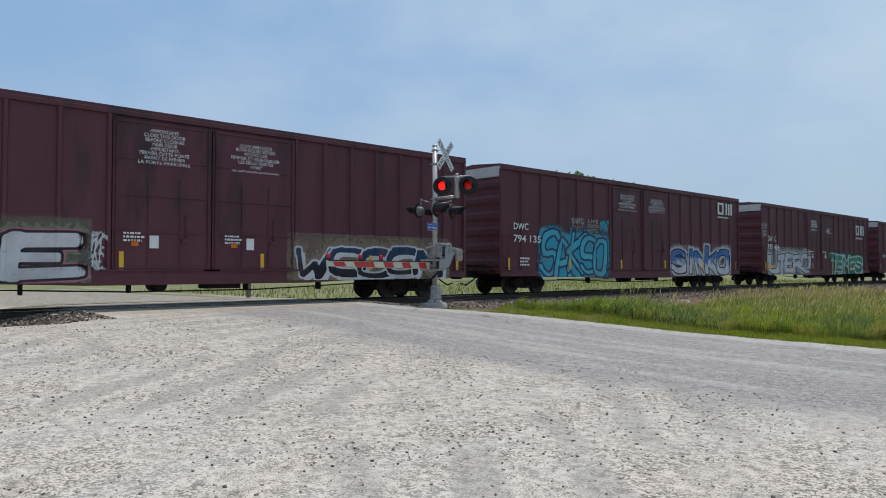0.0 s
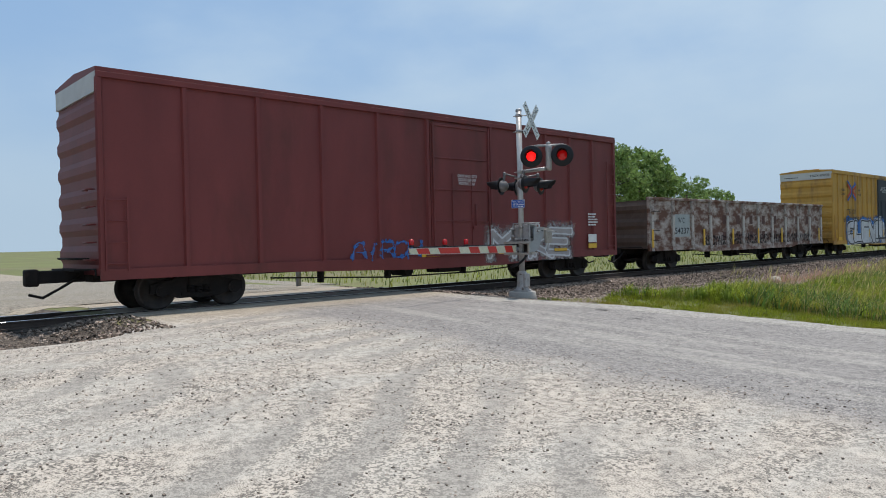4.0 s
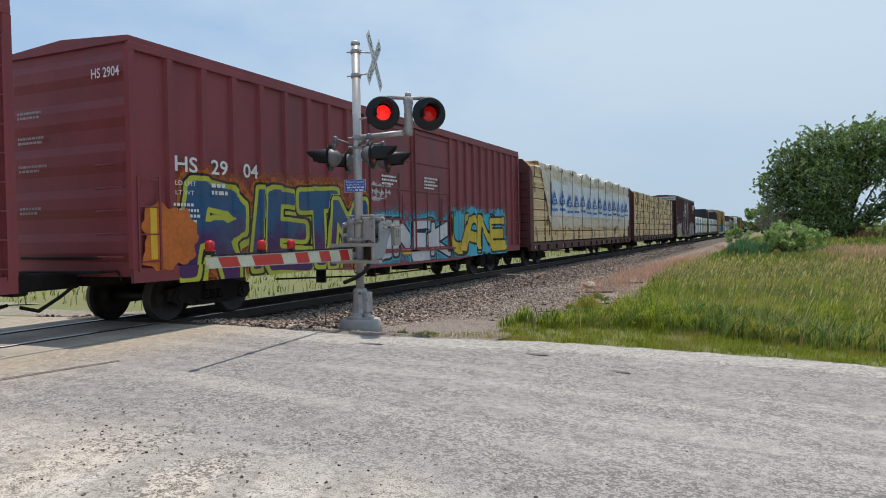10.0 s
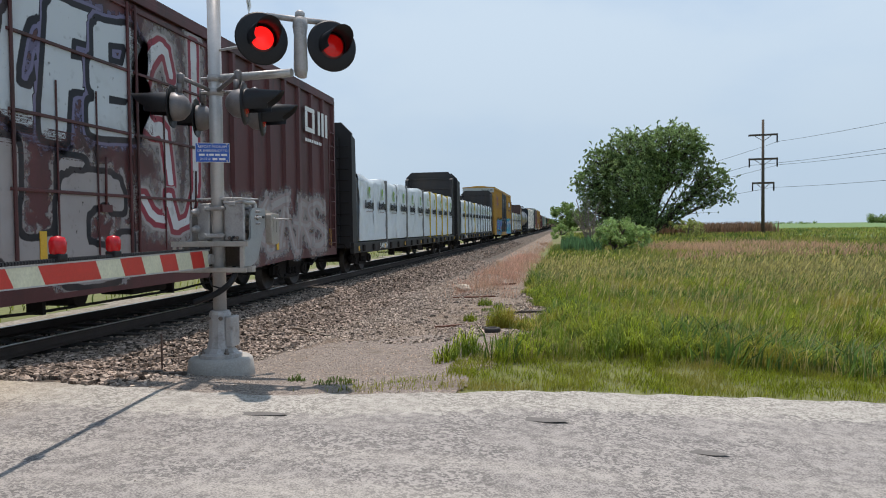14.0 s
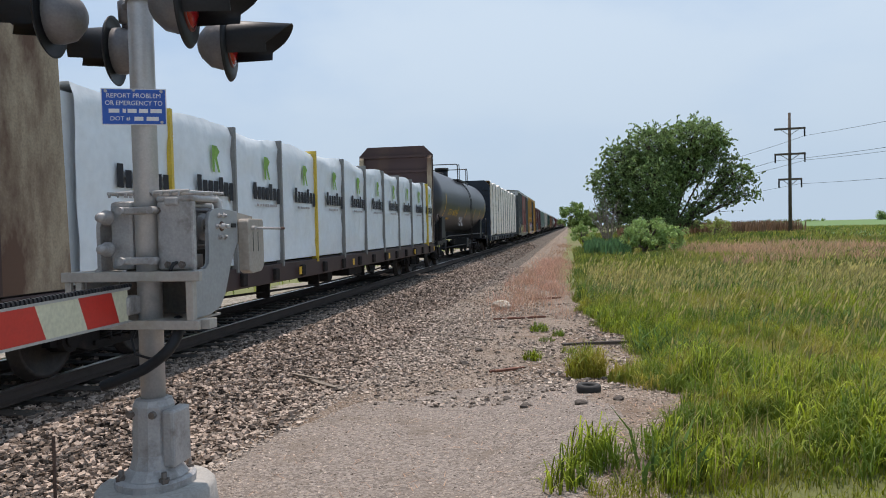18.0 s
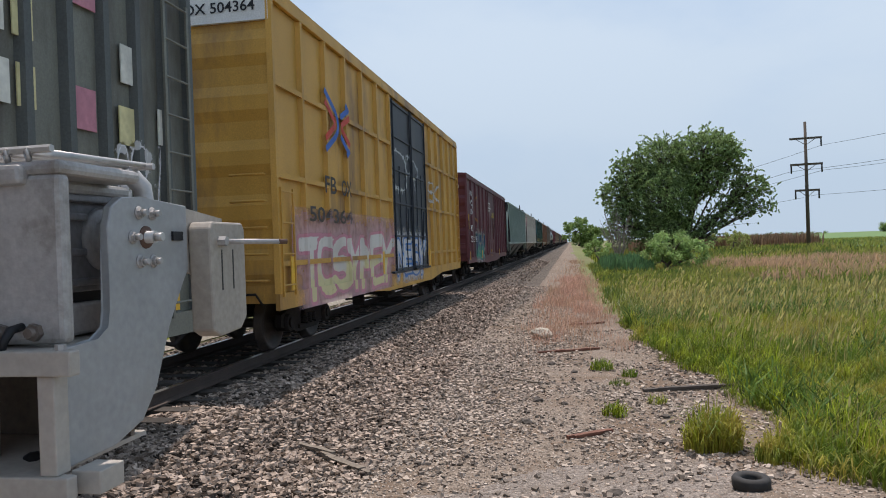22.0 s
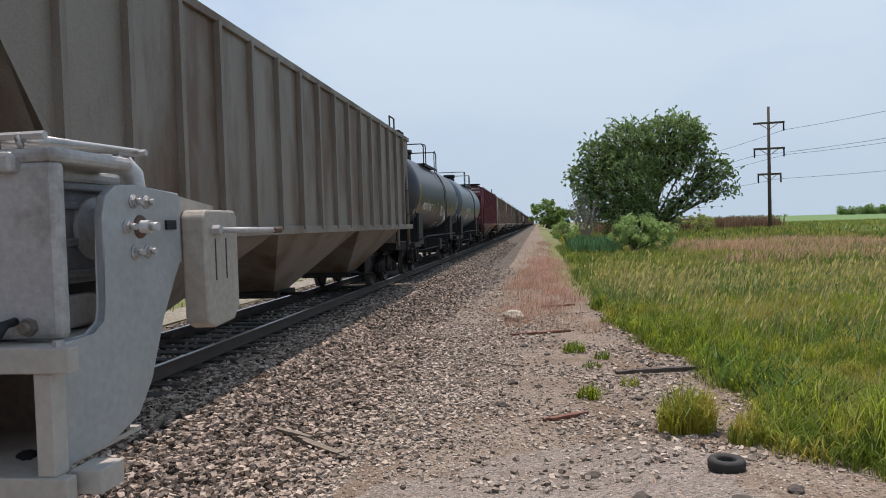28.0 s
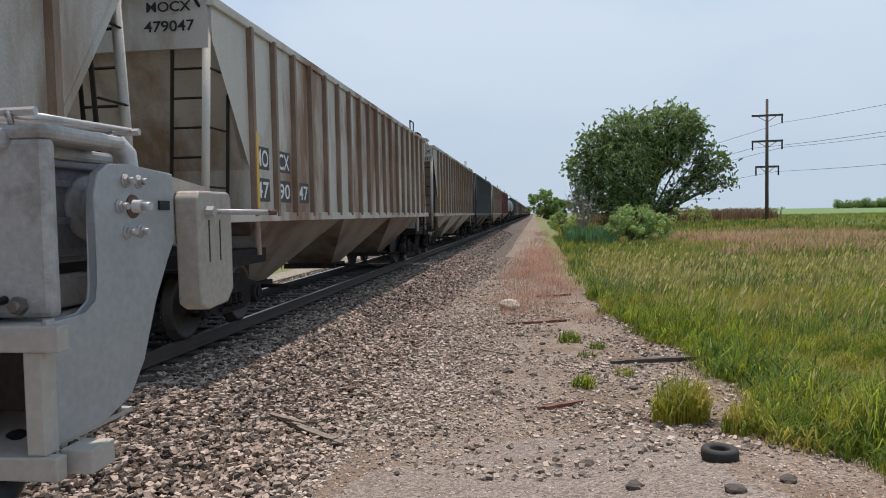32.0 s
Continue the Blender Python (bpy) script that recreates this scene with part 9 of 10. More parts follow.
def make_stones():
    sets = [scatter(46000, 1.0, 3.7, -1.6, 12), scatter(18000, 1.0, 3.5, 12, 34), scatter(4500, -0.65, 0.65, -1.6, 20), scatter(2200, -3.2, -1.0, -1.6, 30), scatter(6000, 0.85, 1.6, -1.5, 25),
            scatter(3500, 1.0, 4.2, -16, -10.1), scatter(900, -0.6, 0.6, -15, -10.3), scatter(3000, 1.2, 3.4, 34, 80)]
    x, y = np.concatenate([s[0] for s in sets]), np.concatenate([s[1] for s in sets])
    size = 0.025 + 0.044 * rng.random(len(x)) ** 1.7 + 0.012 * np.clip((y - 8) / 30, 0, 2)
    keep = ~((np.abs(np.abs(x) - 0.7525) < 0.12)) & ~((x > 3.0) & (rng.random(len(x)) < 0.6)) & ~((y > -10) & (y < -1.75 + 0.4 * np.sin(x * 5)))
    keep |= (y < -10.1) & (np.abs(np.abs(x) - 0.7525) > 0.12)
    x, y, size = x[keep], y[keep], size[keep]
    z = ground_z(x, y) + size * 0.42
    z = np.where(np.abs(x) < 1.3, np.minimum(z, -0.21 + 0.02 * rng.random(len(x))), z)
    chunks("ballast_stones", x, y, z, size, M["stone"], "loose grey crushed stone ballast")
    sets = [scatter(15000, 2.7, 5.2, -1.3, 14), scatter(19000, 3.2, 8.3, -1.6, 9), scatter(8000, 2.8, 6.0, 9, 34)]
    x, y = np.concatenate([s[0] for s in sets]), np.concatenate([s[1] for s in sets])
    size = 0.016 + 0.036 * rng.random(len(x)) ** 2 * np.clip(1.5 - (x - 2.7) / 2.5, 0.35, 1.4) + 0.0006 * np.clip(y, 0, 40)
    keep = (rng.random(len(x)) < np.clip(1.25 - (x - 2.7) / 4.5, 0.55, 1) * np.where((y < 5.2) & (x > 3.9), 0.42, 1.0)) & (y > road_north(x) - 0.3) & (x < grass_edge(y) + 0.35)
    x, y, size = x[keep], y[keep], size[keep]
    x2, y2 = scatter(17000, 3.4, 8.3, 4.0, 16)
    size = np.where((y < 5.2) & (x > 3.9), 0.6 * size, size)
    k2 = (x2 < grass_edge(y2) + 0.3) & (rng.random(len(x2)) < 0.45 + 0.5 * np.sin(x2 * 2.3 + y2) * np.sin(y2 * 1.4))
    x, y, size = np.concatenate([x, x2[k2]]), np.concatenate([y, y2[k2]]), np.concatenate([size, 0.024 + 0.04 * rng.random(int(k2.sum())) ** 2])
    x3, y3 = scatter(34000, 3.8, 8.3, -1.7, 5.6)
    k3 = (y3 > road_north(x3) - 0.2) & (x3 < grass_edge(y3) + 0.4)
    x, y, size = np.concatenate([x, x3[k3]]), np.concatenate([y, y3[k3]]), np.concatenate([size, 0.008 + 0.016 * rng.random(int(k3.sum())) ** 2])
    chunks("path_stones", x, y, ground_z(x, y) + size * 0.25, size, M["pebble"], "fine pale gravel beside the track")
    x, y = scatter(62000, 5.0, 23.0, -20, -5.2)
    size = 0.007 + 0.022 * rng.random(len(x)) ** 4
    clump = np.sin(x * 1.3 + 2 * np.sin(y * 0.7)) * np.sin(y * 1.1 + 1.5 * np.sin(x * 0.5))
    keep = (y < -5.8 - 1.2 * rng.random(len(x))) & (rng.random(len(x)) < 0.35 + 0.35 * clump)
    x2, y2 = scatter(3500, 4.5, 16.0, -9, -1.6)
    x, y, size = np.concatenate([x[keep], x2]), np.concatenate([y[keep], y2]), np.concatenate([size[keep], 0.006 + 0.014 * rng.random(3500) ** 3])
    chunks("lot_stones", x, y, ground_z(x, y) + size * 0.2, size, M["pebble"], "loose pale stones on the gravel lot")


def blades(name, x, y, h, w, m, label, lean=0.35, category="grass"):
    """Bent grass blades: two-step ribbons as one mesh."""
    n = len(x)
    z = ground_z(x, y) - 0.01
    a = rng.random(n) * 6.283
    ux, uy = np.cos(a), np.sin(a)
    b = rng.random(n) * 6.283
    k = lean * h * (0.3 + rng.random(n))
    lx, ly = np.cos(b) * k + 0.09 * h, np.sin(b) * k
    pts = []
    for f, g, ww in ((0, 0, 1.0), (0.55, 0.3, 0.8), (1.0, 1.0, 0.0)):
        cx, cy, cz = x + lx * g, y + ly * g, z + h * f * (1 - 0.12 * g)
        if ww:
            pts.append(np.stack([cx - ux * w * ww / 2, cy - uy * w * ww / 2, cz], -1))
            pts.append(np.stack([cx + ux * w * ww / 2, cy + uy * w * ww / 2, cz], -1))
        else:
            pts.append(np.stack([cx, cy, cz], -1))
    v = np.stack(pts, 1).reshape(-1, 3)
    i = np.arange(n) * 5
    q = np.stack([i, i + 1, i + 3, i + 2], -1).tolist()
    t = np.stack([i + 2, i + 3, i + 4], -1).tolist()
    return bunch(name, v.tolist(), q + t, m, label, "stuff", category)


def arched(name, x, y, h, w, m, label, lean=0.6):
    """Long grass blades that rise and hang over, as one mesh."""
    n = len(x)
    z = ground_z(x, y) - 0.01
    b = rng.random(n) * 6.283
    bx, by = np.cos(b), np.sin(b)
    k = lean * h * (0.15 + rng.random(n) ** 1.3)
    a = b + 1.571 + 0.8 * (rng.random(n) - 0.5)
    ux, uy = np.cos(a), np.sin(a)
    droop = 0.45 * k / h
    pts = []
    for f, g, ww in ((0, 0, 0.7), (0.5, 0.16, 1.0), (0.85, 0.52, 0.75), (1.0, 1.1, 0.0)):
        cx, cy, cz = x + (bx * k + 0.07 * h) * g, y + by * k * g, z + h * (f - droop * g * g)
        for sgn in (-1, 1) if ww else (0,):
            pts.append(np.stack([cx + sgn * ux * w * ww / 2, cy + sgn * uy * w * ww / 2, cz], -1))
    v = np.stack(pts, 1).reshape(-1, 3)
    i = np.arange(n) * 7
    q = np.concatenate([np.stack([i + j, i + j + 1, i + j + 3, i + j + 2], -1) for j in (0, 2)]).tolist()
    return bunch(name, v.tolist(), q + np.stack([i + 4, i + 5, i + 6], -1).tolist(), m, label, "stuff", "grass")


def leaf_mat(name, rgb, by=0.35, rough=0.6, through=0.45, patch=None, amount=0.35, scale=0.45, deep=None, deep_scale=1.1):
    """Leaves and blades: they let some light through, and vary from blade to blade and in patches."""
    m = mat(name, rgb, rough, 0, 0.12, scale, 8, 0.0, patch, amount, by_piece=by, spec=0.3)
    nt = m.node_tree
    b = nt.nodes["Principled BSDF"]
    if deep:      # stands of a darker kind
        co, n, r, mx = (nt.nodes.new("ShaderNode" + k) for k in ("TexCoord", "TexNoise", "MapRange", "Mix"))
        n.inputs["Scale"].default_value, n.inputs["Detail"].default_value = deep_scale, 5
        r.inputs["From Min"].default_value, r.inputs["From Max"].default_value, r.inputs["To Max"].default_value = 0.47, 0.58, 0.85
        mx.data_type = "RGBA"
        mx.inputs["B"].default_value = (*deep, 1)
        nt.links.new(co.outputs["Object"], n.inputs["Vector"])
        nt.links.new(n.outputs["Fac"], r.inputs["Value"])
        nt.links.new(r.outputs["Result"], mx.inputs["Factor"])
        nt.links.new(b.inputs["Base Color"].links[0].from_socket, mx.inputs["A"])
        nt.links.new(mx.outputs["Result"], b.inputs["Base Color"])
    glow = nt.nodes.new("ShaderNodeBsdfTranslucent")
    nt.links.new(b.inputs["Base Color"].links[0].from_socket, glow.inputs["Color"])
    mix = nt.nodes.new("ShaderNodeMixShader")
    mix.inputs["Fac"].default_value = through
    nt.links.new(b.outputs["BSDF"], mix.inputs[1])
    nt.links.new(glow.outputs["BSDF"], mix.inputs[2])
    nt.links.new(mix.outputs["Shader"], nt.nodes["Material Output"].inputs["Surface"])
    return m


def seed_heads(name, x, y, h, r, m, label):
    """Feathery seed heads: three crossed lozenges on each stem's tip, leaning with the wind."""
    n = len(x)
    z = ground_z(x, y)
    lx, ly = 0.3 * h * (0.1 + rng.random(n)), 0.35 * h * (rng.random(n) - 0.5)
    v = []
    for _ in range(2):
        a = rng.random(n) * 6.283
        ux, uy = np.cos(a) * r, np.sin(a) * r
        pts = [(0.80, 0.0), (0.90, 1.0), (1.02, 0.0), (0.90, -1.0)]
        v.append(np.stack([np.stack([x + lx * q * q + ux * w, y + ly * q * q + uy * w, z + h * q], -1) for q, w in pts], 1).reshape(-1, 3))
    a = rng.random(n) * 6.283
    ux, uy = np.cos(a) * 0.18 * r, np.sin(a) * 0.18 * r
    v.append(np.stack([np.stack([x + lx * q * q + ux * w, y + ly * q * q + uy * w, z + h * q], -1) for q, w in ((0.5, -0.5), (0.5, 0.5), (0.84, 0.8), (0.84, -0.8))], 1).reshape(-1, 3))
    i = np.arange(3 * n) * 4
    return bunch(name, np.concatenate(v).tolist(), np.stack([i, i + 1, i + 2, i + 3], -1).tolist(), m, label, "stuff", "grass")


def make_grass():
    lush = leaf_mat("lush_grass", (0.245, 0.30, 0.024), 0.8, patch=(0.44, 0.345, 0.075), amount=0.42, scale=0.45, deep=(0.105, 0.18, 0.022), deep_scale=2.0)
    mid = leaf_mat("field_grass", (0.235, 0.26, 0.044), 0.75, patch=(0.42, 0.35, 0.12), amount=0.5, scale=0.25, deep=(0.075, 0.14, 0.03), deep_scale=0.3)
    straw = leaf_mat("straw", (0.54, 0.47, 0.20), 0.5)
    brown = leaf_mat("dry_weed", (0.50, 0.32, 0.22))
    def zone(n, x0, x1, y0, y1, keep):
        x, y = scatter(n, x0, x1, y0, y1)
        k = keep(x, y)
        return x[k], y[k]
    def reddish(x, y):
        """How far the dry reddish patch reaches, 0 to 1."""
        return step(30, 36, y + 1.5 * np.sin(x * 0.5)) * (1 - step(50, 58, y + 2 * np.sin(x * 0.3))) * step(13, 17, x + np.sin(y)) * (1 - step(23, 30, x + 2 * np.sin(y * 0.4))) * np.clip(0.62 + 0.55 * np.sin(x * 0.45 + 0.8 * np.sin(y * 0.2)) * np.sin(y * 0.33 + 0.3 * x), 0.08, 1)
    # tall grass in tufts, each with its own height, spread and lean
    tx, ty = zone(4300, 6.2, 17, 0.2, 17, lambda x, y: (x > grass_edge(y) + 0.05 + 0.1 * rng.random(len(x))) & (y > road_north(x) + 1.42 + 0.25 * rng.random(len(x))))
    n = len(tx)
    stand = 0.5 + 0.5 * np.sin(tx * 0.9 + np.sin(ty * 0.7)) * np.sin(ty * 0.8 + 0.5 * tx) + 0.35 * np.sin(tx * 2.7 + 1.7 * np.sin(ty * 2.0)) * np.sin(ty * 2.3)
    tall = (0.30 + 0.46 * rng.random(n) ** 1.3) * (0.66 + 0.45 * np.clip(stand, 0, 1.2)) * np.clip(0.62 + 0.4 * (tx - grass_edge(ty)) / 0.8, 0.6, 1)
    wide = 0.07 + 0.16 * rng.random(n)
    i = rng.integers(0, n, 190000)
    a, q = rng.random(len(i)) * 6.283, np.sqrt(rng.random(len(i))) * wide[i]
    h = tall[i] * (0.35 + 0.65 * rng.random(len(i)) ** 0.7) * (1 - 0.35 * (q / wide[i]) ** 2)
    arched("tall_grass", tx[i] + q * np.cos(a), ty[i] + q * np.sin(a), h, 0.006 + 0.008 * rng.random(len(i)), lush, "tall bright green roadside grass", 0.95)
    x, y = zone(80000, 6.3, 17, 0.0, 17, lambda x, y: (x > grass_edge(y)) & (y > road_north(x) + 1.35))
    blades("under_grass", x, y, 0.05 + 0.16 * rng.random(len(x)), 0.005 + 0.005 * rng.random(len(x)), leaf_mat("under_grass", (0.16, 0.19, 0.035), 0.7, patch=(0.33, 0.26, 0.11), amount=0.5, scale=1.5), "short dense undergrowth between tufts", 0.8)
    x, y = zone(115000, 6.3, 48, -0.2, 62, lambda x, y: (x > grass_edge(y)) & ((x > 16) | (y > 16)) & (y > road_north(x) + 1.4) & (rng.random(len(x)) > 0.9 * reddish(x, y)))
    far = np.hypot(x - 6, y)
    blades("field_grass", x, y, (0.16 + 0.5 * rng.random(len(x)) ** 1.5) * (0.8 + 0.3 * np.sin(x * 0.9 + np.sin(y)) * np.sin(y * 0.7)), 0.010 + 0.0009 * far, mid, "rough green meadow grass", 0.6)
    x, y = zone(26000, 8, 75, 55, 150, lambda x, y: x > grass_edge(y))
    blades("far_grass", x, y, 0.4 + 0.4 * rng.random(len(x)), 0.10 + 0.07 * rng.random(len(x)), mid, "distant rough meadow grass")
    # pale seed heads over the grass
    x, y = zone(34000, 6.9, 34, 0.4, 32, lambda x, y: (x > grass_edge(y) + 0.5) & (y > road_north(x) + 1.6) & (rng.random(len(x)) < 0.12 + 0.35 * np.sin(x * 0.6 + y * 0.35) * np.sin(y * 0.5 + 1) + 0.34 * step(7.5, 11, y + 0.6 * np.sin(x)) - 0.6 * step(20, 26, y)))
    seed_heads("seed_heads", x, y, 0.5 + 0.4 * rng.random(len(x)), 0.008 + 0.0010 * np.hypot(x - 6, y), straw, "pale seed heads of meadow grass")
    # short verge along the road
    x, y = zone(330000, 5.2, 34, -1.7, 2.2, lambda x, y: (y > road_north(x) + 0.02 + 0.16 * rng.random(len(x)) ** 2 + 0.05 * np.sin(x * 3.7)) & (y < road_north(x) + 1.65) & (rng.random(len(x)) < np.clip(0.55 + 0.5 * np.sin(x * 5.3 + 1.7 * np.sin(y * 4.1)) * np.sin(y * 6.1 + np.sin(x * 3.3)), 0.15, 1)) & ((x > 6.9) | ((y < road_north(x) + 0.25 + 0.45 * np.clip(x - 5.6, 0, 2)) & (rng.random(len(x)) < np.clip((x - 5.3) * 0.9, 0, 1) * (0.5 + 0.5 * np.sin(x * 7) * np.sin(y * 6))))))
    blades("verge_grass", x, y, 0.035 + 0.11 * rng.random(len(x)) ** 1.5, 0.004 + 0.005 * rng.random(len(x)), leaf_mat("verge", (0.235, 0.275, 0.02), 0.6, patch=(0.34, 0.29, 0.07), amount=0.4, scale=1.2), "short mown verge grass", 0.6)
    # dry weeds along the ballast, and the reddish patch in the field
    x, y = zone(44000, 4.0, 6.9, 10.5, 80, lambda x, y: rng.random(len(x)) < np.clip(1.1 - 1.0 * np.abs(x - 5.4 - 0.01 * y + 0.3 * np.sin(y * 1.7) + 0.2 * np.sin(y * 4.1)), 0, 1) * step(10, 17, y) * (1 - 0.85 * step(24, 42, y)) * np.clip(0.55 + 0.75 * np.sin(x * 2.6 + 1.3 * np.sin(y * 0.6)) * np.sin(y * 0.9 + x), 0.0, 1))
    blades("dry_weeds", x, y, 0.05 + 0.42 * rng.random(len(x)) ** 2.0, 0.004 + 0.0004 * y, brown, "dry brown weeds beside the ballast", 0.5, "weeds")
    x, y = zone(27000, 4.4, 6.9, 12.4, 40, lambda x, y: rng.random(len(x)) < np.clip(1.1 - 0.95 * np.abs(x - 5.5 - 0.012 * y + 0.4 * np.sin(y * 0.9) + 0.25 * np.sin(y * 2.9)), 0, 1) * step(12.5, 16.5, y + 1.6 * np.sin(x * 4)) * np.clip(0.3 + 0.95 * np.sin(x * 3.4 + np.sin(y * 1.1)) * np.sin(y * 1.3 + x), 0.1, 1))
    blades("feathery_weeds", x, y, 0.12 + 0.50 * rng.random(len(x)) ** 1.5, 0.004 + 0.0003 * y, leaf_mat("feather_weed", (0.56, 0.335, 0.25), 0.4, patch=(0.46, 0.36, 0.22), amount=0.3, scale=0.7), "feathery dry reddish weeds beside the ballast", 0.7, "weeds")
    x, y = zone(34000, 13, 60, 29, 59, lambda x, y: rng.random(len(x)) < reddish(x, y))
    blades("red_grass", x, y, 0.4 + 0.35 * rng.random(len(x)), 0.04 + 0.05 * rng.random(len(x)), leaf_mat("red_grass", (0.52, 0.33, 0.21), 0.35, patch=(0.44, 0.38, 0.18), amount=0.3, scale=0.3), "patch of reddish dry grass", 0.4)
    x, y = zone(7000, 7.9, 10.9, 46, 60, lambda x, y: rng.random(len(x)) < 0.9)
    blades("reeds", x, y, (0.5 + 1.0 * rng.random(len(x))) * (0.75 + 0.35 * np.sin(x * 2.3) * np.sin(y * 1.1)), 0.05 + 0.04 * rng.random(len(x)), leaf_mat("reed", (0.10, 0.20, 0.085), 0.5), "stand of dark green reeds", 0.15, "reeds")
    x, y = zone(7000, 14, 36, 92, 112, lambda x, y: rng.random(len(x)) < 0.9)
    blades("reed_bed", x, y, 1.3 + 0.9 * rng.random(len(x)), 0.12 + 0.1 * rng.random(len(x)), leaf_mat("reed_dry", (0.25, 0.16, 0.10)), "band of brown dry reeds", 0.12, "reeds")
    x, y = zone(13000, 3.2, 8.3, -1.2, 14, lambda x, y: (x < grass_edge(y) + 0.5) & (rng.random(len(x)) < 0.25 + 0.6 * np.clip((x - 4.5) / 2.5, 0, 1)))
    blades("straw_litter", x, y, 0.015 + 0.03 * rng.random(len(x)), 0.006 + 0.006 * rng.random(len(x)), brown, "dry straw litter on the gravel", 4.5, "litter")
    # straw and broad weeds among the roadside grass
    x, y = zone(42000, 6.5, 18, 0.1, 18, lambda x, y: (x > grass_edge(y) - 0.15) & (y > road_north(x) + 1.3) & (x > grass_edge(y) + 0.35) & (rng.random(len(x)) < 0.22 + 0.3 * np.sin(x * 1.1 + 1) * np.sin(y * 0.9)))
    blades("straw_stems", x, y, 0.2 + 0.5 * rng.random(len(x)), 0.004 + 0.004 * rng.random(len(x)), leaf_mat("stem", (0.46, 0.36, 0.17), 0.55), "dry straw stems among the grass", 0.3)
    x, y = zone(26000, 6.7, 20, 0.4, 20, lambda x, y: (x > grass_edge(y) + 0.15) & (y > road_north(x) + 1.4) & (np.sin(x * 0.8 + 2) * np.sin(y * 0.7 + x * 0.3) > 0.25))
    blades("broad_weeds", x, y, 0.18 + 0.4 * rng.random(len(x)), 0.022 + 0.022 * rng.random(len(x)), leaf_mat("weed", (0.095, 0.165, 0.035), 0.6), "broad-leaved green weeds", 0.7, "weeds")
    x, y = zone(9000, -34, -4.6, 3.5, 90, lambda x, y: rng.random(len(x)) < 0.9)
    blades("far_side_grass", x, y, 0.15 + 0.3 * rng.random(len(x)), 0.03 + 0.03 * rng.random(len(x)), mid, "rough grass beyond the track")
    # tufts standing in the gravel
    tufts = [(6.18, 7.32, 0.16, 0.28, 160), (7.0, 5.55, 0.27, 0.66, 620), (7.5, 5.0, 0.24, 0.4, 380), (6.75, 8.0, 0.15, 0.2, 90), (6.55, 9.9, 0.12, 0.22, 80), (6.15, 10.6, 0.2, 0.3, 170), (6.35, 9.2, 0.15, 0.16, 90), (6.95, 0.9, 0.24, 0.5, 200), (6.75, 0.5, 0.16, 0.34, 110), (5.25, -0.6, 0.1, 0.14, 70), (5.75, -0.75, 0.25, 0.13, 140)]
    for tx, ty, r, h, n in tufts:
        a, q = rng.random(n) * 6.283, np.sqrt(rng.random(n)) * r
        hh = h * (0.35 + 0.65 * rng.random(n)) * (1 - 0.45 * (q / r) ** 2)
        ob = arched("grass_tuft", tx + q * np.cos(a), ty + q * np.sin(a), hh, 0.009 + 0.006 * rng.random(n), lush if h > 0.2 else mid, "small green grass tuft growing in gravel", 0.8)
        ob["kind"] = ""
        del ob["kind"]


def leaves(name, centres, radii, per, size, m, parent, hang=0.0):
    """Clumps of small leaves round the given centres; hang draws them out into drooping sprays."""
    v = []
    for (cx, cy, cz), r in zip(centres, radii):
        d = rng.normal(size=(per, 3))
        d /= np.linalg.norm(d, axis=1)[:, None]
        if hang:
            q = rng.random((per, 1))
            way = np.array((rng.normal(), rng.normal(), rng.normal() * 0.6 - 0.2))
            v.append(np.array((cx, cy, cz)) + way * r * (q - 0.4) * 1.5 - np.array((0, 0, 1.0)) * r * hang * q * q + d * r * 0.36 * rng.random((per, 1)))
        else:
            v.append(np.array((cx, cy, cz)) + d * (r * rng.random((per, 1)) ** 0.45))
    p = np.concatenate(v)
    n = len(p)
    a = rng.normal(size=(n, 3))
    a[:, 2] -= 1.2 * hang
    a /= np.linalg.norm(a, axis=1)[:, None]
    b = np.cross(a, rng.normal(size=(n, 3)))
    b /= np.linalg.norm(b, axis=1)[:, None]
    s = size * (0.6 + 0.8 * rng.random((n, 1)))
    q = np.stack([p - a * s, p + b * s * 0.4, p + a * s, p - b * s * 0.4], 1).reshape(-1, 3)
    i = np.arange(n) * 4
    me = bpy.data.meshes.new(name)
    me.from_pydata(q.tolist(), [], np.stack([i, i + 1, i + 2, i + 3], -1).tolist())
    me.materials.append(m)
    return part(name, me, None, parent)


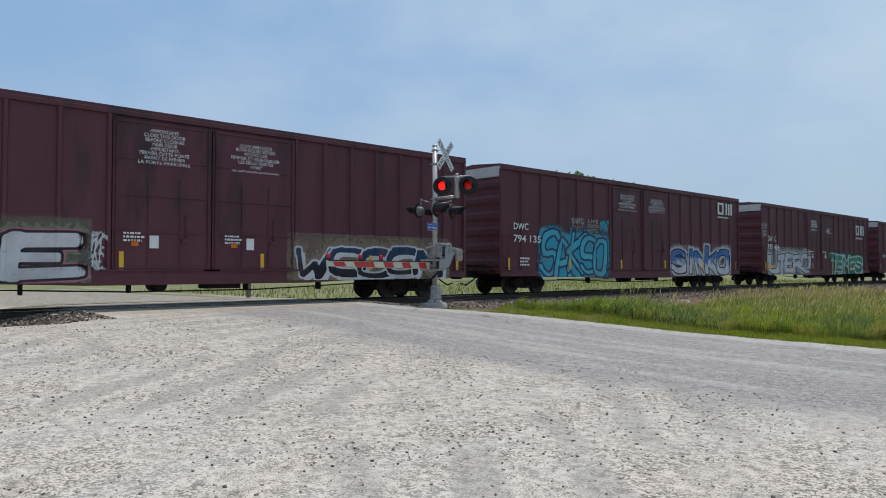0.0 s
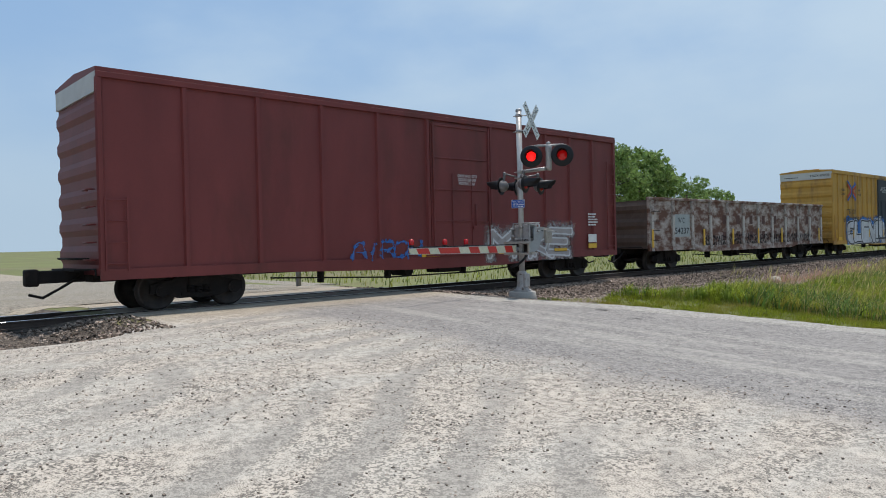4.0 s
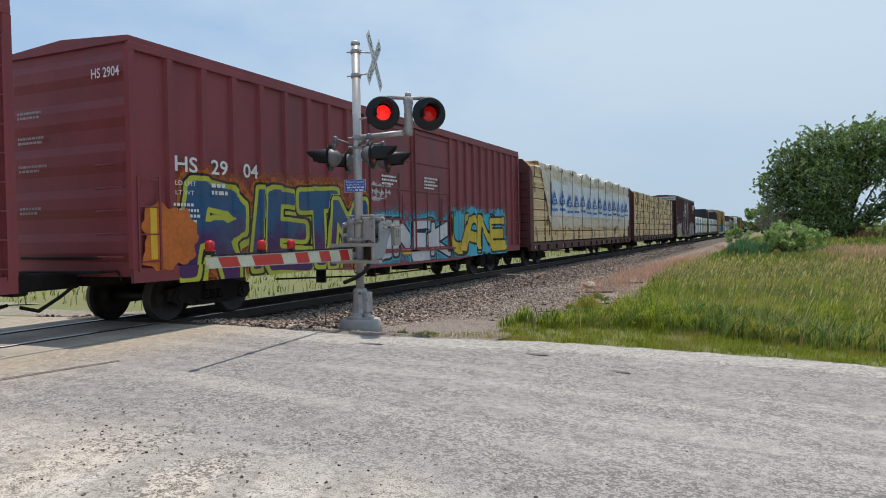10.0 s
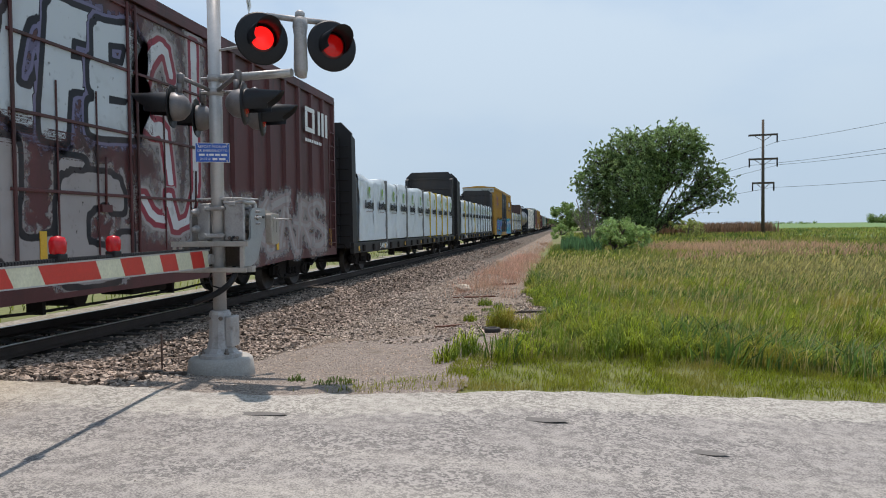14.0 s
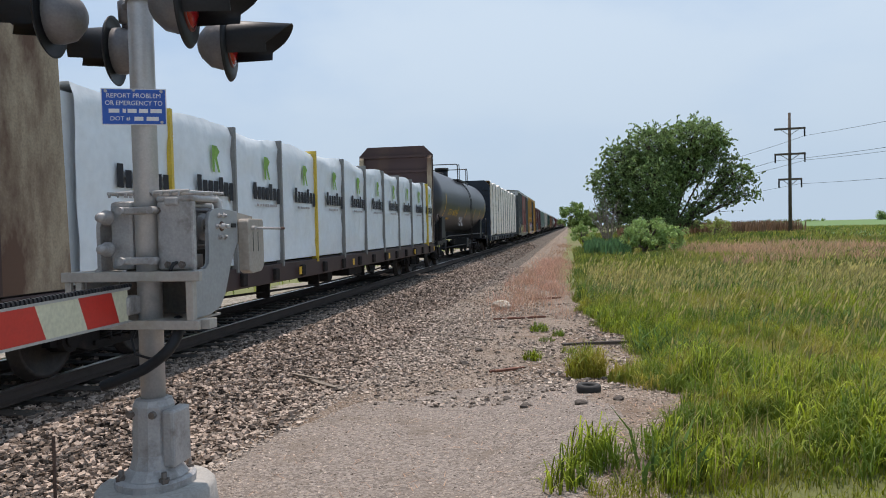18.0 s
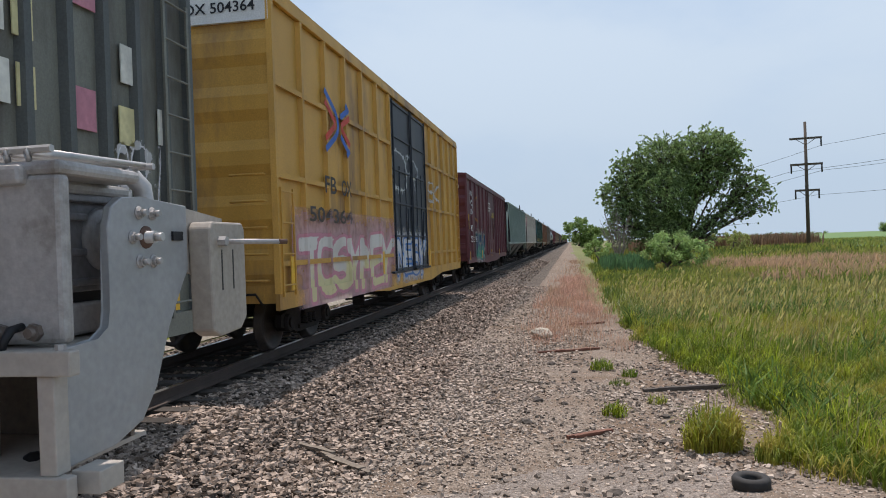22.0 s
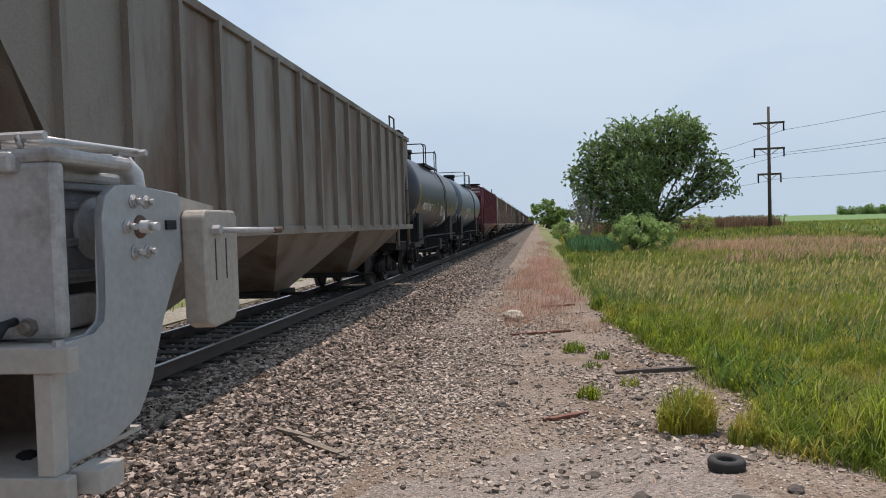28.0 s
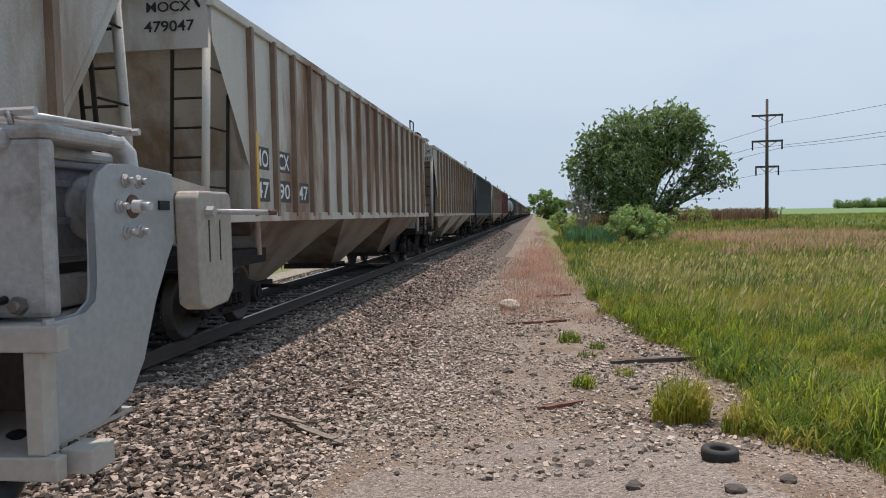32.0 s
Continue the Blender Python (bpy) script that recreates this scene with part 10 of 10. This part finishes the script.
def tree(label, x, y, z, lobes, clumps, per, size, m, seed=1, bark=None, name="tree", spread=0.16, hang=0.0):
    """A tree of leaning stems and limbs that reach into its lobes: (dx, dy, dz, rx, ry, rz)."""
    rnd = random.Random(seed)
    t = tagged(new(name), label, "tree")
    t.matrix_basis = pose(x, y, z)
    bark = bark or plain("bark", (0.09, 0.07, 0.055), 0.9, bump=0.4)
    bm = bmesh.new()
    cents, rad = [], []
    for dx, dy, dz, rx, ry, rz in lobes:
        share = int(clumps * rx * rz / sum(q[3] * q[5] for q in lobes))
        tips = []
        for _ in range(share):
            d = Vector((rnd.gauss(0, 1), rnd.gauss(0, 1), rnd.gauss(0.15, 1))).normalized() * rnd.uniform(0.35, 1.0) ** 0.5
            p = Vector((dx + d.x * rx, dy + d.y * ry, dz + d.z * rz))
            if rnd.random() < (0.3 if hang else 0.12):
                p += d * rnd.uniform(0.3, 1.3 if hang else 0.9)
            cents.append(tuple(p))
            rad.append(rnd.uniform(0.4, 1.0) * spread * (rx + rz))
            tips.append(p)
        root = Vector((rnd.uniform(-0.6, 0.6), rnd.uniform(-0.4, 0.4), -0.1))
        knee = Vector((dx * 0.45, dy * 0.4, dz * 0.45))
        heart = Vector((dx, dy, dz))
        rod(bm, root, knee, 0.045 * (rx + rz), 9, r2=0.032 * (rx + rz))
        rod(bm, knee, heart, 0.032 * (rx + rz), 8, r2=0.018 * (rx + rz))
        for p in tips[:min(60, max(6, share // 5))]:
            a = knee.lerp(heart, rnd.uniform(0.2, 1))
            b = a.lerp(p, 0.55) + Vector((0, 0, rnd.uniform(0, 0.4)))
            rod(bm, a, b, 0.016 * (rx + rz), 6, r2=0.008 * (rx + rz))
            rod(bm, b, p, 0.008 * (rx + rz), 5, r2=0.003 * (rx + rz))
    part("trunk", bm, bark, t)
    leaves("crown", cents, rad, per, size, m, t, hang)
    return t


def make_trees():
    willow = leaf_mat("willow_leaf", (0.25, 0.35, 0.14), 0.9, through=0.5)
    pale = leaf_mat("shrub_leaf", (0.30, 0.42, 0.15), 0.35, through=0.5)
    dark = leaf_mat("tree_leaf", (0.19, 0.28, 0.085), 0.4, through=0.45)
    lobes = [(2.8, 0, 12.0, 3.9, 3.4, 2.3), (-2.4, 0, 11.2, 3.2, 3.2, 2.3), (-6.4, 0, 9.7, 2.0, 2.2, 2.0), (-7.9, 0.4, 6.8, 1.9, 2.2, 2.2), (-6.9, 0, 3.0, 2.1, 2.4, 2.3), (-2.4, -0.6, 6.8, 4.0, 3.8, 3.9),
             (-2.0, 0, 2.3, 4.2, 3.4, 2.0), (2.6, 0, 8.5, 2.8, 2.8, 2.5), (5.8, 0, 10.5, 1.7, 1.8, 1.5), (7.8, 0, 7.3, 2.3, 2.0, 1.5), (9.3, 0.2, 4.8, 1.7, 1.5, 0.8), (5.4, 0, 4.7, 1.7, 1.6, 0.9),
             (2.9, 0, 2.3, 1.4, 1.6, 1.7), (7.3, 0, 9.0, 1.4, 1.3, 0.5), (9.6, 0, 6.4, 1.0, 1.0, 0.6), (4.3, 0, 3.4, 1.2, 1.3, 1.0), (6.6, 0, 5.7, 1.6, 1.5, 1.2), (7.2, 0, 4.0, 1.3, 1.3, 0.8)]
    tree("broad green willow tree at the field's edge", 19.3, 90, 0.3, lobes, 6000, 46, 0.11, willow, seed=3, spread=0.085, hang=0.7)
    tree("distant round tree beside the track", 9.0, 240, 0, [(0, 0, 4.5, 7, 6, 4.5), (5, 2, 3, 5, 5, 3)], 90, 60, 0.5, dark, seed=5)
    tree("pale green elder bush in the meadow", 12.3, 47.5, -0.35, [(0, 0, 1.25, 1.8, 1.5, 1.1), (1.1, 0.4, 0.8, 1.5, 1.2, 0.8), (-1.0, 0, 0.7, 1.2, 1.2, 0.8)], 140, 60, 0.10, pale, seed=7, name="bush")
    tree("small pale shrub in the meadow", 21.3, 72, 0.2, [(0, 0, 0.9, 1.5, 1.3, 0.9)], 30, 70, 0.1, leaf_mat("yellow_leaf", (0.32, 0.36, 0.12), 0.3), seed=8, name="bush")
    tree("low shrub beside the gravel strip", 8.0, 66, -0.2, [(0, 0, 0.9, 1.3, 1.3, 1.0)], 25, 60, 0.12, pale, seed=9, name="bush")
    for k, (x, y, lob) in enumerate(((-46, 60, [(0, 0, 9, 7, 8, 6), (0, 14, 10.3, 7, 9, 6.2)]), (-50, 90, [(0, 0, 10.5, 7, 9, 6.2)]), (-60, 118, [(0, 0, 9, 9, 12, 6), (0, 18, 7, 8, 10, 5)]))):
        tree("big leafy tree behind the yard", x, y, -0.4, lob, 420, 34, 0.34, dark, seed=11 + k, spread=0.075)
    # far tree lines
    for k, (x0, x1, y, h) in enumerate(((360, 420, 900, 10), (425, 520, 950, 6), (240, 330, 980, 3.5), (520, 760, 1000, 7))):
        n = 70
        cx, cz = x0 + (x1 - x0) * rng.random(n), h * (0.15 + 0.8 * rng.random(n)) * (0.5 + 0.5 * np.sin(np.arange(n) * 1.7) ** 2)
        t = tagged(new("tree_line"), "distant dark row of trees on the horizon", "tree line", kind="structure")
        leaves("crowns", list(zip(cx, y + 10 * rng.random(n), cz)), [h * 0.45] * n, 40, h * 0.14, dark, t)
    # bare branches left of the willow
    bare = tagged(new("dead_shrub"), "leafless grey branches beside the willow", "shrub")
    bm = bmesh.new()
    rnd = random.Random(2)
    for k in range(26):
        a = Vector((11.2 + rnd.uniform(-0.5, 0.5), 84 + rnd.uniform(-0.5, 0.5), 0.0))
        b = a + Vector((rnd.uniform(-2.2, 1.6), rnd.uniform(-1, 1), rnd.uniform(2.0, 5.2)))
        rod(bm, a, b, 0.05, 5, r2=0.02)
        for _ in range(4):
            c = a.lerp(b, rnd.uniform(0.4, 0.95))
            rod(bm, c, c + Vector((rnd.uniform(-1, 0.8), rnd.uniform(-0.4, 0.4), rnd.uniform(0.2, 1.0))), 0.02, 4, r2=0.008)
    part("branch", bm, plain("dead_wood", (0.23, 0.19, 0.16), 0.9), bare)


def make_pole(x, y, top, label, yaw=0.0, arms=((0.9, 3.4), (3.9, 3.4), (6.9, 2.6))):
    p = tagged(new("utility_pole"), label, "utility pole")
    wood = plain("pole_wood", (0.085, 0.065, 0.05), 0.9, bump=0.3)
    p.matrix_basis = pose(x, y, 0, 0, 0, yaw)
    bm = bmesh.new()
    rod(bm, (0, 0, -0.5), (0, 0, top), 0.22, 12, r2=0.15)
    part("post", bm, wood, p)
    for k, (d, w) in enumerate(arms):
        bm = bmesh.new()
        box(bm, -w / 2, w / 2, -0.24, -0.12, top - d - 0.24 - 0.9, top - d - 0.9)
        pipe(bm, [(-w * 0.3, -0.2, top - d - 1.1), (0, -0.2, top - d - 1.8), (w * 0.3, -0.2, top - d - 1.1)], 0.035, 5)
        arm = part("crossarm", bm, wood, p)
        for s in ((-1, 1) if k else (1,)):
            bm = bmesh.new()
            lathe(bm, [(0.0, 0), (0.09, -0.05), (0.09, -0.9), (0.0, -0.95)], Matrix.Translation((s * w * 0.47, -0.18, top - d - 1.1)), 8)
            part("insulator", bm, M["black"], arm)
    return p


def make_far_things():
    make_pole(32.8, 87.3, 14.5, "tall wooden utility pole with three crossarms", -8)
    make_pole(17.9, 168, 15.0, "distant wooden utility pole behind the willow", -8)
    bm = bmesh.new()
    for k, (dx, z0, drop) in enumerate(((1.7, 11.7, 0.5), (-1.7, 8.8, 0.5), (1.7, 8.8, 0.5), (1.0, 6.0, 0.4))):
        for (ax, ay, az), (bx, by, bz) in (((32.8 + dx, 87.1, z0), (47.5 + dx, 10.0, z0 + 0.5)), ((32.8 + dx, 87.1, z0), (17.9 + dx, 168.0, z0 + 0.4)), ((47.5 + dx, 10.0, z0 + 0.5), (62 + dx, -66.0, z0 + 0.4))):
            pts = []
            for i in range(13):
                t = i / 12
                pts.append((ax + (bx - ax) * t, ay + (by - ay) * t, az + (bz - az) * t - 4 * drop * t * (1 - t) * 2.2))
            pipe(bm, pts, 0.022, 4)
    tagged(part("power_lines", bm, M["black"]), "thin dark overhead wires between poles", "wires", kind="structure")
    make_pole(47.5, 10.0, 14.9, "wooden utility pole beside the road", -8)
    # floodlight pole beyond the track
    f = tagged(new("floodlight_pole"), "grey steel pole with two floodlights beyond the track", "light pole")
    f.matrix_basis = pose(-5.6, -1.6, -0.22)
    bm = bmesh.new()
    rod(bm, (0, 0, -0.6), (0, 0, 7.0), 0.10, 10, r2=0.085)
    rod(bm, (-0.45, 0, 6.75), (0.1, 0, 6.75), 0.03, 6)
    part("post", bm, plain("pole_grey", (0.22, 0.23, 0.25), 0.5, 0.4), f)
    for dx in (-0.45,):
        bm = bmesh.new()
        box(bm, dx - 0.26, dx + 0.24, -0.2, 0.2, 6.9, 7.25, bevel=0.05)
        part("floodlight", bm, M["black"], f)
    # small things on the ground
    tyre = plain("rubber", (0.03, 0.028, 0.026), 0.8, bump=0.2)
    bm = bmesh.new()
    zt = float(ground_z(7.0, 4.0))
    lathe(bm, [(0.07, 0.012), (0.128, 0.0), (0.14, 0.02), (0.14, 0.075), (0.128, 0.095), (0.085, 0.095), (0.07, 0.08), (0.07, 0.012)], Matrix.Translation((7.0, 4.02, zt)), 36)
    tagged(part("small_tyre", bm, tyre), "small black rubber tyre lying on gravel", "tyre")
    bm = bmesh.new()
    bmesh.ops.create_icosphere(bm, subdivisions=3, radius=0.25)
    for v in bm.verts:
        v.co = Vector((v.co.x * 1.0, v.co.y * 0.8, v.co.z * 0.5)) * (1 + 0.35 * noise.noise(v.co * 5) + 0.15 * noise.noise(v.co * 14))
    bm.transform(Matrix.Translation((5.0, 14.7, float(ground_z(5.0, 14.7)) + 0.12)))
    tagged(part("rock", bm, plain("limestone", (0.47, 0.42, 0.34), 0.9, bump=0.5)), "rough pale limestone rock among dry weeds", "rock")
    wood = plain("weathered_wood", (0.20, 0.165, 0.13), 0.9, spread=0.3, scale=6, bump=0.4)
    darkw = plain("dark_wood", (0.075, 0.06, 0.05), 0.9, spread=0.3, scale=6, bump=0.4)
    redw = plain("rotten_wood", (0.17, 0.075, 0.05), 0.9, spread=0.3, scale=6, bump=0.4)
    sticks = [("wood_scrap", wood, 2.65, 5.75, 3.2, 5.4, 0.07), ("wood_scrap", wood, 3.05, 5.45, 3.75, 4.85, 0.09), ("wood_plank", darkw, 6.65, 8.7, 8.0, 9.1, 0.10), ("wood_scrap", redw, 5.6, 6.2, 6.1, 6.5, 0.08),
              ("wood_scrap", redw, 5.0, 12.4, 6.2, 12.9, 0.10), ("wood_scrap", wood, 4.7, 9.7, 5.2, 9.3, 0.05), ("wood_scrap", darkw, 3.1, -0.75, 3.6, -0.6, 0.12), ("wood_scrap", darkw, 3.5, -0.62, 3.9, -0.6, 0.08), ("wood_scrap", redw, 5.6, 17, 6.5, 17.4, 0.12)]
    for k, (nm, m, x0, y0, x1, y1, w) in enumerate(sticks):
        rnd = random.Random(k)
        d = Vector((x1 - x0, y1 - y0, 0))
        L = d.length
        bm = bmesh.new()
        n = 7
        for i in range(n):
            a, b = i / n * L, (i + 1) / n * L
            ww = w * rnd.uniform(0.75, 1.05) * (0.6 if i in (0, n - 1) else 1)
            box(bm, a, b - 0.0, -ww / 2, ww / 2 + rnd.uniform(-0.01, 0.01), 0, w * 0.5 * rnd.uniform(0.7, 1))
        bmesh.ops.remove_doubles(bm, verts=bm.verts, dist=0.012)
        zz = max(float(ground_z(x0, y0)), float(ground_z(x1, y1)))
        bm.transform(Matrix.Translation((x0, y0, zz + 0.01)) @ Matrix.Rotation(math.atan2(d.y, d.x), 4, "Z"))
        tagged(part(nm, bm, m), "splintered weathered piece of wood lying on gravel", "wood scrap")
    for k, (x, y) in enumerate(((6.0, 4.35), (5.55, 7.9), (5.9, 8.6), (6.9, 3.2), (6.3, 3.6), (5.2, 8.1), (7.3, 3.4), (5.1, 6.9), (6.6, 5.9), (5.7, 10.3), (6.2, 11.4), (6.75, 7.2), (5.3, 11.1))):
        rnd = random.Random(k + 30)
        bm = bmesh.new()
        bmesh.ops.create_icosphere(bm, subdivisions=2, radius=rnd.uniform(0.05, 0.09))
        for v in bm.verts:
            v.co = Vector((v.co.x, v.co.y, v.co.z * 0.55)) * (1 + 0.5 * noise.noise(v.co * 30 + Vector((k, 0, 0))))
        bm.transform(Matrix.Translation((x, y, float(ground_z(x, y)) + 0.015)))
        tagged(part("clod", bm, plain("dark_clod", (0.085, 0.07, 0.058), 0.95, bump=0.6)), "dark clod of earth on the gravel", "clod")
    # thin stake by the mast
    bm = bmesh.new()
    rod(bm, (3.17, 0.1, -0.5), (3.16, 0.12, 0.22), 0.012, 6)
    tagged(part("stake", bm, plain("rusty_stake", (0.10, 0.06, 0.045), 0.8)), "thin rusty steel stake in the ballast", "stake")


make_stones()
make_grass()
make_trees()
make_far_things()

def motions():
    for car, front in TRAIN:
        walk(car, [(t, pose(0, front - s, 0)) for t, s in RUN])


motions()
